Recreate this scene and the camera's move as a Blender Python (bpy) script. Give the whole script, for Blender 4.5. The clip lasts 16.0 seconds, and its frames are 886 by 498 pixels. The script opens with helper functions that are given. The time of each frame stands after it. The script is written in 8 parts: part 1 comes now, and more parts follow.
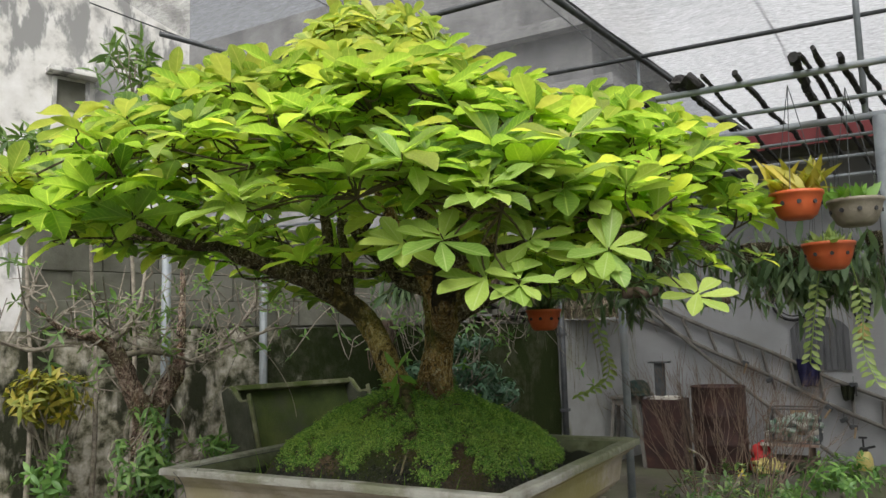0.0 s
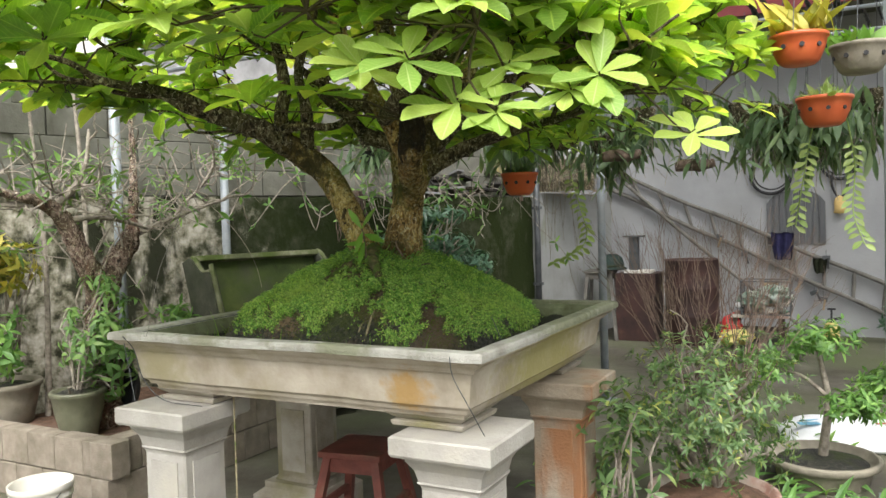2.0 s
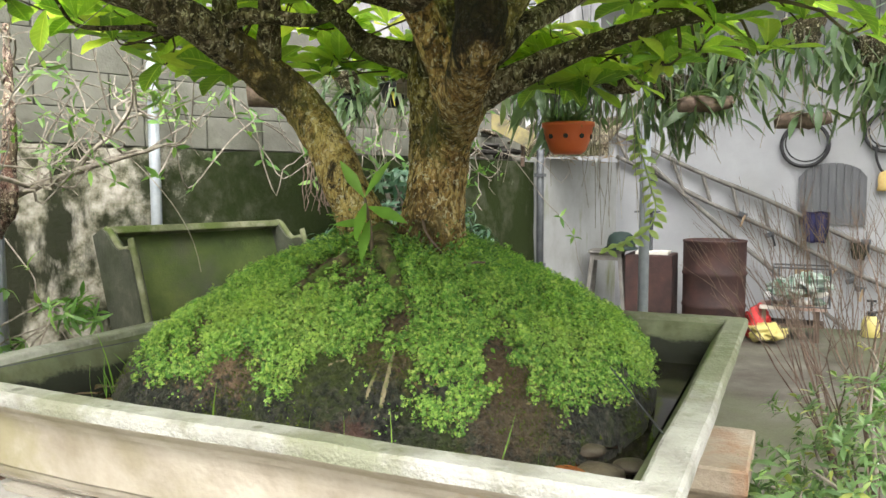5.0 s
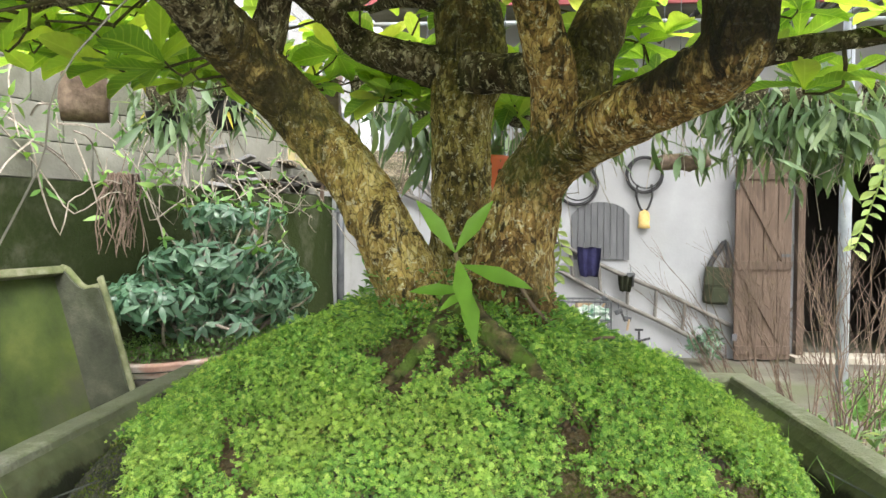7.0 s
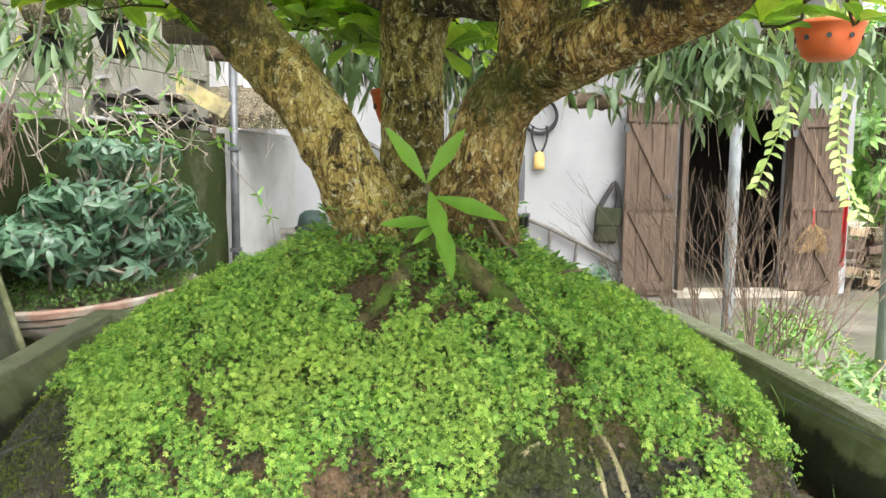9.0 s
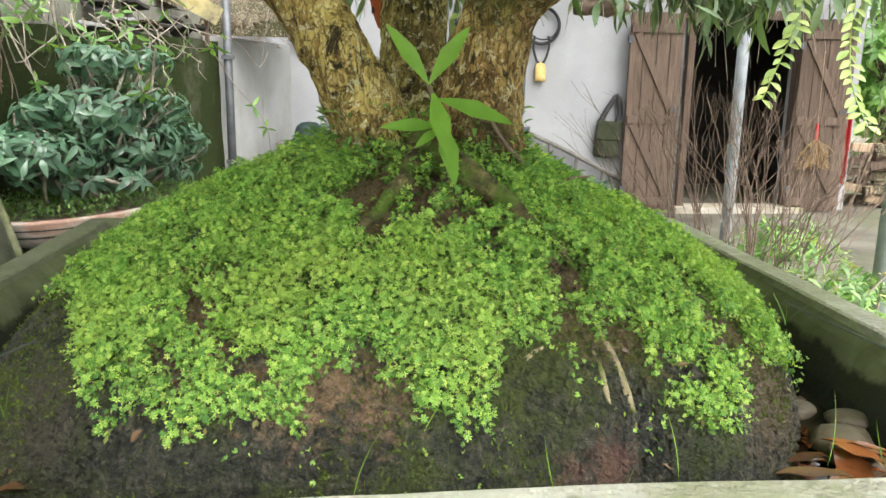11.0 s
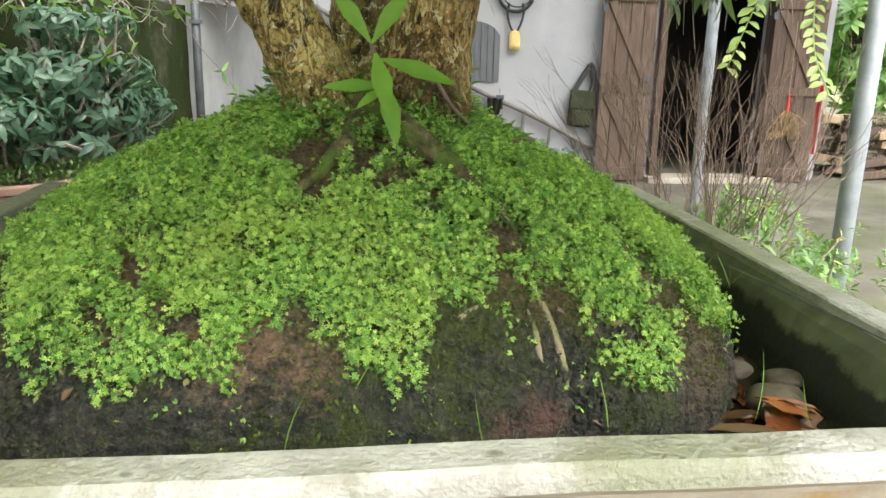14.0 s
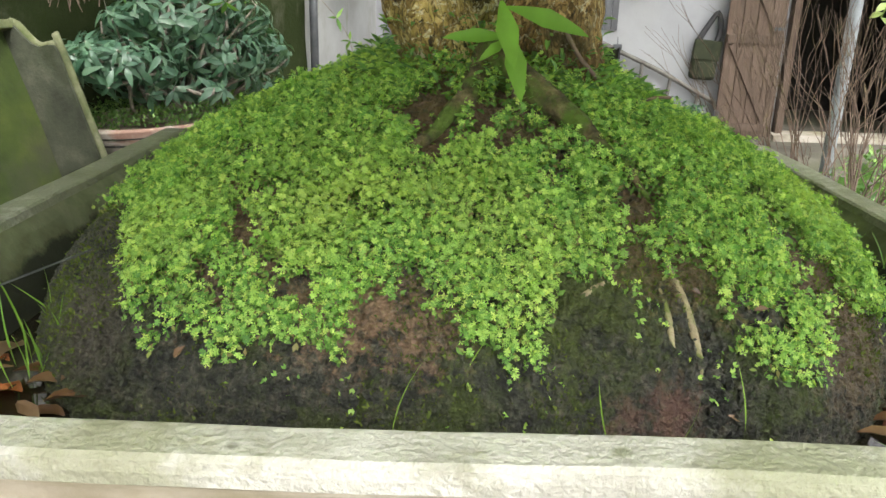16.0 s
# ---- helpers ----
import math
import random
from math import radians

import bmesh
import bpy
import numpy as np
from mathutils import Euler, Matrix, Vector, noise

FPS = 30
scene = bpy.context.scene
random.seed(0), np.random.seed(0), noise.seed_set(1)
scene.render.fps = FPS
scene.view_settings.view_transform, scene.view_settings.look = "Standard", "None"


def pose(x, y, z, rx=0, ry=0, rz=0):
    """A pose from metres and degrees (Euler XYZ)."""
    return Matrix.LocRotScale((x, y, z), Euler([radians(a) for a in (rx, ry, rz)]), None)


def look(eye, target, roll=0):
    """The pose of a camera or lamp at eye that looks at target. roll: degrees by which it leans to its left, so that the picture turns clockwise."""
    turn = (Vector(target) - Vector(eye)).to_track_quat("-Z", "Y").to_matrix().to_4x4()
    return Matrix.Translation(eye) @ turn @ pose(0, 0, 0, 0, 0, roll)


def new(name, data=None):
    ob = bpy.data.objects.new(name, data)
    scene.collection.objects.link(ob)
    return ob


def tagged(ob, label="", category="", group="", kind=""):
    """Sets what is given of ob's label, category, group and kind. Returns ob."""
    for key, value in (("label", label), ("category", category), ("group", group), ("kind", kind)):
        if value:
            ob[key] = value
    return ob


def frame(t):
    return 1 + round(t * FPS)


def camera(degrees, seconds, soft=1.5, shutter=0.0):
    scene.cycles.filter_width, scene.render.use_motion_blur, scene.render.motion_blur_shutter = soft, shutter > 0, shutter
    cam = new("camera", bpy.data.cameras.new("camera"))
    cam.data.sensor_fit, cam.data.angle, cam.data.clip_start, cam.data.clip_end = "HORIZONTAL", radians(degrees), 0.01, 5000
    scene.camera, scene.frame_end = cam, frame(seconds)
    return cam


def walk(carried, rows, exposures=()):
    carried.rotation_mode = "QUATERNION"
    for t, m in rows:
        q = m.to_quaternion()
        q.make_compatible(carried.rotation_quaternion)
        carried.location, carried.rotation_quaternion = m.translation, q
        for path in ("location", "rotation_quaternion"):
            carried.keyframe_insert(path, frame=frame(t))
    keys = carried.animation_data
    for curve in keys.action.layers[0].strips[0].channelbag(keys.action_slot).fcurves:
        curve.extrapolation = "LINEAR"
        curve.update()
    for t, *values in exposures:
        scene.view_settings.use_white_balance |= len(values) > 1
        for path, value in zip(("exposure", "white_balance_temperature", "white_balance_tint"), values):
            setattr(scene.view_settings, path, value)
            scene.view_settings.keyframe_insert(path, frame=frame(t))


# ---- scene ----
cam = camera(59.8, 16.0)
PATH = [
    (0, (1.869, -2.267, 1.508), (0.891, -0.538, 1.735), -1.6),
    (0.5, (1.879, -2.26, 1.488), (0.899, -0.525, 1.659), -2.2),
    (1, (1.893, -2.239, 1.418), (0.909, -0.499, 1.47), -2.2),
    (1.5, (1.859, -2.169, 1.377), (0.885, -0.423, 1.345), -2.0),
    (2, (1.749, -2.022, 1.393), (0.817, -0.254, 1.32), -1.7),
    (2.5, (1.7, -1.875, 1.381), (0.775, -0.105, 1.273), -1.1),
    (3, (1.674, -1.618, 1.384), (0.661, 0.102, 1.266), -1.0),
    (3.2, (1.64, -1.545, 1.384), (0.595, 0.155, 1.249), -1.0),
    (5.3, (0.748, -0.942, 1.397), (0.026, 0.918, 1.249), -0.1),
    (5.5, (0.629, -0.938, 1.408), (0.001, 0.956, 1.275), -0.2),
    (6, (0.406, -0.874, 1.412), (-0.022, 1.076, 1.286), -0.3),
    (6.5, (0.255, -0.751, 1.424), (-0.06, 1.223, 1.346), -0.2),
    (7, (0.086, -0.688, 1.422), (-0.036, 1.307, 1.348), 0.2),
    (7.5, (-0.062, -0.685, 1.432), (-0.015, 1.311, 1.319), -0.1),
    (8, (-0.078, -0.67, 1.419), (0.039, 1.321, 1.271), -0.0),
    (8.2, (-0.072, -0.66, 1.416), (0.062, 1.33, 1.268), 0.1),
    (10.3, (-0.041, -0.601, 1.381), (0.161, 1.348, 0.983), 0.8),
    (10.5, (-0.045, -0.604, 1.384), (0.158, 1.344, 0.978), 0.7),
    (11, (-0.054, -0.603, 1.382), (0.129, 1.34, 0.945), 0.9),
    (11.5, (-0.074, -0.6, 1.371), (0.025, 1.338, 0.885), 1.4),
    (12, (-0.104, -0.603, 1.366), (-0.11, 1.327, 0.841), 2.0),
    (12.5, (-0.095, -0.604, 1.365), (-0.098, 1.32, 0.818), 2.4),
    (13, (-0.042, -0.61, 1.36), (0.046, 1.312, 0.817), 2.3),
    (13.5, (0.002, -0.611, 1.365), (0.227, 1.307, 0.844), 2.0),
    (14, (-0.002, -0.612, 1.371), (0.236, 1.307, 0.86), 1.4),
    (14.5, (-0.021, -0.616, 1.374), (0.178, 1.312, 0.881), 1.4),
    (15, (-0.045, -0.617, 1.381), (0.083, 1.315, 0.879), 1.5),
    (15.5, (-0.044, -0.603, 1.378), (0.021, 1.321, 0.838), 1.6),
    (16, (-0.018, -0.541, 1.371), (-0.046, 1.354, 0.73), 1.5),
]
# ---------------------------------------------------------------- light
EXPOSURES = [(0.0, 0.05), (1.0, 0.0), (2.0, 0.97), (3.0, 1.22), (5.5, 1.93), (7.0, 2.17), (8.0, 2.30), (10.5, 2.16), (12.0, 2.0), (16.0, 1.88)]
walk(cam, [(t, look(eye, target, roll)) for t, eye, target, roll in PATH], EXPOSURES)

SUN_ELEV, SUN_TURN = 52.0, 154.0
world = bpy.data.worlds.new("overcast_sky")
scene.world = world
world.use_nodes = True
wn, wl = world.node_tree.nodes, world.node_tree.links
sky = wn.new("ShaderNodeTexSky")
sky.sky_type, sky.sun_disc = "NISHITA", False
sky.sun_elevation, sky.sun_rotation = radians(SUN_ELEV), radians(SUN_TURN)
sky.air_density, sky.dust_density, sky.ozone_density = 1.0, 6.0, 0.4
pale = wn.new("ShaderNodeHueSaturation")
pale.inputs["Saturation"].default_value = 0.15
wl.new(sky.outputs[0], pale.inputs["Color"])
wl.new(pale.outputs[0], wn["Background"].inputs["Color"])
wn["Background"].inputs["Strength"].default_value = 0.15
sun_data = bpy.data.lights.new("sun", "SUN")
sun_data.energy, sun_data.angle, sun_data.color = 2.4, radians(48), (1.0, 0.975, 0.94)
sun = new("sun", sun_data)
sa, se = radians(SUN_TURN), radians(SUN_ELEV)
sun.matrix_world = look((math.sin(sa) * math.cos(se) * 30, math.cos(sa) * math.cos(se) * 30, math.sin(se) * 30), (0, 0, 0))

# ---------------------------------------------------------------- materials
MATS = {}


def nodes_of(name):
    m = bpy.data.materials.new(name)
    m.use_nodes = True
    MATS[name] = m
    return m, m.node_tree.nodes, m.node_tree.links, m.node_tree.nodes["Principled BSDF"]


def ramp_node(n, stops):
    r = n.new("ShaderNodeValToRGB")
    el = r.color_ramp.elements
    while len(el) < len(stops):
        el.new(0.5)
    for e, (p, c) in zip(el, stops):
        e.position, e.color = p, (*c, 1) if len(c) == 3 else c
    return r


def surf(name, stops, scale=6.0, rough=0.8, bump=0.3, fine=60.0, detail=8.0, stretch=(1, 1, 1), stain=None, stain_scale=1.2,
         stain_at=(0.5, 0.65), metal=0.0, spec=0.4, bump_dist=0.01, vary=0.0, stain_stretch=(1, 1, 1)):
    """A matt surface: coloured noise at one scale, a stain at a wider one, fine grain in the relief."""
    m, n, l, b = nodes_of(name)
    co = n.new("ShaderNodeTexCoord")
    info = n.new("ShaderNodeObjectInfo")
    add = n.new("ShaderNodeVectorMath")
    add.operation = "MULTIPLY_ADD"
    l.new(info.outputs["Random"], add.inputs[0])
    add.inputs[1].default_value = (17.0, 9.0, 13.0)
    l.new(co.outputs["Object"], add.inputs[2])
    mp = n.new("ShaderNodeMapping")
    mp.inputs["Scale"].default_value = stretch
    l.new(add.outputs[0], mp.inputs[0])
    t1 = n.new("ShaderNodeTexNoise")
    t1.inputs["Scale"].default_value, t1.inputs["Detail"].default_value, t1.inputs["Roughness"].default_value = scale, detail, 0.62
    l.new(mp.outputs[0], t1.inputs["Vector"])
    r = ramp_node(n, stops)
    l.new(t1.outputs["Fac"], r.inputs[0])
    col = r.outputs[0]
    if stain:
        mp2 = n.new("ShaderNodeMapping")
        mp2.inputs["Scale"].default_value = stain_stretch
        l.new(add.outputs[0], mp2.inputs[0])
        t2 = n.new("ShaderNodeTexNoise")
        t2.inputs["Scale"].default_value, t2.inputs["Detail"].default_value, t2.inputs["Roughness"].default_value = stain_scale, 9.0, 0.6
        l.new(mp2.outputs[0], t2.inputs["Vector"])
        r2 = ramp_node(n, [(stain_at[0], (0, 0, 0)), (stain_at[1], (1, 1, 1))])
        l.new(t2.outputs["Fac"], r2.inputs[0])
        mix = n.new("ShaderNodeMix")
        mix.data_type = "RGBA"
        l.new(r2.outputs[0], mix.inputs["Factor"])
        l.new(col, mix.inputs["A"])
        mix.inputs["B"].default_value = (*stain, 1)
        col = mix.outputs["Result"]
    if vary:
        hs = n.new("ShaderNodeHueSaturation")
        ma = n.new("ShaderNodeMapRange")
        ma.inputs["To Min"].default_value, ma.inputs["To Max"].default_value = 1 - vary, 1 + vary
        l.new(info.outputs["Random"], ma.inputs["Value"])
        l.new(ma.outputs[0], hs.inputs["Value"])
        l.new(col, hs.inputs["Color"])
        col = hs.outputs[0]
    l.new(col, b.inputs["Base Color"])
    b.inputs["Roughness"].default_value, b.inputs["Metallic"].default_value = rough, metal
    b.inputs["Specular IOR Level"].default_value = spec
    if bump:
        t3 = n.new("ShaderNodeTexNoise")
        t3.inputs["Scale"].default_value, t3.inputs["Detail"].default_value = fine, 5.0
        l.new(mp.outputs[0], t3.inputs["Vector"])
        s = n.new("ShaderNodeMath")
        s.operation = "ADD"
        l.new(t3.outputs["Fac"], s.inputs[0])
        l.new(t1.outputs["Fac"], s.inputs[1])
        bp = n.new("ShaderNodeBump")
        bp.inputs["Strength"].default_value, bp.inputs["Distance"].default_value = bump, bump_dist
        l.new(s.outputs[0], bp.inputs["Height"])
        l.new(bp.outputs[0], b.inputs["Normal"])
    return m


def leafy(name, stops, rough=0.45, trans=0.3, glow=(1.25, 1.3, 0.5), spec=0.4, patch=None, rib=None):
    """A leaf: its colour varies from leaf to leaf, and light comes through it."""
    m, n, l, b = nodes_of(name)
    geo, info = n.new("ShaderNodeNewGeometry"), n.new("ShaderNodeObjectInfo")
    s = n.new("ShaderNodeMath")
    s.operation = "ADD"
    l.new(geo.outputs["Random Per Island"], s.inputs[0])
    l.new(info.outputs["Random"], s.inputs[1])
    f = n.new("ShaderNodeMath")
    f.operation = "FRACT"
    l.new(s.outputs[0], f.inputs[0])
    r = ramp_node(n, stops)
    l.new(f.outputs[0], r.inputs[0])
    co = n.new("ShaderNodeTexCoord")
    t = n.new("ShaderNodeTexNoise")
    t.inputs["Scale"].default_value, t.inputs["Detail"].default_value = 35.0, 4.0
    l.new(co.outputs["Object"], t.inputs["Vector"])
    ma = n.new("ShaderNodeMapRange")
    ma.inputs["To Min"].default_value, ma.inputs["To Max"].default_value = 0.75, 1.25
    l.new(t.outputs["Fac"], ma.inputs["Value"])
    hs = n.new("ShaderNodeHueSaturation")
    l.new(ma.outputs[0], hs.inputs["Value"])
    l.new(r.outputs[0], hs.inputs["Color"])
    if patch:
        t2 = n.new("ShaderNodeTexNoise")
        t2.inputs["Scale"].default_value, t2.inputs["Detail"].default_value = 4.5, 3.0
        l.new(co.outputs["Object"], t2.inputs["Vector"])
        r2 = ramp_node(n, [(0.52, (0, 0, 0)), (0.75, (0.6, 0.6, 0.6))])
        l.new(t2.outputs["Fac"], r2.inputs[0])
        pm = n.new("ShaderNodeMix")
        pm.data_type = "RGBA"
        l.new(r2.outputs[0], pm.inputs["Factor"])
        l.new(r.outputs[0], pm.inputs["A"])
        pm.inputs["B"].default_value = (*patch, 1)
        l.new(pm.outputs["Result"], hs.inputs["Color"])
    if rib:  # the pale midrib and faint side veins
        at = n.new("ShaderNodeAttribute")
        at.attribute_name = "across"
        split = n.new("ShaderNodeSeparateXYZ")
        l.new(at.outputs["Vector"], split.inputs[0])
        mid = ramp_node(n, [(0.0, (0.85, 0.85, 0.85)), (0.10, (0, 0, 0))])
        l.new(split.outputs[0], mid.inputs[0])
        slant = n.new("ShaderNodeMath")
        slant.operation = "MULTIPLY_ADD"
        slant.inputs[1].default_value = -0.22
        l.new(split.outputs[0], slant.inputs[0])
        l.new(split.outputs[1], slant.inputs[2])
        comb = n.new("ShaderNodeMath")
        comb.operation = "PINGPONG"
        comb.inputs[1].default_value = 0.055
        l.new(slant.outputs[0], comb.inputs[0])
        vein = ramp_node(n, [(0.0, (0.30, 0.30, 0.30)), (0.016, (0, 0, 0))])
        l.new(comb.outputs[0], vein.inputs[0])
        most = n.new("ShaderNodeMath")
        most.operation = "MAXIMUM"
        l.new(mid.outputs[0], most.inputs[0])
        l.new(vein.outputs[0], most.inputs[1])
        rm = n.new("ShaderNodeMix")
        rm.data_type = "RGBA"
        l.new(most.outputs[0], rm.inputs["Factor"])
        l.new(r.outputs[0], rm.inputs["A"])
        rm.inputs["B"].default_value = (*rib, 1)
        l.new(rm.outputs["Result"], hs.inputs["Color"])
    l.new(hs.outputs[0], b.inputs["Base Color"])
    b.inputs["Roughness"].default_value, b.inputs["Specular IOR Level"].default_value = rough, spec
    if trans:
        tint = n.new("ShaderNodeMix")
        tint.data_type, tint.blend_type = "RGBA", "MULTIPLY"
        tint.inputs["Factor"].default_value = 1.0
        l.new(hs.outputs[0], tint.inputs["A"])
        tint.inputs["B"].default_value = (*glow, 1)
        tr = n.new("ShaderNodeBsdfTranslucent")
        l.new(tint.outputs["Result"], tr.inputs["Color"])
        mx = n.new("ShaderNodeMixShader")
        mx.inputs[0].default_value = trans
        l.new(b.outputs[0], mx.inputs[1])
        l.new(tr.outputs[0], mx.inputs[2])
        l.new(mx.outputs[0], n["Material Output"].inputs["Surface"])
    return m


# masonry
CEMENT = surf("weathered_cement", [(0.3, (0.21, 0.185, 0.14)), (0.5, (0.33, 0.30, 0.245)), (0.7, (0.42, 0.39, 0.34))], 5, 0.85, 0.45, 90,
              stain=(0.20, 0.185, 0.07), stain_scale=2.6, stain_at=(0.5, 0.7))
CEMENT_PALE = surf("pale_cement", [(0.3, (0.26, 0.245, 0.215)), (0.6, (0.37, 0.355, 0.325)), (0.75, (0.44, 0.425, 0.395))], 5, 0.85, 0.3, 90,
                   stain=(0.33, 0.30, 0.22), stain_scale=2.5, stain_at=(0.55, 0.8))
RIM = surf("scuffed_pale_cement", [(0.3, (0.23, 0.222, 0.19)), (0.5, (0.34, 0.333, 0.30)), (0.7, (0.415, 0.408, 0.373))], 9, 0.85, 0.6, 120,
           stain=(0.225, 0.22, 0.175), stain_scale=11.0, stain_at=(0.55, 0.68))
CEMENT_GREEN = surf("algae_cement", [(0.3, (0.05, 0.058, 0.033)), (0.55, (0.10, 0.11, 0.065)), (0.75, (0.17, 0.178, 0.12))], 3, 0.8, 0.3, 80,
                    stain=(0.05, 0.06, 0.03), stain_scale=2.0, stain_at=(0.5, 0.7))
MOSS_WALL = surf("mouldy_plaster", [(0.36, (0.035, 0.036, 0.022)), (0.43, (0.13, 0.125, 0.085)), (0.51, (0.27, 0.255, 0.20)), (0.64, (0.46, 0.43, 0.37))],
                 10.0, 0.95, 0.8, 50, stain=(0.028, 0.03, 0.018), stain_scale=2.6, stain_at=(0.51, 0.57), stain_stretch=(1, 1, 0.4), spec=0.1)
FAR_WALL = surf("rain_dark_render", [(0.3, (0.15, 0.15, 0.15)), (0.6, (0.27, 0.27, 0.27)), (0.8, (0.38, 0.38, 0.37))], 1.2, 0.9, 0.2, 30,
                stain=(0.10, 0.10, 0.10), stain_scale=0.5, stain_at=(0.5, 0.7), stain_stretch=(1, 1, 0.3))
GREY_WALL = surf("grey_block_wall", [(0.3, (0.09, 0.09, 0.07)), (0.6, (0.165, 0.163, 0.137)), (0.8, (0.245, 0.243, 0.21))], 3, 0.9, 0.4, 60,
                 stain=(0.062, 0.068, 0.038), stain_scale=1.6, stain_at=(0.5, 0.72))
STAIN_WALL = surf("stained_white_plaster", [(0.36, (0.34, 0.335, 0.32)), (0.48, (0.62, 0.61, 0.58)), (0.7, (0.76, 0.755, 0.74))], 4.0, 0.9, 0.3, 40,
                  stain=(0.27, 0.27, 0.265), stain_scale=1.7, stain_at=(0.545, 0.575), stain_stretch=(1, 1, 0.4))
WHITEWASH = surf("whitewash", [(0.3, (0.245, 0.25, 0.258)), (0.6, (0.30, 0.305, 0.313)), (0.8, (0.345, 0.35, 0.358))], 2.0, 0.9, 0.2, 40,
                 stain=(0.27, 0.27, 0.262), stain_scale=1.2, stain_at=(0.5, 0.8))
WHITEWASH_MOSSY = surf("mossy_whitewash", [(0.3, (0.235, 0.24, 0.22)), (0.5, (0.29, 0.295, 0.285)), (0.75, (0.335, 0.34, 0.335))], 3.0, 0.9, 0.3, 40,
                       stain=(0.14, 0.155, 0.06), stain_scale=2.2, stain_at=(0.54, 0.70), stain_stretch=(1, 1, 0.35))
FLOOR = surf("yard_concrete", [(0.3, (0.04, 0.035, 0.024)), (0.5, (0.095, 0.086, 0.066)), (0.7, (0.17, 0.158, 0.13))], 1.8, 0.85, 0.35, 60,
             stain=(0.09, 0.10, 0.05), stain_scale=0.7, stain_at=(0.45, 0.65))
CEMENT_RUSTY = surf("rust_stained_cement", [(0.3, (0.17, 0.135, 0.095)), (0.5, (0.27, 0.225, 0.17)), (0.7, (0.36, 0.315, 0.25))], 5, 0.85, 0.45, 90, stain=(0.25, 0.12, 0.055), stain_scale=3.0, stain_at=(0.46, 0.6), stain_stretch=(1, 1, 0.4))
BLOCK = surf("cement_block", [(0.3, (0.15, 0.128, 0.095)), (0.55, (0.245, 0.21, 0.165)), (0.75, (0.325, 0.285, 0.235))], 8, 0.95, 0.6, 120, vary=0.08)


def spotted(m, spots, strength=0.8, grain=16.0, ragged=1.0, soft=0.28):
    """Adds ragged blotches to a material: (place, 1 / size, colour)."""
    n, l = m.node_tree.nodes, m.node_tree.links
    b = n["Principled BSDF"]
    col = b.inputs["Base Color"].links[0].from_socket
    co = n.new("ShaderNodeTexCoord")
    rough = n.new("ShaderNodeTexNoise")
    rough.inputs["Scale"].default_value, rough.inputs["Detail"].default_value, rough.inputs["Roughness"].default_value = grain, 10.0, 0.68
    lift = n.new("ShaderNodeMath")
    lift.operation = "MULTIPLY_ADD"
    lift.inputs[1].default_value, lift.inputs[2].default_value = ragged, 0.5 - ragged / 2
    l.new(co.outputs["Object"], rough.inputs["Vector"])
    l.new(rough.outputs["Fac"], lift.inputs[0])
    for spot, size, colour in spots:
        d = n.new("ShaderNodeVectorMath")
        d.operation = "DISTANCE"
        l.new(co.outputs["Object"], d.inputs[0])
        d.inputs[1].default_value = spot
        k = n.new("ShaderNodeMath")
        k.operation = "MULTIPLY_ADD"
        l.new(d.outputs["Value"], k.inputs[0])
        k.inputs[1].default_value = size
        l.new(lift.outputs[0], k.inputs[2])
        h = n.new("ShaderNodeMath")
        h.operation = "MULTIPLY"
        h.inputs[1].default_value = 0.6
        l.new(k.outputs[0], h.inputs[0])
        r = ramp_node(n, [(0.86 - soft / 2, (strength,) * 3), (0.86 + soft / 2, (0, 0, 0))])
        l.new(h.outputs[0], r.inputs[0])
        x = n.new("ShaderNodeMix")
        x.data_type = "RGBA"
        l.new(r.outputs[0], x.inputs["Factor"])
        l.new(col, x.inputs["A"])
        x.inputs["B"].default_value = (*colour, 1)
        col = x.outputs["Result"]
    l.new(col, b.inputs["Base Color"])
    return m


MOSS_WALL = spotted(MOSS_WALL, [((-1.62, 4.6, 0.9), 0.52, (0.018, 0.026, 0.007)), ((-2.05, 3.35, 1.1), 0.76, (0.016, 0.023, 0.007))], 0.93, 5.0, 2.0, 0.22)
def waterline(m, level, colour, ragged=0.10):
    """A ragged dark stain below a level, as standing water leaves it."""
    n, l = m.node_tree.nodes, m.node_tree.links
    b = n["Principled BSDF"]
    col = b.inputs["Base Color"].links[0].from_socket
    co, sp, t = n.new("ShaderNodeTexCoord"), n.new("ShaderNodeSeparateXYZ"), n.new("ShaderNodeTexNoise")
    t.inputs["Scale"].default_value, t.inputs["Detail"].default_value, t.inputs["Roughness"].default_value = 7.0, 9.0, 0.7
    l.new(co.outputs["Object"], sp.inputs[0])
    l.new(co.outputs["Object"], t.inputs["Vector"])
    k = n.new("ShaderNodeMath")
    k.operation = "MULTIPLY_ADD"
    k.inputs[1].default_value = ragged
    l.new(t.outputs["Fac"], k.inputs[0])
    l.new(sp.outputs[2], k.inputs[2])
    r = n.new("ShaderNodeMapRange")
    r.inputs["From Min"].default_value, r.inputs["From Max"].default_value = level + ragged / 2 - 0.006, level + ragged / 2 + 0.006
    r.inputs["To Min"].default_value, r.inputs["To Max"].default_value = 0.92, 0.0
    l.new(k.outputs[0], r.inputs["Value"])
    x = n.new("ShaderNodeMix")
    x.data_type = "RGBA"
    l.new(r.outputs[0], x.inputs["Factor"])
    l.new(col, x.inputs["A"])
    x.inputs["B"].default_value = (*colour, 1)
    l.new(x.outputs["Result"], b.inputs["Base Color"])
    return m


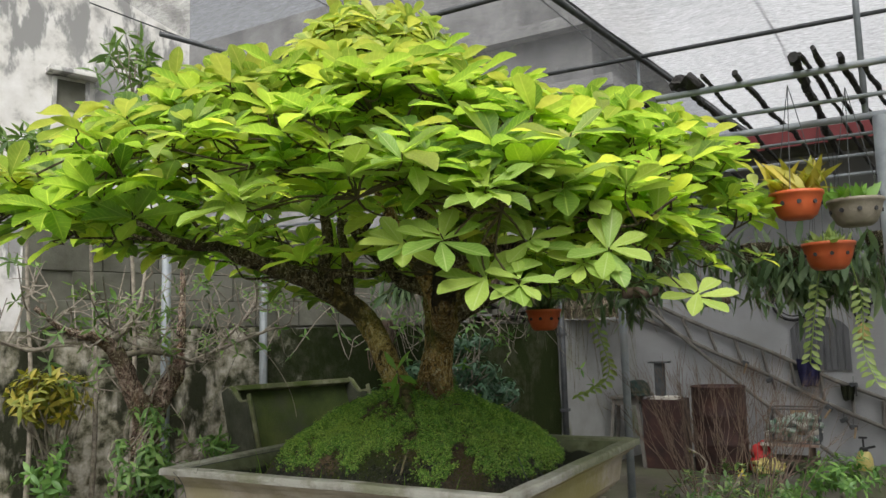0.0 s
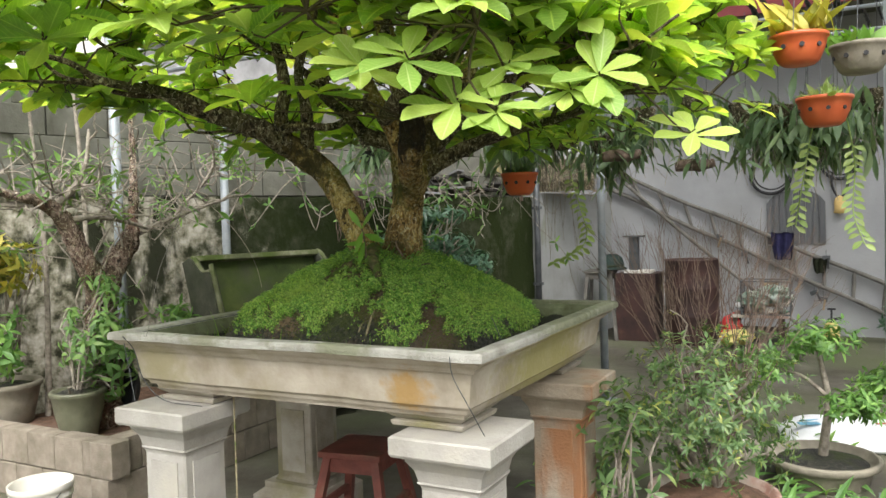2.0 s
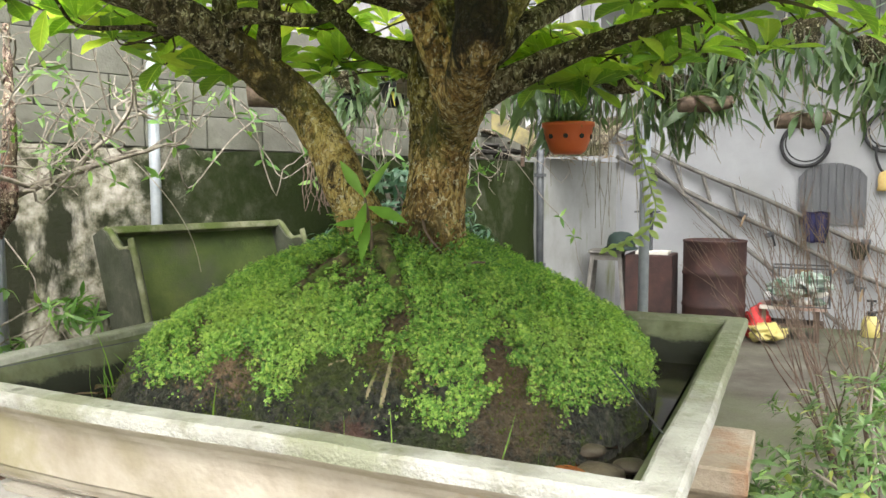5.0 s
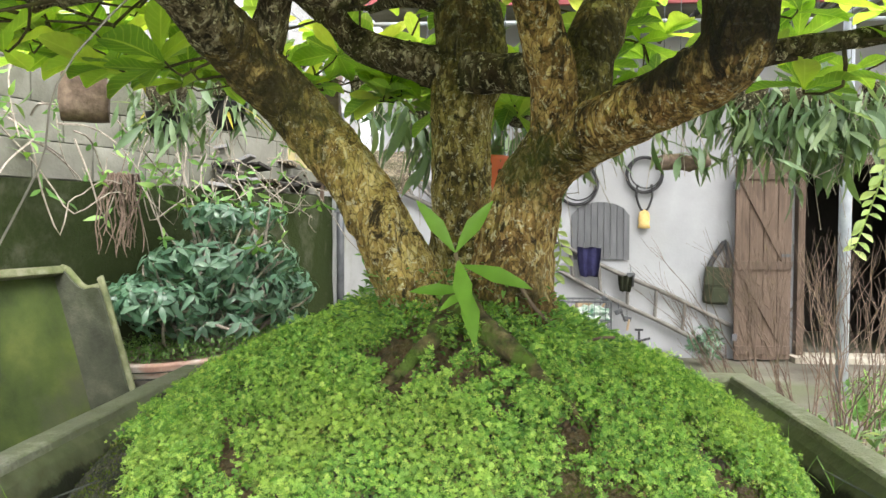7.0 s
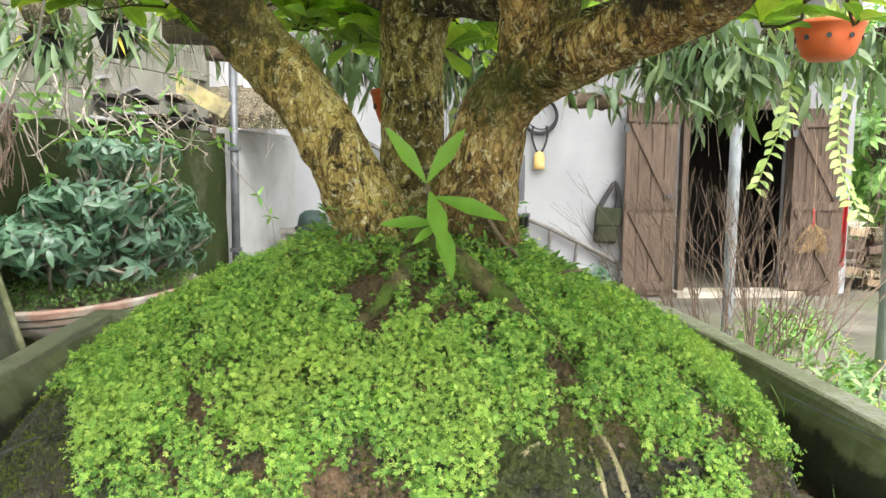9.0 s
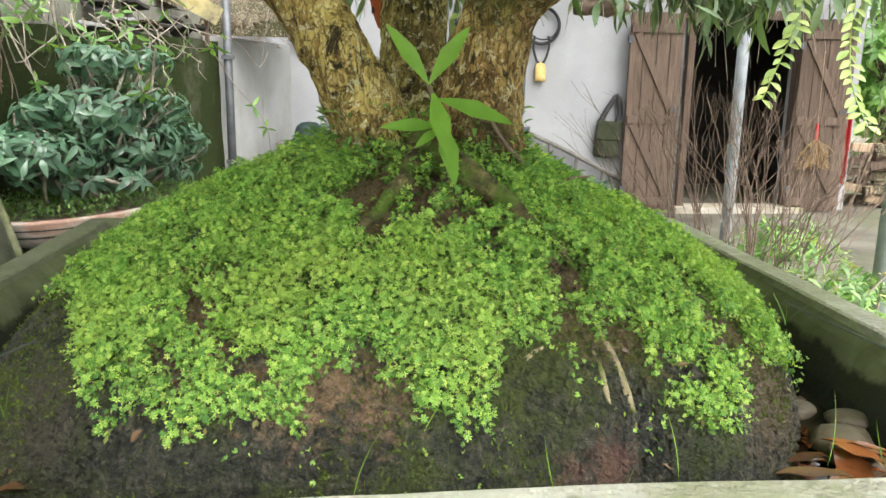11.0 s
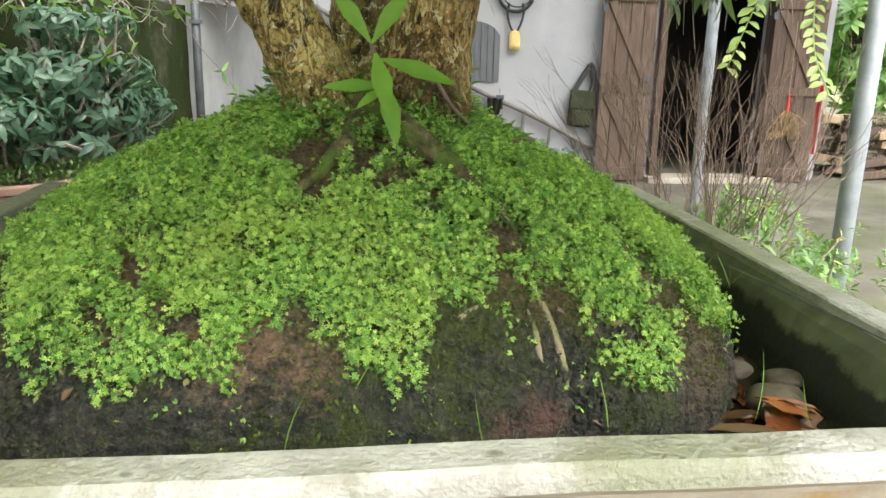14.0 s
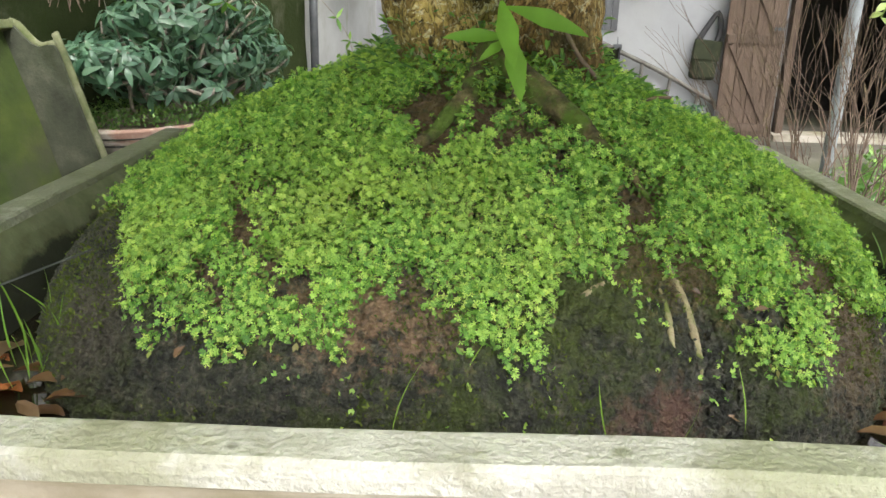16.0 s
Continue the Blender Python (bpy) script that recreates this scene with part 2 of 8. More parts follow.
LINING = waterline(surf("algae_lining", [(0.3, (0.07, 0.08, 0.045)), (0.55, (0.14, 0.15, 0.09)), (0.75, (0.23, 0.235, 0.165))], 6, 0.8, 0.3, 80,
                        stain=(0.06, 0.07, 0.03), stain_scale=4.0, stain_at=(0.5, 0.66)), 0.938, (0.010, 0.011, 0.008))
TRAY_SIDE = spotted(surf("stained_tray_cement", [(0.3, (0.23, 0.195, 0.145)), (0.5, (0.35, 0.308, 0.245)), (0.7, (0.44, 0.398, 0.33))], 5, 0.85, 0.2, 60, stain=(0.23, 0.20, 0.115), stain_scale=2.6, stain_at=(0.5, 0.7)),
                    [((0.50, -0.68, 0.845), 11.0, (0.33, 0.19, 0.045)), ((-0.60, -0.66, 0.88), 7.0, (0.25, 0.222, 0.12)), ((0.72, 0.0, 0.87), 2.2, (0.26, 0.235, 0.075))], 0.75, 24.0, 2.2, 0.6)
RIM = spotted(RIM, [((-0.52, -0.725, 1.0), 95.0, (0.10, 0.10, 0.085)), ((-0.455, -0.72, 1.0), 75.0, (0.09, 0.09, 0.075)), ((-0.2, -0.73, 1.0), 140.0, (0.1, 0.1, 0.08)), ((0.13, -0.722, 1.0), 110.0, (0.12, 0.13, 0.07)), ((0.37, -0.73, 1.0), 120.0, (0.1, 0.1, 0.08)), ((0.3, -0.75, 0.98), 9.0, (0.16, 0.17, 0.09)), ((-0.3, -0.75, 0.975), 10.0, (0.18, 0.18, 0.11)), ((0.78, 0.1, 1.0), 3.0, (0.17, 0.18, 0.10)), ((-0.78, 0.35, 1.0), 1.35, (0.12, 0.13, 0.075)), ((0.78, 0.75, 1.0), 1.5, (0.14, 0.15, 0.085)), ((0.0, 0.74, 1.0), 1.3, (0.12, 0.13, 0.07))], 0.7, 30.0, 2.0, 0.5)
# soil, bark, wood
SOIL = spotted(surf("dark_wet_soil", [(0.36, (0.007, 0.007, 0.006)), (0.47, (0.026, 0.027, 0.020)), (0.57, (0.055, 0.053, 0.040)), (0.70, (0.125, 0.11, 0.082))], 60, 0.6, 1.0, 170,
                    stain=(0.045, 0.062, 0.010), stain_scale=8.0, stain_at=(0.5, 0.62), bump_dist=0.022, spec=0.5),
               [((-0.13, 0.25, 1.02), 14.0, (0.27, 0.17, 0.105)), ((-0.055, 0.235, 1.01), 17.0, (0.24, 0.15, 0.095)), ((0.12, 0.30, 1.05), 8.0, (0.06, 0.08, 0.012)), ((0.24, 0.36, 1.09), 9.0, (0.15, 0.095, 0.05)),
                ((0.47, 0.33, 1.0), 9.0, (0.12, 0.085, 0.05)), ((-0.45, 0.3, 0.98), 12.0, (0.06, 0.052, 0.036)), ((0.22, 0.17, 0.96), 30.0, (0.13, 0.065, 0.05)), ((0.17, 0.15, 0.95), 36.0, (0.12, 0.065, 0.05)), ((0.0, 0.62, 1.22), 4.0, (0.14, 0.09, 0.045)), ((-0.26, 0.36, 1.10), 7.5, (0.16, 0.095, 0.055)), ((0.30, 0.48, 1.14), 8.0, (0.15, 0.088, 0.05)), ((0.42, 0.38, 1.05), 11.0, (0.13, 0.08, 0.045)), ((-0.02, 0.45, 1.15), 7.0, (0.15, 0.09, 0.052))],
               0.8, 60.0, 3.4, 0.5)
RED_SOIL = surf("red_brown_soil", [(0.3, (0.06, 0.035, 0.022)), (0.6, (0.15, 0.085, 0.055)), (0.8, (0.22, 0.14, 0.1))], 20, 0.95, 0.9, 90)


def bark_material(name, tones, moss, rust, moss_at=(0.5, 0.62)):
    """Flaking bark: ragged upright flakes with dark crevices, over wide patches of moss and of bare red-brown."""
    m, n, l, b = nodes_of(name)
    co = n.new("ShaderNodeTexCoord")
    mp = n.new("ShaderNodeMapping")
    mp.inputs["Scale"].default_value = (1, 1, 0.5)
    l.new(co.outputs["Object"], mp.inputs[0])

    def tex(scale, detail, rough, vec, distort=0.0):
        t = n.new("ShaderNodeTexNoise")
        t.inputs["Scale"].default_value, t.inputs["Detail"].default_value, t.inputs["Roughness"].default_value = scale, detail, rough
        t.inputs["Distortion"].default_value = distort
        l.new(vec, t.inputs["Vector"])
        return t.outputs["Fac"]

    def blend(fac, stops, a, colour):
        r = ramp_node(n, stops)
        l.new(fac, r.inputs[0])
        x = n.new("ShaderNodeMix")
        x.data_type = "RGBA"
        l.new(r.outputs[0], x.inputs["Factor"])
        l.new(a, x.inputs["A"])
        x.inputs["B"].default_value = (*colour, 1)
        return x.outputs["Result"]

    chip = n.new("ShaderNodeTexVoronoi")
    chip.inputs["Scale"].default_value = 88.0
    grey = n.new("ShaderNodeRGBToBW")
    flake = tex(48.0, 10.0, 0.7, mp.outputs[0], 0.35)
    tone = tex(13.0, 5.0, 0.6, mp.outputs[0], 0.3)
    mixed = n.new("ShaderNodeMix")
    mixed.inputs["Factor"].default_value = 0.38
    l.new(flake, mixed.inputs["A"])
    l.new(tone, mixed.inputs["B"])
    chips = n.new("ShaderNodeMix")
    chips.inputs["Factor"].default_value = 0.2
    l.new(mixed.outputs["Result"], chips.inputs["A"])
    l.new(chip.outputs["Color"], grey.inputs[0])
    l.new(grey.outputs[0], chips.inputs["B"])
    r = ramp_node(n, tones)
    l.new(chips.outputs["Result"], r.inputs[0])
    warp = n.new("ShaderNodeTexNoise")
    warp.inputs["Scale"].default_value, warp.inputs["Detail"].default_value = 26.0, 6.0
    l.new(mp.outputs[0], warp.inputs["Vector"])
    push = n.new("ShaderNodeVectorMath")
    push.operation = "MULTIPLY_ADD"
    l.new(warp.outputs["Color"], push.inputs[0])
    push.inputs[1].default_value = (0.085, 0.085, 0.085)
    l.new(mp.outputs[0], push.inputs[2])
    crack = n.new("ShaderNodeTexVoronoi")
    crack.feature = "DISTANCE_TO_EDGE"
    crack.inputs["Scale"].default_value = 88.0
    l.new(push.outputs[0], crack.inputs["Vector"])
    l.new(push.outputs[0], chip.inputs["Vector"])
    on, off = (0.75, 0.75, 0.75), (0, 0, 0)
    col = blend(tex(5.0, 6.0, 0.6, co.outputs["Object"]), [(moss_at[0], off), (moss_at[1], on)], r.outputs[0], moss)
    col = blend(tex(8.0, 7.0, 0.65, mp.outputs[0]), [(0.55, off), (0.68, on)], col, rust)
    col = blend(crack.outputs["Distance"], [(0.0, (0.75, 0.75, 0.75)), (0.075, off)], col, (0.022, 0.016, 0.010))
    col = blend(tex(70.0, 6.0, 0.75, co.outputs["Object"], 0.6), [(0.56, off), (0.61, (0.8, 0.8, 0.8))], col, (0.70, 0.64, 0.46))
    col = blend(tex(32.0, 9.0, 0.72, mp.outputs[0], 0.8), [(0.39, (0.9, 0.9, 0.9)), (0.44, off)], col, (0.016, 0.013, 0.009))
    l.new(col, b.inputs["Base Color"])
    b.inputs["Roughness"].default_value, b.inputs["Specular IOR Level"].default_value = 0.9, 0.25
    lift = n.new("ShaderNodeMath")
    lift.operation = "MINIMUM"
    l.new(crack.outputs["Distance"], lift.inputs[0])
    lift.inputs[1].default_value = 0.2
    both = n.new("ShaderNodeMath")
    both.operation = "MULTIPLY_ADD"
    l.new(lift.outputs[0], both.inputs[0])
    both.inputs[1].default_value = 2.2
    l.new(flake, both.inputs[2])
    bp = n.new("ShaderNodeBump")
    bp.inputs["Strength"].default_value, bp.inputs["Distance"].default_value = 1.0, 0.012
    l.new(both.outputs[0], bp.inputs["Height"])
    l.new(bp.outputs[0], b.inputs["Normal"])
    return m


PALE_TONES = [(0.36, (0.06, 0.039, 0.014)), (0.43, (0.22, 0.148, 0.05)), (0.50, (0.43, 0.305, 0.105)), (0.57, (0.60, 0.46, 0.19)), (0.66, (0.72, 0.61, 0.36))]
OLIVE_TONES = [(0.37, (0.03, 0.024, 0.010)), (0.44, (0.14, 0.11, 0.034)), (0.51, (0.31, 0.24, 0.08)), (0.58, (0.50, 0.41, 0.17)), (0.66, (0.66, 0.58, 0.36))]
RUSTY_TONES = [(0.37, (0.03, 0.019, 0.010)), (0.44, (0.16, 0.095, 0.034)), (0.51, (0.38, 0.24, 0.09)), (0.58, (0.56, 0.40, 0.17)), (0.66, (0.70, 0.58, 0.36))]
BARK = spotted(bark_material("flaking_bark", PALE_TONES, (0.14, 0.125, 0.03), (0.24, 0.125, 0.055), (0.56, 0.68)),
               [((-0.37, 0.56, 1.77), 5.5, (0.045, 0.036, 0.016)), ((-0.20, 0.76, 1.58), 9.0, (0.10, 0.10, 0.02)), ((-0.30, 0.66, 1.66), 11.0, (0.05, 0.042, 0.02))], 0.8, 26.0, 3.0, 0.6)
BARK_MOSSY = spotted(bark_material("mossy_bark", OLIVE_TONES, (0.12, 0.13, 0.022), (0.22, 0.125, 0.055), (0.5, 0.62)),
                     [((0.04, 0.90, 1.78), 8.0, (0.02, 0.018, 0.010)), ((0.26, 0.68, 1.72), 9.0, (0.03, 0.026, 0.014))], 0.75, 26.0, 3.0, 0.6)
BARK_RUSTY = spotted(bark_material("rusty_flaking_bark", RUSTY_TONES, (0.13, 0.135, 0.026), (0.36, 0.18, 0.08), (0.54, 0.66)),
                     [((0.145, 0.64, 1.52), 12.0, (0.05, 0.065, 0.012)), ((0.12, 0.62, 1.26), 10.0, (0.06, 0.05, 0.02))], 0.78, 26.0, 3.0, 0.6)
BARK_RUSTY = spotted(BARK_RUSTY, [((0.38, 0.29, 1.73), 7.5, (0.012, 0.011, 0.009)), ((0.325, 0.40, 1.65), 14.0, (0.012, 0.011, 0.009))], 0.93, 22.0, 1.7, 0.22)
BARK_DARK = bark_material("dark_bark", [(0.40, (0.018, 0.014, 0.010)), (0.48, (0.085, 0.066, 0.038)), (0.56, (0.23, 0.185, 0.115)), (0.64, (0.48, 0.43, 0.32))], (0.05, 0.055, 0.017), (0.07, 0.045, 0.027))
ROOT_BARK = surf("mossy_root_bark", [(0.35, (0.035, 0.03, 0.014)), (0.5, (0.095, 0.078, 0.036)), (0.65, (0.19, 0.15, 0.078))], 45, 0.9, 1.0, 110, stain=(0.075, 0.12, 0.018), stain_scale=16, stain_at=(0.44, 0.55))
GNARL = bark_material("pale_patched_bark", [(0.38, (0.05, 0.033, 0.028)), (0.46, (0.17, 0.11, 0.085)), (0.54, (0.38, 0.275, 0.22)), (0.64, (0.64, 0.52, 0.44))], (0.16, 0.12, 0.075), (0.30, 0.15, 0.11))
LEAF_TWIG = surf("green_brown_twig", [(0.35, (0.035, 0.028, 0.013)), (0.65, (0.085, 0.07, 0.032))], 30, 0.9, 0.3, 90)
TWIG = surf("twig_bark", [(0.35, (0.14, 0.12, 0.095)), (0.65, (0.32, 0.285, 0.235))], 30, 0.9, 0.3, 90)
RED_TWIG = surf("reddish_twig", [(0.35, (0.075, 0.052, 0.040)), (0.65, (0.18, 0.13, 0.10))], 30, 0.9, 0.3, 90)
PLANK = surf("weathered_plank", [(0.3, (0.055, 0.036, 0.025)), (0.55, (0.098, 0.068, 0.048)), (0.75, (0.145, 0.106, 0.080))], 7, 0.85, 0.5, 60, stretch=(6, 6, 0.5), vary=0.15)
REDWOOD = surf("red_brown_painted_wood", [(0.35, (0.10, 0.03, 0.022)), (0.65, (0.17, 0.05, 0.035))], 9, 0.6, 0.25, 60, stain=(0.16, 0.10, 0.06), stain_scale=6, stain_at=(0.55, 0.75))
WOOD = surf("raw_wood", [(0.3, (0.20, 0.14, 0.08)), (0.7, (0.36, 0.27, 0.17))], 9, 0.8, 0.3, 60, stretch=(1, 1, 0.3))
GREY_PLANK = surf("pinkish_weathered_board", [(0.3, (0.12, 0.09, 0.08)), (0.7, (0.24, 0.19, 0.17))], 9, 0.85, 0.3, 60, stretch=(0.5, 5, 5))
GREYWOOD = surf("grey_bamboo", [(0.3, (0.08, 0.075, 0.066)), (0.7, (0.175, 0.165, 0.147))], 9, 0.8, 0.3, 60)
CHARRED = surf("blackened_wood", [(0.35, (0.008, 0.008, 0.008)), (0.65, (0.03, 0.028, 0.026))], 14, 0.8, 0.8, 60)
# metal, plastic, clay, cloth
STEEL = surf("galvanised_steel", [(0.3, (0.20, 0.225, 0.245)), (0.7, (0.32, 0.345, 0.365))], 12, 0.55, 0.1, 90, metal=0.2, stain=(0.2, 0.2, 0.19), stain_scale=3, stain_at=(0.55, 0.75))
DARKSTEEL = surf("dark_steel", [(0.3, (0.05, 0.055, 0.06)), (0.7, (0.10, 0.105, 0.11))], 12, 0.55, 0.1, 90, metal=0.4)
RUST = surf("rusty_drum_paint", [(0.3, (0.02, 0.011, 0.010)), (0.6, (0.052, 0.023, 0.019)), (0.8, (0.10, 0.052, 0.034))], 6, 0.7, 0.3, 60)
ORANGE = surf("orange_plastic", [(0.3, (0.451, 0.082, 0.025)), (0.7, (0.541, 0.123, 0.041))], 8, 0.45, 0.05, 60, stain=(0.328, 0.098, 0.049), stain_scale=4, stain_at=(0.55, 0.8))
GREY_POT = surf("grey_clay", [(0.3, (0.15, 0.135, 0.10)), (0.7, (0.26, 0.235, 0.185))], 10, 0.85, 0.3, 70)
OLIVE_POT = surf("olive_glaze", [(0.3, (0.07, 0.075, 0.045)), (0.7, (0.15, 0.15, 0.10))], 8, 0.45, 0.15, 60, spec=0.5)
CLAY = surf("stained_terracotta", [(0.3, (0.20, 0.10, 0.075)), (0.6, (0.34, 0.21, 0.165)), (0.8, (0.46, 0.34, 0.28))], 7, 0.8, 0.3, 70, stain=(0.44, 0.40, 0.35), stain_scale=4, stain_at=(0.42, 0.6))
WHITE_PLASTIC = surf("dusty_white_plastic", [(0.3, (0.52, 0.49, 0.43)), (0.7, (0.66, 0.64, 0.58))], 7, 0.55, 0.1, 60)
SACK = surf("white_woven_sack", [(0.3, (0.55, 0.57, 0.58)), (0.7, (0.74, 0.75, 0.76))], 9, 0.7, 0.3, 150)
BLACK = surf("black_rubber", [(0.3, (0.012, 0.012, 0.013)), (0.7, (0.035, 0.035, 0.037))], 9, 0.75, 0.2, 60)
SLATE = surf("grey_boarded_panel", [(0.3, (0.07, 0.072, 0.076)), (0.7, (0.115, 0.118, 0.122))], 7, 0.85, 0.2, 60, stretch=(6, 1, 0.6))
NAVY = surf("navy_cloth", [(0.3, (0.02, 0.02, 0.07)), (0.7, (0.05, 0.05, 0.14))], 12, 0.95, 0.3, 120)
KHAKI = surf("olive_canvas", [(0.3, (0.014, 0.018, 0.008)), (0.7, (0.036, 0.042, 0.020))], 12, 0.95, 0.3, 150)
GREEN_FELT = surf("dark_green_helmet", [(0.3, (0.008, 0.018, 0.015)), (0.7, (0.016, 0.034, 0.027))], 12, 0.8, 0.1, 120)
FADED = surf("faded_yellow_board", [(0.3, (0.20, 0.17, 0.07)), (0.7, (0.36, 0.31, 0.15))], 12, 0.8, 0.2, 60, stain=(0.1, 0.09, 0.06), stain_scale=6, stain_at=(0.5, 0.65))
YELLOW = surf("yellow_plastic", [(0.3, (0.42, 0.36, 0.10)), (0.7, (0.55, 0.47, 0.18))], 9, 0.5, 0.1, 60)
RED = surf("red_plastic", [(0.3, (0.4, 0.02, 0.02)), (0.7, (0.5, 0.04, 0.04))], 9, 0.5, 0.1, 60)
BRASS_YELLOW = surf("straw_yellow", [(0.3, (0.45, 0.31, 0.10)), (0.7, (0.6, 0.44, 0.18))], 20, 0.8, 0.3, 90)
STRAW = surf("broom_straw", [(0.3, (0.20, 0.13, 0.055)), (0.7, (0.34, 0.235, 0.115))], 20, 0.9, 0.4, 90, stretch=(4, 4, 0.5))
MAROON = surf("maroon_fascia", [(0.3, (0.16, 0.03, 0.035)), (0.7, (0.24, 0.05, 0.05))], 3, 0.7, 0.1, 40)
MOSS = surf("wet_green_algae", [(0.3, (0.016, 0.030, 0.005)), (0.5, (0.045, 0.067, 0.010)), (0.7, (0.09, 0.11, 0.024))], 3, 0.75, 0.4, 90,
            stain=(0.05, 0.052, 0.034), stain_scale=2.4, stain_at=(0.5, 0.68))
PALE_ROOT = surf("peeled_root", [(0.3, (0.13, 0.105, 0.06)), (0.5, (0.26, 0.215, 0.135)), (0.7, (0.38, 0.33, 0.23))], 60, 0.8, 0.6, 150, stain=(0.10, 0.12, 0.03), stain_scale=30, stain_at=(0.5, 0.62))
STONE = surf("wet_brown_stone", [(0.3, (0.035, 0.028, 0.02)), (0.7, (0.10, 0.08, 0.055))], 20, 0.6, 0.3, 90)
END_WALL = surf("dark_algae_cement", [(0.3, (0.022, 0.026, 0.016)), (0.55, (0.055, 0.06, 0.04)), (0.75, (0.11, 0.115, 0.08))], 5, 0.85, 0.4, 80, stain=(0.02, 0.028, 0.008), stain_scale=3.0, stain_at=(0.5, 0.66))
MOSSY_RIM = surf("mossy_pale_rim", [(0.3, (0.055, 0.07, 0.026)), (0.5, (0.11, 0.12, 0.058)), (0.7, (0.21, 0.21, 0.14))], 9, 0.85, 0.5, 90, stain=(0.06, 0.085, 0.015), stain_scale=5.0, stain_at=(0.5, 0.64))
# Near black stands for the room's shade; some broken tiles share it.
DARK_IN = surf("room_shade_and_tile", [(0.3, (0.018, 0.016, 0.014)), (0.7, (0.035, 0.032, 0.028))], 3, 0.9, 0.1, 40)
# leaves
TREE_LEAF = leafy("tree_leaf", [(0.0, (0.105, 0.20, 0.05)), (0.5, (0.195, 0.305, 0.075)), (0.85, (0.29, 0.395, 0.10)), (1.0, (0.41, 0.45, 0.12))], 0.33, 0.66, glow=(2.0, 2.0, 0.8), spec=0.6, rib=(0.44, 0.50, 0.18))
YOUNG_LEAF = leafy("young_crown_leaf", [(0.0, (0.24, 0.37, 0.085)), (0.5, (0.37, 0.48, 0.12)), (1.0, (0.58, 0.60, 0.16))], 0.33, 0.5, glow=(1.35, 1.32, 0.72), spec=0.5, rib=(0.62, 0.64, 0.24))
# Lighter than TREE_LEAF: the sky's sheen on front leaves is in the colour.
SHEEN_LEAF = leafy("sky_sheen_front_leaf", [(0.0, (0.20, 0.34, 0.065)), (0.5, (0.315, 0.45, 0.09)), (1.0, (0.43, 0.545, 0.12))], 0.40, 0.36, glow=(1.2, 1.2, 0.6), spec=0.4, rib=(0.50, 0.58, 0.27))
SPRIG_LEAF = leafy("young_leaf", [(0.0, (0.12, 0.26, 0.035)), (1.0, (0.17, 0.32, 0.05))], 0.45, 0.3)
CREEPER = leafy("tiny_creeper_leaf", [(0.0, (0.10, 0.225, 0.06)), (0.25, (0.19, 0.355, 0.09)), (0.6, (0.30, 0.48, 0.12)), (0.85, (0.42, 0.585, 0.155)), (1.0, (0.54, 0.64, 0.18))], 0.6, 0.42, glow=(1.2, 1.28, 0.62), patch=(0.46, 0.55, 0.15), spec=0.28)
# Creeper green darkened for the shade down in the carpet; brown end is stems.
UNDER_LEAF = leafy("shade_tinted_creeper_leaf", [(0.0, (0.08, 0.17, 0.035)), (0.6, (0.13, 0.24, 0.05)), (0.8, (0.19, 0.24, 0.065)), (1.0, (0.22, 0.17, 0.09))], 0.6, 0.3)
MOSS_TUFT = leafy("soil_moss", [(0.0, (0.05, 0.08, 0.012)), (1.0, (0.12, 0.15, 0.025))], 0.8, 0.2)
BLUE_LEAF = leafy("blue_green_leaf", [(0.0, (0.035, 0.09, 0.05)), (0.6, (0.07, 0.145, 0.085)), (1.0, (0.13, 0.215, 0.14))], 0.36, 0.22, spec=0.5)
BUSH_LEAF = leafy("bush_leaf", [(0.0, (0.07, 0.16, 0.04)), (0.6, (0.13, 0.26, 0.065)), (1.0, (0.22, 0.37, 0.095))], 0.42, 0.35)
PEACH_LEAF = leafy("narrow_leaf", [(0.0, (0.08, 0.15, 0.05)), (0.6, (0.14, 0.24, 0.075)), (1.0, (0.22, 0.33, 0.11))], 0.5, 0.4)
YELLOW_LEAF = leafy("yellowing_leaf", [(0.0, (0.15, 0.19, 0.03)), (0.6, (0.27, 0.26, 0.04)), (1.0, (0.42, 0.34, 0.06))], 0.5, 0.3)
STRAP_LEAF = leafy("orchid_strap_leaf", [(0.0, (0.07, 0.12, 0.06)), (0.6, (0.125, 0.195, 0.10)), (1.0, (0.22, 0.29, 0.17))], 0.4, 0.4)
PALE_LEAF = leafy("fleshy_pale_leaf", [(0.0, (0.20, 0.30, 0.08)), (1.0, (0.34, 0.42, 0.15))], 0.4, 0.3)
DEAD_LEAF = leafy("dead_leaf", [(0.0, (0.035, 0.020, 0.012)), (0.6, (0.09, 0.042, 0.02)), (1.0, (0.19, 0.125, 0.07))], 0.4, 0.15, glow=(1.1, 0.9, 0.6))
RUST_LEAF = leafy("wet_rust_leaf", [(0.0, (0.16, 0.055, 0.02)), (1.0, (0.30, 0.11, 0.04))], 0.18, 0.15, glow=(1.1, 0.9, 0.6), spec=0.7)
DUSTY_LEAF = leafy("dusty_bush_leaf", [(0.0, (0.07, 0.135, 0.05)), (0.6, (0.125, 0.21, 0.08)), (0.9, (0.20, 0.29, 0.115)), (1.0, (0.34, 0.36, 0.10))], 0.45, 0.35)
PINNATE_LEAF = leafy("light_pinnate_leaf", [(0.0, (0.085, 0.175, 0.055)), (0.6, (0.145, 0.265, 0.085)), (1.0, (0.24, 0.37, 0.12))], 0.45, 0.4)
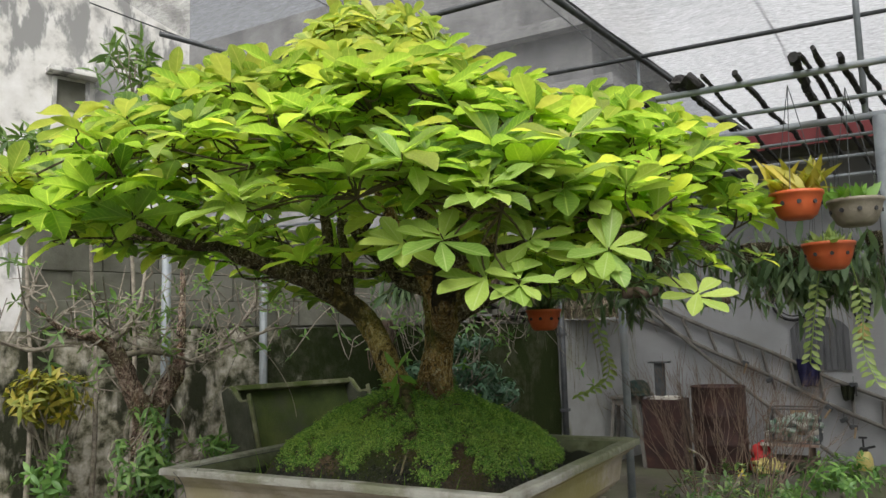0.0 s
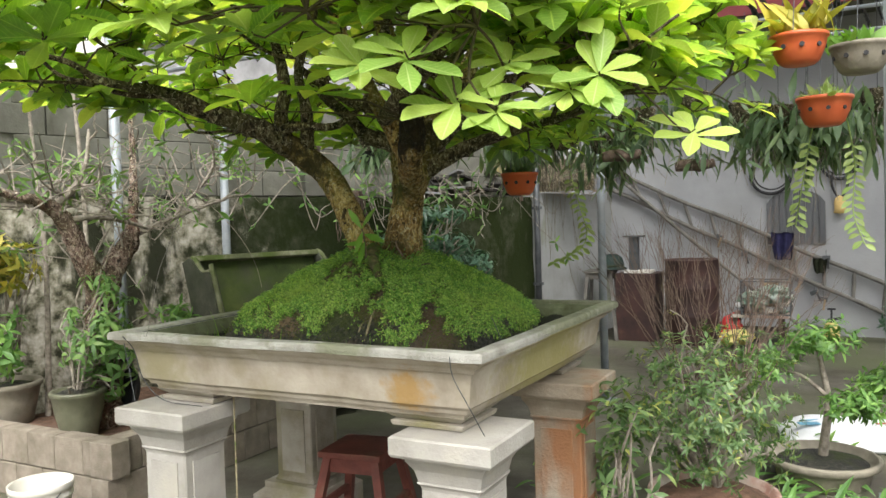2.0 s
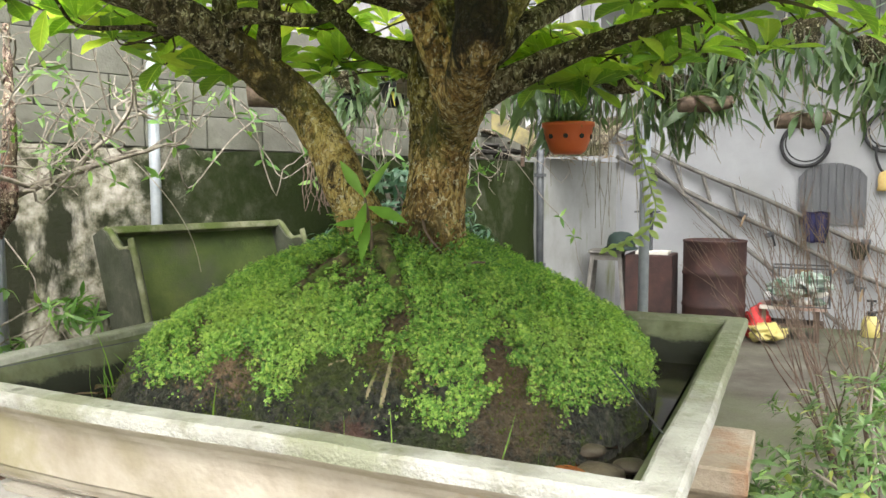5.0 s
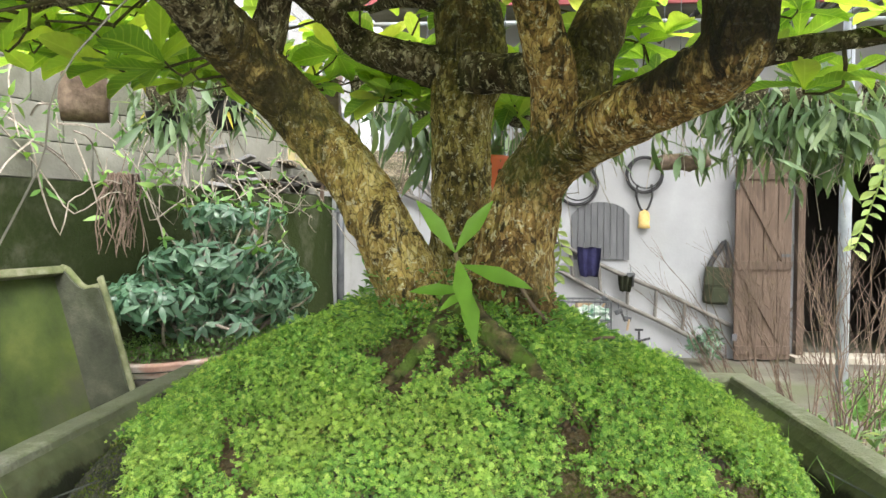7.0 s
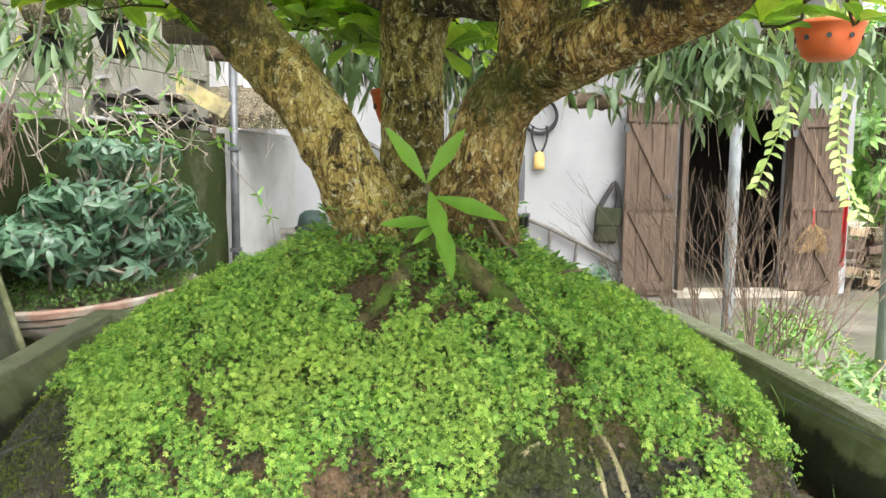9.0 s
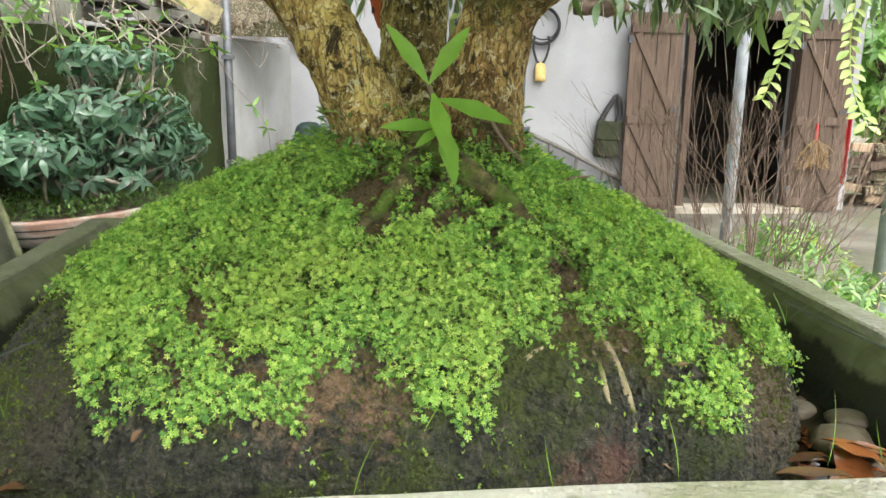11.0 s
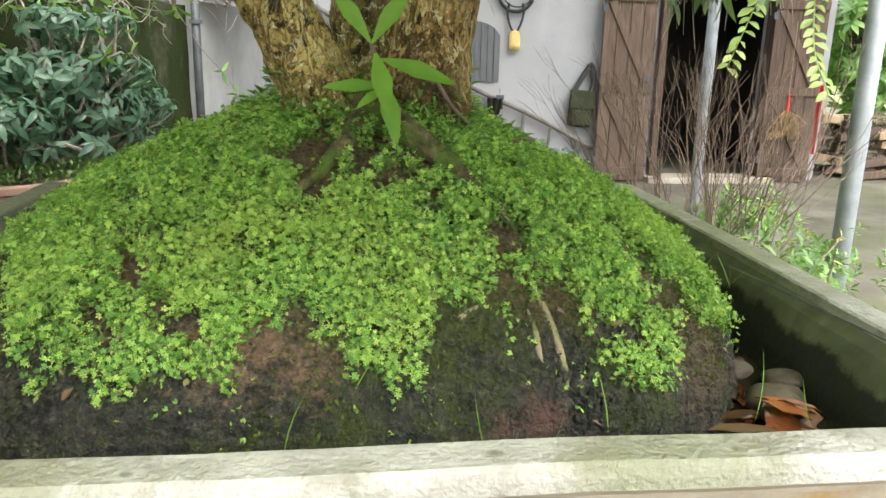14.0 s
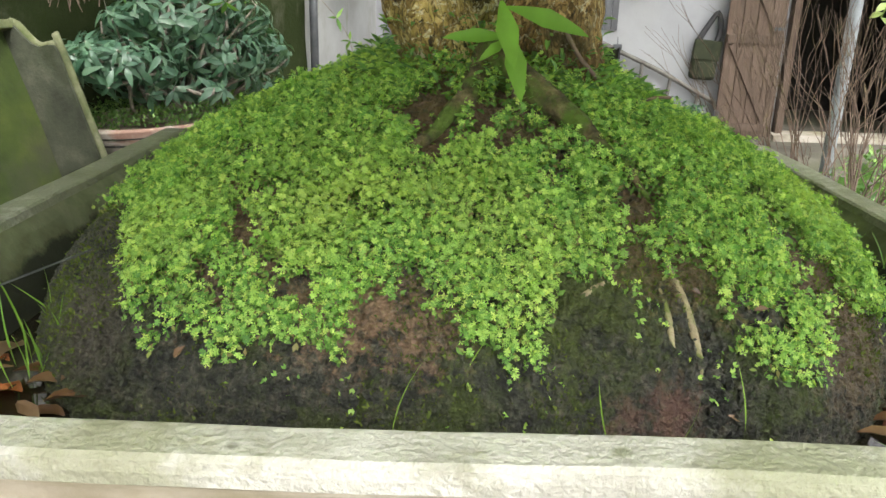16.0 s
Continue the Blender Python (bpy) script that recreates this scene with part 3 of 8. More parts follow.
SPIKY_LEAF = leafy("yellow_green_spear_leaf", [(0.0, (0.30, 0.31, 0.05)), (1.0, (0.55, 0.44, 0.07))], 0.45, 0.35)
GRASS = leafy("grass_blade", [(0.0, (0.12, 0.25, 0.04)), (1.0, (0.22, 0.36, 0.06))], 0.5, 0.3)


def water_material():
    m, n, l, b = nodes_of("murky_water")
    b.inputs["Base Color"].default_value = (0.02, 0.017, 0.01, 1)
    b.inputs["Roughness"].default_value = 0.06
    return m


def net_material(name, shade, hold):
    """Woven shade net: partly see-through, with threads that thin and thicken."""
    m, n, l, b = nodes_of(name)
    b.inputs["Base Color"].default_value = (*shade, 1)
    b.inputs["Roughness"].default_value = 0.9
    b.inputs["Specular IOR Level"].default_value = 0.1
    co = n.new("ShaderNodeTexCoord")
    mp = n.new("ShaderNodeMapping")
    mp.inputs["Scale"].default_value = (1, 4, 1)
    l.new(co.outputs["Object"], mp.inputs[0])
    t = n.new("ShaderNodeTexNoise")
    t.inputs["Scale"].default_value, t.inputs["Detail"].default_value, t.inputs["Roughness"].default_value = 14.0, 12.0, 0.85
    l.new(mp.outputs[0], t.inputs["Vector"])
    r = ramp_node(n, [(0.35, (hold - 0.25,) * 3), (0.65, (hold + 0.25,) * 3)])
    l.new(t.outputs["Fac"], r.inputs[0])
    weave = ramp_node(n, [(0.38, tuple(0.62 * c for c in shade)), (0.62, shade)])
    l.new(t.outputs["Fac"], weave.inputs[0])
    tr, mx = n.new("ShaderNodeBsdfTransparent"), n.new("ShaderNodeMixShader")
    l.new(r.outputs[0], mx.inputs[0])
    l.new(tr.outputs[0], mx.inputs[1])
    th, both = n.new("ShaderNodeBsdfTranslucent"), n.new("ShaderNodeMixShader")
    l.new(weave.outputs[0], th.inputs["Color"])
    both.inputs[0].default_value = 0.75
    l.new(b.outputs[0], both.inputs[1])
    l.new(th.outputs[0], both.inputs[2])
    l.new(both.outputs[0], mx.inputs[2])
    l.new(mx.outputs[0], n["Material Output"].inputs["Surface"])
    return m


WATER = water_material()
NET = net_material("pale_shade_net", (0.70, 0.71, 0.73), 0.72)
NET_DARK = net_material("grey_shade_net", (0.20, 0.205, 0.21), 0.36)

# ---------------------------------------------------------------- builders
RNG = np.random.default_rng(7)


def thing(name, label, category, at=(0, 0, 0), turn=0.0, group="", kind=""):
    ob = new(name)
    ob.empty_display_size = 0.05
    ob.matrix_world = pose(*at, 0, 0, turn)
    return tagged(ob, label, category, group, kind)


def part(name, bm, material, parent=None, label="", smooth=False):
    me = bpy.data.meshes.new(name)
    bmesh.ops.recalc_face_normals(bm, faces=bm.faces)
    bm.to_mesh(me)
    bm.free()
    return part_of(name, me, material, parent, label, smooth)


def part_of(name, me, material, parent=None, label="", smooth=False):
    if material and not me.materials:
        me.materials.append(material)
    if smooth:
        me.shade_smooth()
    ob = new(name, me)
    if parent:
        ob.parent = parent
    if label:
        ob["label"] = label
    return ob


def raw(name, verts, faces, material, parent=None, label="", smooth=False):
    me = bpy.data.meshes.new(name)
    me.from_pydata(verts if isinstance(verts, list) else verts.tolist(), [], faces if isinstance(faces, list) else faces.tolist())
    return part_of(name, me, material, parent, label, smooth)


def box(bm, c, s, m=None, bevel=0.0):
    """A box of size s about c, turned by m about its own middle."""
    r = bmesh.ops.create_cube(bm, size=1.0, matrix=Matrix.Translation(c) @ (m or Matrix()) @ Matrix.Diagonal((*s, 1)))
    if bevel:
        edges = {e for v in r["verts"] for e in v.link_edges}
        bmesh.ops.bevel(bm, geom=list(edges), offset=bevel, segments=2, affect="EDGES", profile=0.6)
    return bm


def boxes(*items):
    bm = bmesh.new()
    for it in items:
        box(bm, *it)
    return bm


def rod(bm, a, b, r, segs=10, r2=None):
    a, b = Vector(a), Vector(b)
    d = b - a
    m = Matrix.Translation((a + b) / 2) @ d.to_track_quat("Z", "Y").to_matrix().to_4x4()
    bmesh.ops.create_cone(bm, cap_ends=True, segments=segs, radius1=r, radius2=r if r2 is None else r2, depth=d.length, matrix=m)
    return bm


def lathe(bm, profile, segs=28, at=(0, 0, 0), squash=(1, 1)):
    """Turns (radius, height) pairs about z."""
    rings = []
    for r, z in profile:
        rings.append([bm.verts.new((at[0] + r * math.cos(k * math.tau / segs) * squash[0], at[1] + r * math.sin(k * math.tau / segs) * squash[1], at[2] + z)) for k in range(segs)])
    for a, b in zip(rings, rings[1:]):
        for k in range(segs):
            bm.faces.new((a[k], a[(k + 1) % segs], b[(k + 1) % segs], b[k]))
    for ring in (rings[0], rings[-1]):
        if profile[rings.index(ring)][0] > 1e-4:
            bm.faces.new(ring)
    return bm


def sq_lathe(bm, profile, at=(0, 0, 0), caps=(True, True)):
    """Rectangular rings of (half width, half depth, height), joined in turn."""
    rings = [[bm.verts.new((at[0] + sx * hx, at[1] + sy * hy, at[2] + z)) for sx, sy in ((-1, -1), (1, -1), (1, 1), (-1, 1))] for hx, hy, z in profile]
    for a, b in zip(rings, rings[1:]):
        for k in range(4):
            bm.faces.new((a[k], a[(k + 1) % 4], b[(k + 1) % 4], b[k]))
    if caps[0]:
        bm.faces.new(rings[0])
    if caps[1]:
        bm.faces.new(rings[-1])
    return bm


def spline(pts, step=0.03):
    """Points along a smooth line through pts (tuples with any number of values)."""
    p = np.array([pts[0], *pts, pts[-1]], float)
    p[0], p[-1] = 2 * p[1] - p[2], 2 * p[-2] - p[-3]
    out = []
    for a, b, c, d in zip(p, p[1:], p[2:], p[3:]):
        n = max(2, int(np.linalg.norm((c - b)[:3]) / step))
        for k in range(n):
            t = k / n
            out.append(0.5 * (2 * b + (c - a) * t + (2 * a - 5 * b + 4 * c - d) * t * t + (3 * b - a - 3 * c + d) * t ** 3))
    out.append(p[-2])
    return np.array(out)


def tube(pts, segs=8, step=0.05, rough=0.0, freq=9.0, cap=True, knots=0.0, plates=0.0):
    """Verts and faces of a tapering limb through (x, y, z, radius)."""
    s = spline(pts, step)
    verts, faces = [], []
    e1 = None
    for i, q in enumerate(s):
        d = Vector(s[min(i + 1, len(s) - 1)][:3] - s[max(i - 1, 0)][:3]).normalized()
        e1 = d.cross(Vector((0, 1, 0)) if abs(d.y) < 0.9 else Vector((1, 0, 0))).normalized() if e1 is None else (e1 - d * e1.dot(d)).normalized()
        e2 = d.cross(e1)
        c = Vector(q[:3])
        for k in range(segs):
            w = e1 * math.cos(k * math.tau / segs) + e2 * math.sin(k * math.tau / segs)
            r = q[3]
            if rough:
                at = c + w * r
                r *= 1 + rough * noise.noise(at * freq) + 0.5 * rough * noise.noise(at * freq * 3.1) + knots * max(0, noise.noise(at * 4.0))
            if plates:
                at = c + w * r
                at = Vector((at.x, at.y, at.z * 0.55)) + 0.012 * Vector((noise.noise(at * 22), noise.noise(at * 22 + Vector((5, 0, 0))), noise.noise(at * 22 + Vector((0, 5, 0)))))
                d = noise.voronoi(at * 62.0)[0]
                r += plates * (0.25 * min(1.0, (d[1] - d[0]) * 2.2) - 0.12 + 1.0 * noise.noise(at * 48.0) + 0.8 * noise.noise(at * 20.0) + 0.5 * noise.noise(at * 95.0))
            verts.append(tuple(c + w * r))
    n = len(s)
    for i in range(n - 1):
        for k in range(segs):
            a, b = i * segs + k, i * segs + (k + 1) % segs
            faces.append((a, b, b + segs, a + segs))
    if cap:
        faces.append(tuple(range(segs))[::-1])
        faces.append(tuple(range((n - 1) * segs, n * segs)))
    return verts, faces


def joined(pieces):
    verts, faces = [], []
    for v, f in pieces:
        o = len(verts)
        verts += v
        faces += [tuple(i + o for i in q) for q in f]
    return verts, faces


def leaf_shape(length=1.0, width=0.4, widest=0.6, droop=0.15, fold=0.12, rows=5, tip=0.0, wave=0.0, blunt=0.62):
    """A leaf along +y from the origin, its upper face towards +z: two halves that meet at the midrib."""
    verts, faces = [], []
    for i in range(rows + 1):
        t = i / rows
        w = (t / widest) ** 0.8 if t < widest else ((1 - t) / (1 - widest)) ** blunt
        w = max(w, tip if i == rows else 0.06) * width / 2
        y, z = t * length, -droop * length * t * t
        zz = z + fold * w * 2 + wave * width * math.sin(t * 9)
        verts += [(-w, y, zz), (0, y, z), (w, y, zz + wave * width * 0.7 * math.cos(t * 7))]
    for i in range(rows):
        a = 3 * i
        faces += [(a, a + 1, a + 4, a + 3), (a + 1, a + 2, a + 5, a + 4)]
    return np.array(verts), np.array(faces)


def frames_of(normals, dirs):
    """Turns that take +y to dirs and +z as near as can be to normals."""
    y = dirs / np.linalg.norm(dirs, axis=1, keepdims=True)
    x = np.cross(y, normals)
    x /= np.linalg.norm(x, axis=1, keepdims=True) + 1e-9
    z = np.cross(x, y)
    return np.stack([x, y, z], 2)


def scatter(shapes, places, turns, sizes, pick):
    """Copies of leaf shapes joined: verts and faces."""
    vs, fs, o = [], [], 0
    for k, (v, f) in enumerate(shapes):
        sel = np.where(pick == k)[0]
        if not len(sel):
            continue
        w = np.einsum("nij,vj->nvi", turns[sel], v) * sizes[sel, None, None] + places[sel, None]
        vs.append(w.reshape(-1, 3))
        fs.append((f[None] + (np.arange(len(sel)) * len(v))[:, None, None] + o).reshape(-1, f.shape[1]))
        o += len(sel) * len(v)
    return np.concatenate(vs), np.concatenate(fs)


def ribbed(me, rows=8):
    """Marks how far each point of a leaf lies from the midrib and from the stalk."""
    one = np.array([(abs(c), r / rows, 0.0) for r in range(rows + 1) for c in (-1.0, 0.0, 1.0)], np.float32)
    a = me.attributes.new("across", "FLOAT_VECTOR", "POINT")
    a.data.foreach_set("vector", np.tile(one, (len(me.vertices) // len(one), 1)).ravel())


def unit(v):
    return v / (np.linalg.norm(v, axis=-1, keepdims=True) + 1e-9)


def whorls(tips, dirs, count=(5, 8), spread=(35, 85), rng=RNG):
    """Leaf places, ways and normals in rosettes about twig tips."""
    P, D, N = [], [], []
    for p, d in zip(tips, unit(dirs)):
        n = rng.integers(count[0], count[1])
        e1 = unit(np.cross(d, (0.3, 0.5, 0.81)))
        e2 = np.cross(d, e1)
        a0 = rng.uniform(0, math.tau)
        for k in range(n):
            a = a0 + k * math.tau / n + rng.uniform(-0.25, 0.25)
            s = radians(rng.uniform(*spread))
            rad = e1 * math.cos(a) + e2 * math.sin(a)
            P.append(p - d * rng.uniform(0, 0.03))
            D.append(d * math.cos(s) + rad * math.sin(s))
            N.append(d * math.sin(s) - rad * math.cos(s) + np.array((0, 0, 0.15)))
    return np.array(P), np.array(D), np.array(N)

# ---------------------------------------------------------------- setting
def ground():
    n = 90
    xs = np.concatenate([np.linspace(-60, -6, 10), np.linspace(-5, 8, 60), np.linspace(9, 60, 10)])
    ys = np.concatenate([np.linspace(-60, -6, 10), np.linspace(-5, 9, 60), np.linspace(10, 120, 12)])
    verts = [(x, y, 0.012 * noise.noise(Vector((x, y, 0)) * 1.3) if -5 <= x <= 8 and -5 <= y <= 7 else 0.0) for y in ys for x in xs]
    w = len(xs)
    faces = [(j * w + i, j * w + i + 1, (j + 1) * w + i + 1, (j + 1) * w + i) for j in range(len(ys) - 1) for i in range(w - 1)]
    ob = raw("ground", verts, faces, FLOOR, None, "", True)
    tagged(ob, "worn grey concrete yard with dark moss stains", "ground", kind="structure")


WALL_DIR = math.degrees(math.atan2(3.69, 1.25))


def along(s, off=0.0, z=0.0):
    """A point s metres along the yard wall from its house end, off metres out into the yard."""
    d = Vector((-0.321, -0.947, 0))
    return Vector((-1.235, 5.7, z)) + d * s + Vector((0.947, -0.321, 0)) * off


def wall_slab(name, s0, s1, z0, z1, off0, off1, material, label, rough=0.0):
    """A length of the yard wall between two offsets, with a slightly uneven face."""
    cols, rows = max(2, int((s1 - s0) / 0.12)), max(2, int((z1 - z0) / 0.12))
    verts, faces = [], []
    for side, off in ((0, off1), (1, off0)):
        for j in range(rows + 1):
            for i in range(cols + 1):
                s, z = s0 + (s1 - s0) * i / cols, z0 + (z1 - z0) * j / rows
                d = rough * noise.noise(Vector((s * 2.2, z * 2.2, side * 5.0)))
                if j == rows:
                    z += rough * noise.noise(Vector((s * 3.0, 9.0, 0)))
                verts.append(tuple(along(s, off + d, z)))
    w, o = cols + 1, (cols + 1) * (rows + 1)
    for j in range(rows):
        for i in range(cols):
            a = j * w + i
            faces += [(a, a + 1, a + w + 1, a + w), (o + a, o + a + w, o + a + w + 1, o + a + 1)]
    for i in range(cols):
        a = rows * w + i
        faces += [(a, a + 1, o + a + 1, o + a), (i, o + i, o + i + 1, i + 1)]
    for j in range(rows):
        a, b = j * w, j * w + cols
        faces += [(a, a + w, o + a + w, o + a), (b, o + b, o + b + w, b + w)]
    ob = raw(name, verts, faces, material)
    return tagged(ob, label, "wall", kind="structure")


def yard_walls():
    wall_slab("wall_west", 0.0, 8.2, 0.0, 1.62, -0.16, 0.0, MOSS_WALL, "low plastered yard wall blackened and greened by mould", 0.02)
    upper = wall_slab("wall_west_upper", -0.15, 5.2, 1.62, 2.45, -0.36, -0.21, GREY_WALL, "grey bare block wall behind the yard wall", 0.004)
    bm = box(bmesh.new(), (0, 0, 0), (0.392, 0.03, 0.196), None, 0.006)
    for v in bm.verts:
        v.co += Vector((noise.noise(v.co * 30), noise.noise(v.co * 31), noise.noise(v.co * 29))) * 0.003
    me = bpy.data.meshes.new("block")
    bm.to_mesh(me)
    bm.free()
    me.materials.append(GREY_WALL)
    for row in range(4):
        for k in range(13):
            s = 0.12 + 0.4 * k + (0.2 if row % 2 else 0.0)
            if s < 5.05:
                ob = new("block", me)
                ob.parent = upper
                ob.matrix_local = Matrix.Translation(along(s, -0.205, 1.735 + 0.2 * row)) @ Matrix.Rotation(radians(WALL_DIR), 4, "Z")
    wall_slab("wall_neighbour", 3.62, 12.0, 0.0, 8.0, -1.6, -1.3, STAIN_WALL, "tall white house wall streaked with grey rain stains", 0.0)


def vent():
    root = thing("window_1", "small dark vent under a cement ledge in the tall wall", "window", along(4.66, -1.3, 3.5), -18.7, kind="structure")
    part("recess", boxes(((0, 0.0, 0.12), (0.02, 0.24, 0.26))), GREY_WALL, root)
    part("ledge", boxes(((0.06, 0.0, 0.30), (0.16, 0.40, 0.04), None, 0.006)), STAIN_WALL, root)
    for y in (-0.13, 0.13):
        part("frame", boxes(((0.015, y, 0.12), (0.04, 0.03, 0.28))), STAIN_WALL, root)


def house():
    """The whitewashed house across the yard: facade with a door opening, end wall, a room behind coloured near black
    for its shade.
    """
    y, t, top = 7.43, 0.22, 3.47
    bm = boxes(((1.085, y + t / 2, top / 2), (4.27, t, top)), ((3.85, y + t / 2, (top + 2.02) / 2), (1.26, t, top - 2.02)), ((4.82, y + t / 2, top / 2), (0.68, t, top)))
    front = part("wall_north", bm, WHITEWASH)
    tagged(front, "whitewashed house front with an open doorway", "wall", kind="structure")
    a, b = Vector((-1.205, 5.72, 0)), Vector((-0.86, 7.43, 0))
    d = (b - a).normalized()
    n = Vector((-d.y, d.x, 0))
    bm = bmesh.new()
    m = Matrix.Rotation(math.atan2(d.y, d.x), 4, "Z")
    box(bm, (a + b) / 2 + n * 0.08 + Vector((0, 0, 0.83)), ((b - a).length, 0.16, 1.66), m)
    tagged(part("wall_return", bm, WHITEWASH_MOSSY), "short whitewashed wall end beside a drain pipe", "wall", kind="structure")
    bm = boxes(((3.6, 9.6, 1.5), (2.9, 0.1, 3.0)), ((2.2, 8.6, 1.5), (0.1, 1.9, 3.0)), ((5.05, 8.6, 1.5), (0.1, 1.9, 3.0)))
    tagged(part("wall_room", bm, DARK_IN), "room behind the open doorway, its shade in the near-black walls", "wall", kind="structure")
    tagged(part("ceiling", boxes(((3.6, 8.65, 3.05), (2.9, 2.0, 0.1))), DARK_IN), "near-black ceiling holding the shade of the room behind the doorway", "ceiling", kind="structure")
    tagged(part("eaves", boxes(((2.1, 7.05, 3.50), (6.4, 0.98, 0.05))), GREY_WALL), "plain grey eaves over the house front", "roof", kind="structure")
    bm = boxes(((2.1, 6.52, 3.49), (6.44, 0.05, 0.17)))
    tagged(part("trim_fascia", bm, MAROON), "maroon painted fascia board under the house roof", "trim", kind="structure")
    tagged(part("house_roof", boxes(((2.1, 9.7, 3.87), (6.6, 5.0, 0.12), Matrix.Rotation(radians(6), 4, "X"))), GREY_WALL), "low grey sheet roof over the house", "roof", kind="structure")


def far_building():
    """The grey rendered house beyond, with stepped cornices at its corner."""
    root = thing("apartment_building", "grey rain-stained concrete house with stepped cornices", "house", (-10.25, 14.5, 0))
    part("wall", boxes(((0, 3, 5.5), (13.5, 6, 11))), FAR_WALL, root)
    for z in (7.15, 8.7):
        part("cornice", boxes(((0.25, 3, z), (14.1, 6.7, 0.28))), FAR_WALL, root)


# ---------------------------------------------------------------- tray and tree
def tray():
    root = thing("bonsai_tray", "large square weathered cement tray with moulded rim and algae", "planter", (0, 0.75, 0))
    hx, hy = 0.8, 0.75
    wallp = [(-0.125, 0.765), (-0.12, 0.785), (-0.105, 0.787), (-0.10, 0.80), (-0.085, 0.812), (-0.072, 0.90), (-0.066, 0.925),
             (-0.052, 0.929), (-0.051, 0.936), (-0.043, 0.938), (-0.042, 0.946), (-0.030, 0.949), (-0.018, 0.960), (-0.016, 0.966), (0.0, 0.972)]
    rimp = [(0.0, 0.972), (0.001, 0.985), (-0.001, 0.995), (-0.006, 1.0), (-0.052, 1.0), (-0.058, 0.997), (-0.062, 0.985)]
    linep = [(-0.062, 0.985), (-0.078, 0.968), (-0.112, 0.90), (-0.14, 0.80)]

    def ring(profile, floor):
        bm = sq_lathe(bmesh.new(), [(hx + d, hy + d, z) for d, z in profile], caps=(floor == "low", floor == "high"))
        bmesh.ops.subdivide_edges(bm, edges=[e for e in bm.edges if e.calc_length() > 1.0], cuts=24, use_grid_fill=True)
        for v in bm.verts:
            v.co += Vector((noise.noise(v.co * 3.0), noise.noise(v.co * 3.0 + Vector((7, 0, 0))), noise.noise(v.co * 3.0 + Vector((0, 9, 0))))) * 0.004
            v.co += Vector((noise.noise(v.co * 21.0), noise.noise(v.co * 21.0 + Vector((7, 0, 0))), noise.noise(v.co * 21.0 + Vector((0, 9, 0))))) * 0.0012
        return bm

    part("basin", ring(wallp, "low"), TRAY_SIDE, root)
    part("rim", ring(rimp, ""), RIM, root, "pale scuffed rim")
    part("lining", ring(linep, "high"), LINING, root, "dark green algae lining")
    for sx in (-1, 1):
        for sy in (-1, 1):
            bm = bmesh.new()
            sq_lathe(bm, [(0.13, 0.13, 0.722), (0.135, 0.135, 0.738), (0.115, 0.115, 0.742), (0.13, 0.13, 0.752), (0.15, 0.15, 0.768)], (sx * 0.53, sy * 0.48, 0))
            part("foot", bm, CEMENT, root)
    part("water", boxes(((0, 0, 0.86), (1.34, 1.24, 0.02))), WATER, root, "dark standing water")
    return root


def pillar(at, label, mat):
    root = thing("pillar", label, "pillar", at, 0, "pillars under the tray")
    bm = sq_lathe(bmesh.new(), [(0.19, 0.19, 0.0), (0.19, 0.19, 0.10), (0.15, 0.15, 0.13), (0.15, 0.15, 0.16)])
    part("plinth", bm, mat, root)
    bm = sq_lathe(bmesh.new(), [(0.118, 0.118, 0.16), (0.105, 0.105, 0.18), (0.105, 0.105, 0.54), (0.12, 0.12, 0.56)])
    bmesh.ops.bevel(bm, geom=list(bm.edges), offset=0.006, segments=1, affect="EDGES")
    shaft = part("shaft", bm, mat, root)
    for k in range(4):
        m = Matrix.Rotation(k * math.pi / 2, 4, "Z")
        part("panel", boxes(((m @ Vector((0, -0.107, 0.36))), (0.135, 0.008, 0.30), m)), mat, shaft)
    bm = sq_lathe(bmesh.new(), [(0.11, 0.11, 0.56), (0.12, 0.12, 0.60), (0.14, 0.14, 0.63), (0.142, 0.142, 0.645), (0.172, 0.172, 0.65), (0.178, 0.178, 0.66), (0.178, 0.178, 0.712), (0.172, 0.172, 0.718)])
    part("capital", bm, mat, root)


MC = (-0.005, 0.74)


def mound_height(x, y):
    """The top of the root ball over the tray's floor."""
    u, v = (x - MC[0]) / 0.645, (y - MC[1]) / 0.60
    r = (abs(u) ** 2.5 + abs(v) ** 2.5) ** (1 / 2.5)
    if r >= 1:
        return 0.0
    p = Vector((x, y, 0))
    dome = 0.135 * (1 - r ** 2.0) + 0.13 * math.exp(-((x - 0.02) ** 2 + (y - 0.74) ** 2) / (0.185 if y > 0.74 else 0.185 - 0.055 * min(1.0, (0.74 - y) / 0.3)))
    side = 0.15 * (1 - r ** 9) ** 0.5
    return 0.855 + dome + side + 0.018 * noise.noise(p * 5) * (1 - r ** 6) + 0.008 * noise.noise(p * 16)


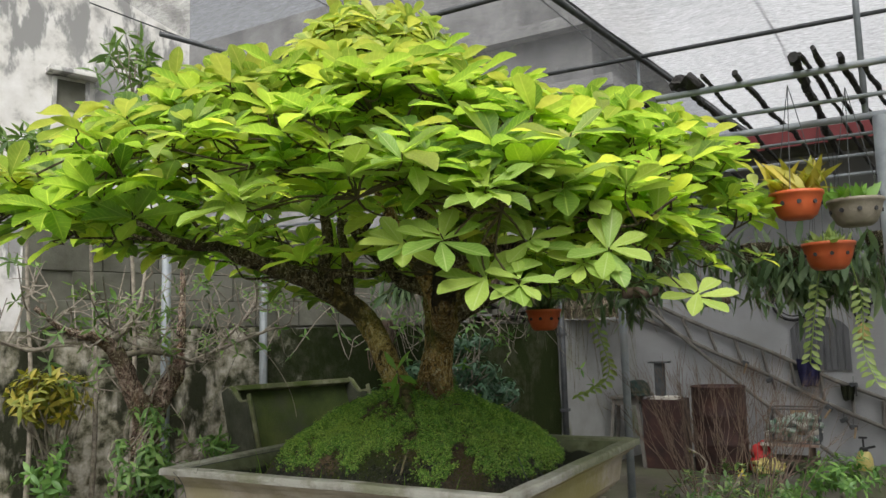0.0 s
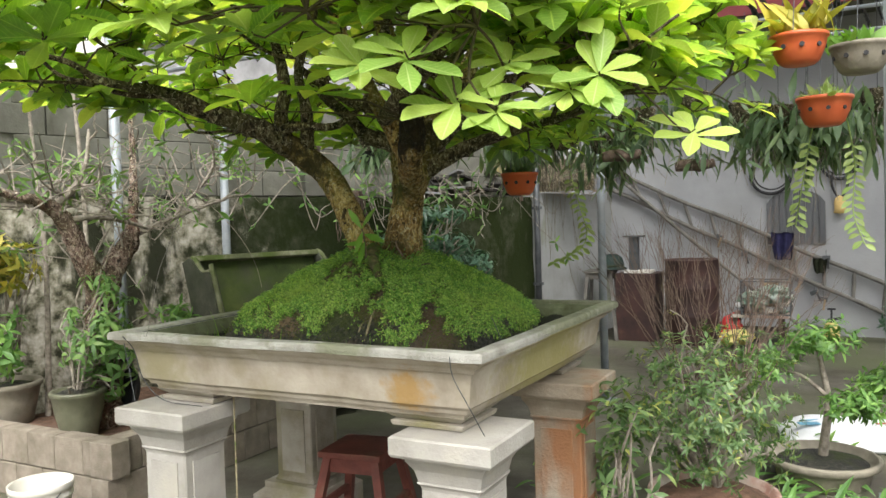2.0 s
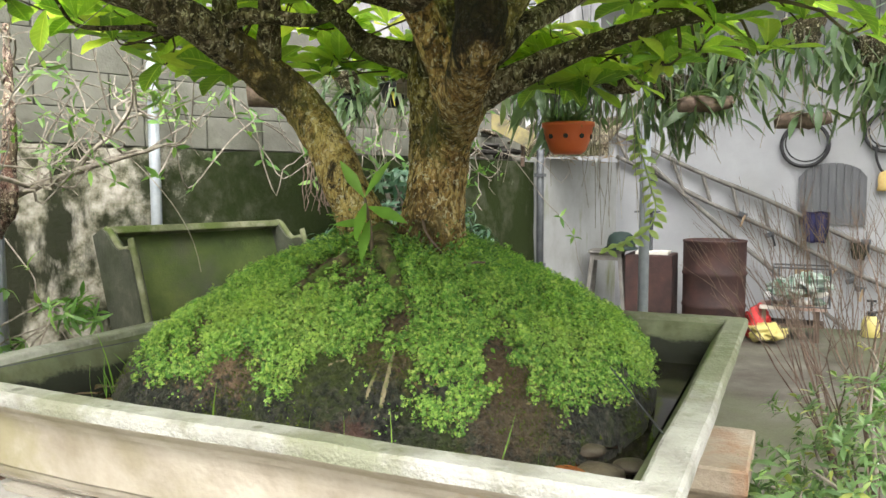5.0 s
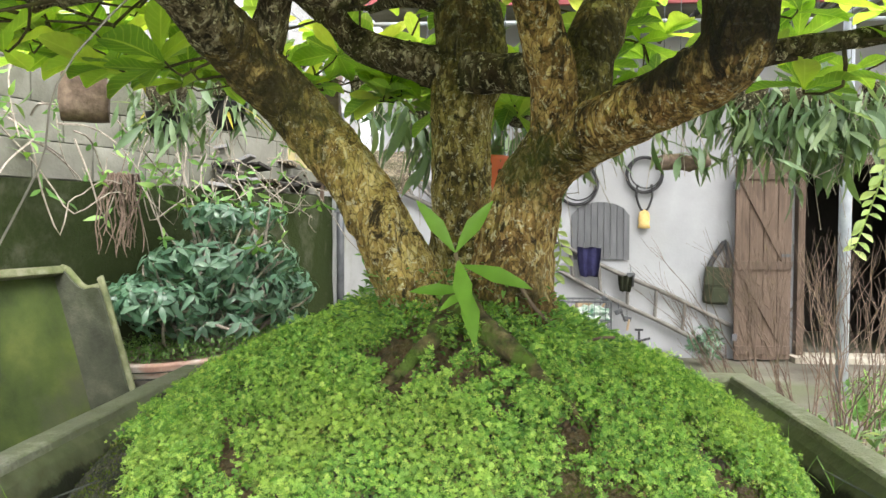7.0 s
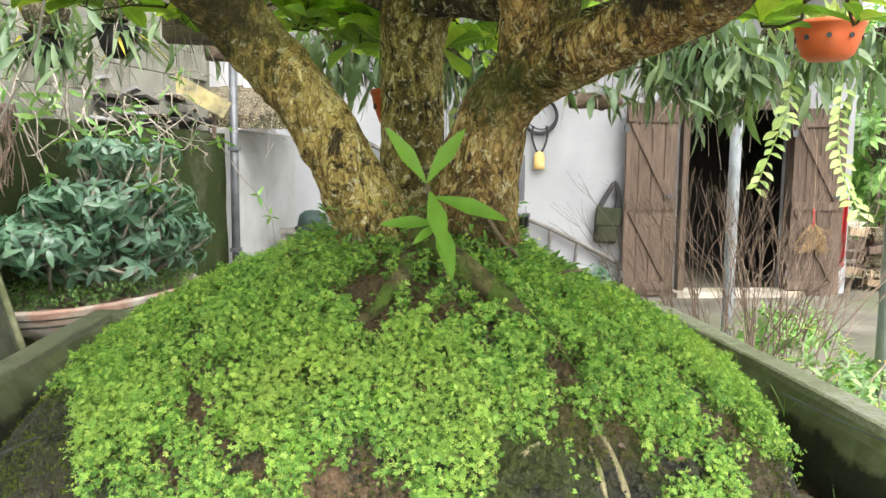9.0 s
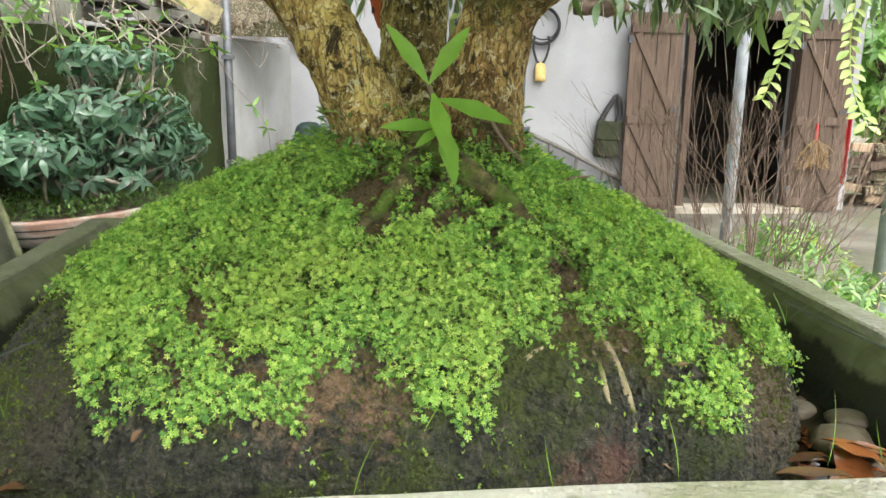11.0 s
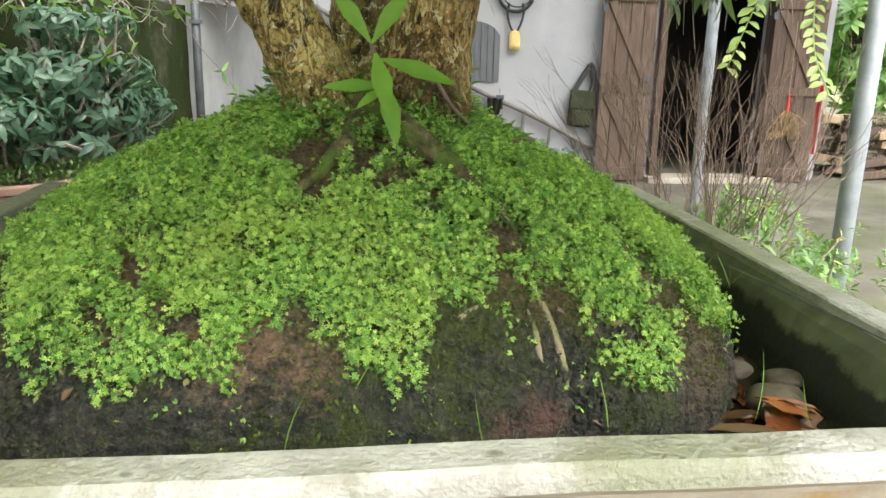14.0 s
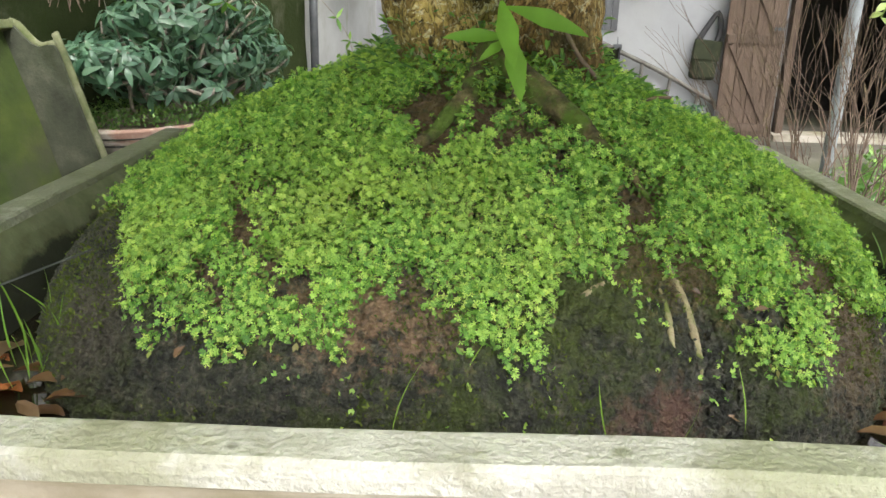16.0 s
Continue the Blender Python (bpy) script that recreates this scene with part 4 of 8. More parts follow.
def mound():
    n = 380
    verts, faces = [], []
    for j in range(n + 1):
        for i in range(n + 1):
            u, v = 2 * i / n - 1, 2 * j / n - 1
            k = (abs(u) ** 2.5 + abs(v) ** 2.5) ** (1 / 2.5)
            q = max(abs(u), abs(v))
            f = q / k if k > 1e-6 else 1.0
            x, y = MC[0] + 0.645 * u * f * 0.9999, MC[1] + 0.60 * v * f * 0.9999
            p = Vector((x, y, 0))
            verts.append((x + 0.012 * noise.noise(p * 9), y + 0.012 * noise.noise(p * 9 + Vector((5, 0, 0))), max(0.85, mound_height(x, y) + 0.007 * noise.noise(p * 40) + 0.009 * noise.noise(p * 85) + 0.006 * noise.noise(p * 170))))
    for j in range(n):
        for i in range(n):
            a = j * (n + 1) + i
            faces.append((a, a + 1, a + n + 2, a + n + 1))
    ob = raw("root_mound", verts, faces, SOIL, None, "", True)
    return tagged(ob, "dark root ball of wet soil in the tray", "soil")


BRANCHING = []


def branch(name, material, *pts):
    """One limb of the tree through (x, y, z, radius)."""
    BRANCHING.append((name, material, list(pts)))


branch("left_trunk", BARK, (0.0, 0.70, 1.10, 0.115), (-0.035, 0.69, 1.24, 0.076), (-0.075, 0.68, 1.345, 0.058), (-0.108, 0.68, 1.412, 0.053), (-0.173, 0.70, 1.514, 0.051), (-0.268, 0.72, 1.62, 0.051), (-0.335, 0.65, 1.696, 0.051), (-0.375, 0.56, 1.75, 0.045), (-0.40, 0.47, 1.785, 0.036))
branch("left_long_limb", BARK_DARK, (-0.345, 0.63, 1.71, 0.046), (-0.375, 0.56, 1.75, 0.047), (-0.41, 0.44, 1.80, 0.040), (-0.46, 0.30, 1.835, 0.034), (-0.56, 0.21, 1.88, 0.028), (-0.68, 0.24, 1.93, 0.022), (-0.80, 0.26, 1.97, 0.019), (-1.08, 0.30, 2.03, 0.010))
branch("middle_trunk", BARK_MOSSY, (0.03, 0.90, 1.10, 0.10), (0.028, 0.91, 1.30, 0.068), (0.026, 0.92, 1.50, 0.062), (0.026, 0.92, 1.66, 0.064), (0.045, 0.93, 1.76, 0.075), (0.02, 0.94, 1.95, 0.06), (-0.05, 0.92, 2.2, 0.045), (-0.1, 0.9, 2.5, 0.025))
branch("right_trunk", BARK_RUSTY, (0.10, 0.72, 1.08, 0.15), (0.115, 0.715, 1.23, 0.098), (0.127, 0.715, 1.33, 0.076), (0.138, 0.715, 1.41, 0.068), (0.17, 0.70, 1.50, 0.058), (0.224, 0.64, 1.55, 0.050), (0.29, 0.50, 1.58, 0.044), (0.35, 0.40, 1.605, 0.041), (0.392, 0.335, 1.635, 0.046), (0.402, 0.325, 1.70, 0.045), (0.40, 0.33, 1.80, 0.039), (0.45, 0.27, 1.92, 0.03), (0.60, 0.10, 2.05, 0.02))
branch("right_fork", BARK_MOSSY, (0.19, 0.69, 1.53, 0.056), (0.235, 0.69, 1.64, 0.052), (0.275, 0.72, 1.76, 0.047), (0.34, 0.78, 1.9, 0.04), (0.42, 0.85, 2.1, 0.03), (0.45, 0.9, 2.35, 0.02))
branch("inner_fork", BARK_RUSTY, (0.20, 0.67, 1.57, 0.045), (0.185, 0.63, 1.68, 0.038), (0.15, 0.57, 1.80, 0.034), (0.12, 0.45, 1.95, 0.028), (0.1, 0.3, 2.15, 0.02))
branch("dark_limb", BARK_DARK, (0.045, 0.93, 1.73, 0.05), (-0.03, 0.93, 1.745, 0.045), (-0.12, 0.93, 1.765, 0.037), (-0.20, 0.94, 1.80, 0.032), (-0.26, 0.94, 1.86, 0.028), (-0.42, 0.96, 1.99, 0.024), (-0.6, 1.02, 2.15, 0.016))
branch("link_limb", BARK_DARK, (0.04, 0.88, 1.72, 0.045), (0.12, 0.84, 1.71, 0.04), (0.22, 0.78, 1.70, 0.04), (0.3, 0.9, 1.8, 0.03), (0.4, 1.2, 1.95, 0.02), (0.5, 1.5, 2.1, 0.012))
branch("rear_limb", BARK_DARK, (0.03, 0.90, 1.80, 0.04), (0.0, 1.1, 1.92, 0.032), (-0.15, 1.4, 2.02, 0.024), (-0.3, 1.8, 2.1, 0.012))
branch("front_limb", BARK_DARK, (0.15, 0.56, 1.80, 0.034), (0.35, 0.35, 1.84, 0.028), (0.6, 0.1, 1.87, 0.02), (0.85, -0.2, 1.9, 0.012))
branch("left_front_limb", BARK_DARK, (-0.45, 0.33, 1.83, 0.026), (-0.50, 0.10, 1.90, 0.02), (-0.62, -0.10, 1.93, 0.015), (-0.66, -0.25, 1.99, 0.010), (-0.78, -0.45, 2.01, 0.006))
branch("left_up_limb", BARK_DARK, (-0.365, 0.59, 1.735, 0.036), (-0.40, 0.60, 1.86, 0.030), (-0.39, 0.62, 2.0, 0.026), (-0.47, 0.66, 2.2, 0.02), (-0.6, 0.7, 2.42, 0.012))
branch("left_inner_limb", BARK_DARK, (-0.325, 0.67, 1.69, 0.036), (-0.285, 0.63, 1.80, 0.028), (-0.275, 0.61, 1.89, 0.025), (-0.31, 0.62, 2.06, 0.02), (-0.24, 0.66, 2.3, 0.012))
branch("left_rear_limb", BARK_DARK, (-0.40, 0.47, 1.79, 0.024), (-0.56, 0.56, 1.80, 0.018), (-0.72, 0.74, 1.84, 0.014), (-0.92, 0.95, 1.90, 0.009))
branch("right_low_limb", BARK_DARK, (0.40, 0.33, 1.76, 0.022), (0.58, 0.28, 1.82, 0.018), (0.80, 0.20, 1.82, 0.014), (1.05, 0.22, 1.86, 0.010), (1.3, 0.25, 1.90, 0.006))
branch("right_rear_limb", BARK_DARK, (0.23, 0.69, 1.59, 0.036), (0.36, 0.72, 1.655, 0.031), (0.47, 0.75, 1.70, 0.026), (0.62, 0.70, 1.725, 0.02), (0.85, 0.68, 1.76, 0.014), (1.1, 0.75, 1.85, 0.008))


def skirt(a):
    """How low the crown hangs on the side a: lowest over the front corner, lifted over the long limb."""
    return 1.78 + 0.20 * max(0.0, -math.cos(a - 0.3)) ** 0.7


LOW_ROSETTES = [(0.74, -0.49, 1.778), (0.857, -0.49, 1.783), (1.03, -0.37, 1.657), (1.016, -0.25, 1.783), (1.214, -0.16, 1.746), (1.153, -0.21, 1.716), (1.368, 0.252, 1.632), (0.94, -0.39, 1.671)]
MORE_ROSETTES = [(0.686, -0.616, 1.74), (0.40, -0.76, 1.83), (1.252, 0.177, 1.887), (1.334, 0.78, 1.767), (0.33, -0.74, 1.897), (0.24, -0.83, 2.09), (-0.16, -0.79, 2.14), (0.94, -0.31, 2.07), (1.29, 0.60, 2.175),
                 (1.34, 1.156, 2.058), (-0.41, -0.69, 2.01), (0.66, 0.76, 1.68), (0.78, 0.62, 1.72), (0.86, 0.78, 1.69), (0.98, 0.55, 1.75), (0.72, 0.92, 1.73), (1.05, 0.85, 1.73),
                 (-0.56, 0.80, 1.74), (-0.72, 0.92, 1.76), (-0.84, 1.19, 1.80), (-0.62, 1.08, 1.79), (-0.95, 0.75, 1.86), (-1.05, 1.05, 1.83)]

HANGING_ROSETTES = [(0.043, -0.1, 1.812), (-0.253, -0.05, 1.916), (-0.473, 0.0, 1.998), (-0.872, 0.1, 2.036), (-1.221, 0.15, 2.062), (0.262, -0.15, 1.949), (0.504, -0.2, 1.834), (-0.028, -0.2, 2.024), (0.204, -0.2, 2.037), (0.248, 0.0, 1.835), (-1.607, 0.2, 2.118), (-0.426, -0.15, 2.1)]


def crown_tips(rng):
    """Twig tips over the umbrella-shaped crown, with the way each one points."""
    tips, dirs = [], []
    while len(tips) < 860:
        r, a = 1.60 * math.sqrt(rng.uniform(0, 1)), rng.uniform(0, math.tau)
        lob = 1 + 0.07 * math.sin(3 * a + 1) + 0.05 * math.sin(5 * a)
        q = r / 1.60
        x, y = lob * r * math.cos(a), 0.75 + lob * r * math.sin(a)
        top = 1.95 + 0.68 * math.sqrt(max(0, 1 - q ** 2.5)) - 0.11 * min(1.0, max(0.0, (x - 0.4) / 0.4)) - 0.12 * min(1.0, max(0.0, (-y - 0.3) / 0.3)) * (x < -0.25)
        low = 1.80 + 0.10 * q
        z = top - abs(rng.normal(0, 0.11)) if rng.uniform() < 0.94 else rng.uniform(low, top)
        if q > 0.86:
            z = rng.uniform(skirt(a) + 0.04, 2.20)
        if z < low - 0.1 or (q < 0.5 and z < 2.02):
            continue
        tips.append((x, y, z))
        dirs.append((0.24 * q * math.cos(a) + rng.normal(0, 0.15), 0.24 * q * math.sin(a) + rng.normal(0, 0.15), 0.9))
    while len(tips) < 985:  # the low skirt
        a = rng.uniform(0, math.tau)
        r = 1.6 * rng.uniform(0.8, 1.03) * (1 + 0.07 * math.sin(3 * a + 1) + 0.05 * math.sin(5 * a))
        tips.append((r * math.cos(a), 0.75 + r * math.sin(a), rng.uniform(skirt(a), 2.04)))
        dirs.append((0.36 * math.cos(a) + rng.normal(0, 0.25), 0.36 * math.sin(a) + rng.normal(0, 0.25), 0.8))
    while len(tips) < 1110:  # the small pad on top
        r, a = 0.42 * math.sqrt(rng.uniform(0, 1)), rng.uniform(0, math.tau)
        tips.append((-0.22 + r * math.cos(a), 0.8 + r * math.sin(a), 2.80 + 0.30 * math.sqrt(1 - (r / 0.43) ** 2) - abs(rng.normal(0, 0.08))))
        dirs.append((r * math.cos(a) * 2 + rng.normal(0, 0.3), r * math.sin(a) * 2 + rng.normal(0, 0.3), 0.9))
    while len(tips) < 1165:  # the thick right-hand edge
        x, y = rng.uniform(0.55, 1.30), rng.uniform(-0.45, 0.3)
        tips.append((x, y, rng.uniform(1.80, 2.06)))
        dirs.append((0.25 + rng.normal(0, 0.2), 0.2 * (y - 0.75) - 0.1 + rng.normal(0, 0.2), 0.85))
    while len(tips) < 1189:  # its outer rim
        tips.append((rng.uniform(1.0, 1.35), rng.uniform(0.1, 0.55), rng.uniform(1.76, 1.98)))
        dirs.append((0.35 + rng.normal(0, 0.2), -0.15 + rng.normal(0, 0.2), 0.85))
    for x, y, z in MORE_ROSETTES + HANGING_ROSETTES:
        tips.append((x, y, z))
        dirs.append((0.35 * x + rng.normal(0, 0.12), 0.35 * (y - 0.75) + rng.normal(0, 0.12), 0.85))
    clear = [k for k, t in enumerate(tips) if min(math.dist(t, q) for q in LOW_ROSETTES) > 0.17 and t[0] - 0.1 * (t[1] - 0.8) < 1.37 and not (t[0] > 0.5 and t[1] > 0.45 and t[2] < 1.98 and k % 3 != 0 and k < 1050) and not (t[0] < -0.35 and t[1] < -0.5 and t[2] > 2.12) and not (t[2] < 1.86 and t[0] * 0.5 - t[1] * 0.87 > 0.45)]
    tips, dirs = [tips[k] for k in clear], [dirs[k] for k in clear]
    for x, y, z in LOW_ROSETTES:  # the big pale rosettes, tipped outwards
        tips.append((x, y, z))
        dirs.append((0.30 + rng.normal(0, 0.06), -0.56 + rng.normal(0, 0.06), 0.75))
    return np.array(tips), np.array(dirs)


LEAF_SHAPES = [leaf_shape(1, w, wd, dr, fo, 8, 0.18, wv, 0.40) for w, wd, dr, fo, wv in ((0.47, 0.67, 0.08, 0.18, 0.02), (0.52, 0.66, 0.20, 0.22, 0.04), (0.45, 0.69, 0.0, 0.16, 0.015), (0.50, 0.67, 0.30, 0.20, 0.05))]


def tree():
    rng = np.random.default_rng(11)
    root = thing("bonsai_tree", "old forked bonsai tree with flaking bark and broad green leaves", "tree", (0, 0, 0))
    for name, mat, pts in BRANCHING:
        big = "trunk" in name
        v, f = tube(pts, 72 if big else 22, 0.0085 if big else 0.02, 0.09 if big else 0.18, 15.0, True, 0.1 if big else 0.1, 0.004 if big else 0.0)
        raw("trunk" if big else "limb", v, f, mat, root, "", True)
    # crooked side limbs
    strong = [spline(p, 0.05) for n, _, p in BRANCHING if "trunk" in n or "limb" in n]
    strong = np.concatenate([q[len(q) // 2:] for q in strong])
    strong = strong[(strong[:, 2] > 1.74) & (strong[:, 3] > 0.009)]
    side = []
    for k in range(26):
        q = strong[rng.integers(0, len(strong))]
        way = unit(np.array((q[0] - 0.05, q[1] - 0.75, 0.35)) + rng.normal(0, 0.5, 3) * (1, 1, 0.5))
        r, at, pts = q[3] * 0.6, q[:3], []
        for j in range(5):
            pts.append((*at, max(0.004, r * (1 - j / 5.5))))
            way = unit(way + rng.normal(0, 0.42, 3))
            way[2] = max(way[2], -0.05)
            at = at + way * rng.uniform(0.09, 0.17)
        v, f = tube(pts, 9, 0.02, 0.2, 22.0)
        raw("limb", v, f, BARK_DARK, root, "", True)
        side.append(np.array(pts)[2:, :3])
    tips, dirs = crown_tips(rng)
    # twigs from the nearest limb point out to each tip
    nodes = np.concatenate([spline(p, 0.06)[:, :3][len(spline(p, 0.06)) // 2:] for _, _, p in BRANCHING] + side)
    pieces = []
    for t, d in zip(tips, unit(dirs)):
        k = np.argmin(((nodes - t) ** 2).sum(1) + 1.5 * np.maximum(0, nodes[:, 2] - t[2] + 0.05))
        b = nodes[k]
        mid = b * 0.5 + t * 0.5 + rng.normal(0, 0.022, 3)
        pieces.append(tube([(*b, 0.0045), (*mid, 0.0035), (*(t - d * 0.035 + (b - t) * 0.12), 0.0028), (*t, 0.0022)], 5, 0.05))
        nodes = np.vstack([nodes, mid]) if len(nodes) < 900 else nodes
    raw("twig", *joined(pieces), LEAF_TWIG, root)["kind"] = "stuff"
    low = len(LOW_ROSETTES)
    P, D, N = whorls(tips[:-low], dirs[:-low], (6, 10), (52, 94), rng)
    front = whorls(tips[-low:], dirs[-low:], (7, 10), (70, 97), rng)
    P, D, N = (np.concatenate(q) for q in zip((P, D, N), front))
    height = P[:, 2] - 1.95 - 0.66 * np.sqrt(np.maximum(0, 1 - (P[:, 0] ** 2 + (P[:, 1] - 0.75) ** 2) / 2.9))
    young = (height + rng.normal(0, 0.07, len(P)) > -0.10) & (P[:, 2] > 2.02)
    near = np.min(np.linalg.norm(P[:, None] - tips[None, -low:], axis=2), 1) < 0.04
    # Low rosettes and front-right leaves take the colour with the sheen painted in.
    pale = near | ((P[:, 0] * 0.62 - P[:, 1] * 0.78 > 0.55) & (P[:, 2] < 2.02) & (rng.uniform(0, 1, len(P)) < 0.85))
    size = rng.uniform(0.11, 0.172, len(P))
    which = np.argmin(np.linalg.norm(P[near][:, None] - tips[None, -low:], axis=2), 1)
    size[near] = rng.uniform(0.12, 0.155, near.sum()) * np.array((0.9, 0.95, 0.68, 0.85, 1.0, 0.8, 0.95, 1.15))[which]
    size[young] *= 0.9
    size[(P[:, 1] > 0.55) & (P[:, 0] > 0.3) & (P[:, 2] < 1.92)] *= 0.66
    pick = rng.integers(0, 4, len(P))
    pick[near] = 2 * rng.integers(0, 2, near.sum())
    turns = frames_of(N, D)
    order = np.argsort(-(P[:, 0] * 0.62 - P[:, 1] * 0.78 - 0.6 * np.abs(P[:, 2] - 1.8)) - 9 * near)
    own, rest = order[:300], order[300:]
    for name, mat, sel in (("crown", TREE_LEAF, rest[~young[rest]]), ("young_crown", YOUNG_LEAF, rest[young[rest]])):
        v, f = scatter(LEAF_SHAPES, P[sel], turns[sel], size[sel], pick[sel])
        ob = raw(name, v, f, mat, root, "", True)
        ob["kind"] = "stuff"
        ribbed(ob.data)
    meshes = {}
    for mat in (TREE_LEAF, YOUNG_LEAF, SHEEN_LEAF):
        for k, (v, f) in enumerate(LEAF_SHAPES):
            me = bpy.data.meshes.new("leaf")
            me.from_pydata(v.tolist(), [], f.tolist())
            me.materials.append(mat)
            me.shade_smooth()
            ribbed(me)
            meshes[mat.name, k] = me
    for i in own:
        mat = SHEEN_LEAF if pale[i] else YOUNG_LEAF if young[i] else TREE_LEAF
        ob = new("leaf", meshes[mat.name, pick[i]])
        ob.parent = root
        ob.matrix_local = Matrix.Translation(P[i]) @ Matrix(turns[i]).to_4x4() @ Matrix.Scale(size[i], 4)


def creeper_edge(x):
    """How low the creeper reaches down the mound's side, which varies along it."""
    return float(np.interp(x, (-0.62, -0.49, -0.44, -0.40, -0.387, -0.29, -0.24, -0.21, -0.13, -0.122, -0.05, -0.013, 0.0, 0.04, 0.07, 0.082, 0.105, 0.178, 0.205, 0.215, 0.28, 0.286, 0.352, 0.39, 0.413, 0.44, 0.55, 0.62),
                           (1.05, 1.06, 1.047, 1.02, 0.995, 0.992, 0.987, 0.998, 1.002, 1.06, 1.055, 1.046, 1.005, 0.996, 1.0, 1.04, 1.074, 1.07, 1.095, 1.08, 1.075, 1.01, 0.967, 0.965, 1.0, 1.03, 0.965, 0.96)))


BARE = [(0.062, 0.565, 0.028), (0.102, 0.522, 0.022), (0.137, 0.487, 0.017), (0.16, 0.456, 0.011), (-0.008, 0.525, 0.018), (-0.029, 0.488, 0.014), (-0.047, 0.46, 0.010), (0.03, 0.52, 0.020), (0.43, 0.37, 0.045), (0.40, 0.42, 0.03), (-0.185, 0.255, 0.022), (-0.27, 0.34, 0.02), (-0.225, 0.29, 0.016), (-0.05, 0.44, 0.022), (0.10, 0.40, 0.018), (-0.30, 0.50, 0.022), (0.20, 0.38, 0.03), (0.30, 0.52, 0.02), (-0.16, 0.62, 0.02)]


def creeper():
    """The carpet of tiny creeping leaves over the mound."""
    rng = np.random.default_rng(5)
    leaf = (np.array([(0, 0, 0), (-0.27, 0.55, 0.08), (0, 1.05, 0.0), (0.27, 0.55, 0.08)]), np.array([(0, 3, 2, 1)]))
    stars = []
    for lobes, turn, lean in ((5, 0.0, 0.10), (6, 0.4, 0.25), (7, 0.2, 0.0), (4, 0.6, 0.32)):
        verts, faces = [(0, 0, 0)], []
        for k in range(lobes):
            a = turn + k * math.tau / lobes + 0.22 * math.sin(5 * k + turn)
            reach = 1.0 - 0.22 * math.sin(3 * k + 1 + turn) ** 2
            d, e = np.array((math.cos(a), math.sin(a), 0)), np.array((-math.sin(a), math.cos(a), 0))
            o = len(verts)
            verts += [tuple(d * 0.58 * reach + e * 0.21 + (0, 0, lean * 0.7)), tuple(d * reach + (0, 0, lean * 0.8)), tuple(d * 0.58 * reach - e * 0.21 + (0, 0, lean * 0.7))]
            faces.append((0, o + 2, o + 1, o))
        stars.append((np.array(verts, float), np.array(faces)))
    P, N, rise = [], [], []
    while len(P) < 112000:
        x, y = rng.uniform(-0.68, 0.72), rng.uniform(0.12, 1.36)
        h = mound_height(x, y)
        if h < 0.9:
            continue
        p = Vector((x, y, 0))
        edge = creeper_edge(x) + 0.010 * noise.noise(p * 9.0) + 0.022 * noise.noise(p * 24.0) + 0.028 * noise.noise(p * 60.0)
        if h < edge or noise.noise(p * 9.0 + Vector((3, 1, 4))) + 0.9 * noise.noise(p * 38.0) > 0.50 - 0.45 * math.exp(-((x - 0.05) ** 2 + (y - 0.55) ** 2) / 0.03):
            continue
        if any((x - a) ** 2 + (y - b) ** 2 < (c * (1 + 0.8 * noise.noise(p * 40.0))) ** 2 for a, b, c in BARE):
            continue
        e = 0.01
        n = Vector((mound_height(x - e, y) - mound_height(x + e, y), mound_height(x, y - e) - mound_height(x, y + e), 2 * e)).normalized()
        P.append((x, y, h))
        N.append(n)
        rise.append(0.014 * max(-0.2, noise.noise(p * 13.0)) + 0.020 * max(0, noise.noise(p * 36.0)) + 0.012 * noise.noise(p * 75.0))
    P, N, lift = np.array(P), np.array(N), np.array(rise)
    up = unit(N + rng.normal(0, 0.42, N.shape) + (0, -0.1, 0.2))
    base = P + N * (rng.uniform(0.002, 0.024, (len(P), 1)) + lift[:, None]) + rng.normal(0, 0.004, P.shape) * (1, 1, 0.3)
    v, f = scatter(stars, base, frames_of(up, rng.normal(0, 1, N.shape)), rng.uniform(0.0030, 0.0064, len(base)), rng.integers(0, 4, len(base)))
    # Lower layer, its shade already in the leaf colour.
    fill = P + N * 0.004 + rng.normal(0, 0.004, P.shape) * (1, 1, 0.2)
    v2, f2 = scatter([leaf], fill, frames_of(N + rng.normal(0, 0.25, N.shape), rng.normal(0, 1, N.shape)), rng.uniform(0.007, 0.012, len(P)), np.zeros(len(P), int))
    tagged(raw("creeper_underlayer", v2, f2, UNDER_LEAF, None, "", False), "lower leaves and stems of the creeper carpet, shade in their green", "ground cover", kind="stuff")
    ob = raw("creeper_carpet", v, f, CREEPER, None, "", False)
    tagged(ob, "carpet of tiny bright green creeping leaves on the root ball", "ground cover", kind="stuff")


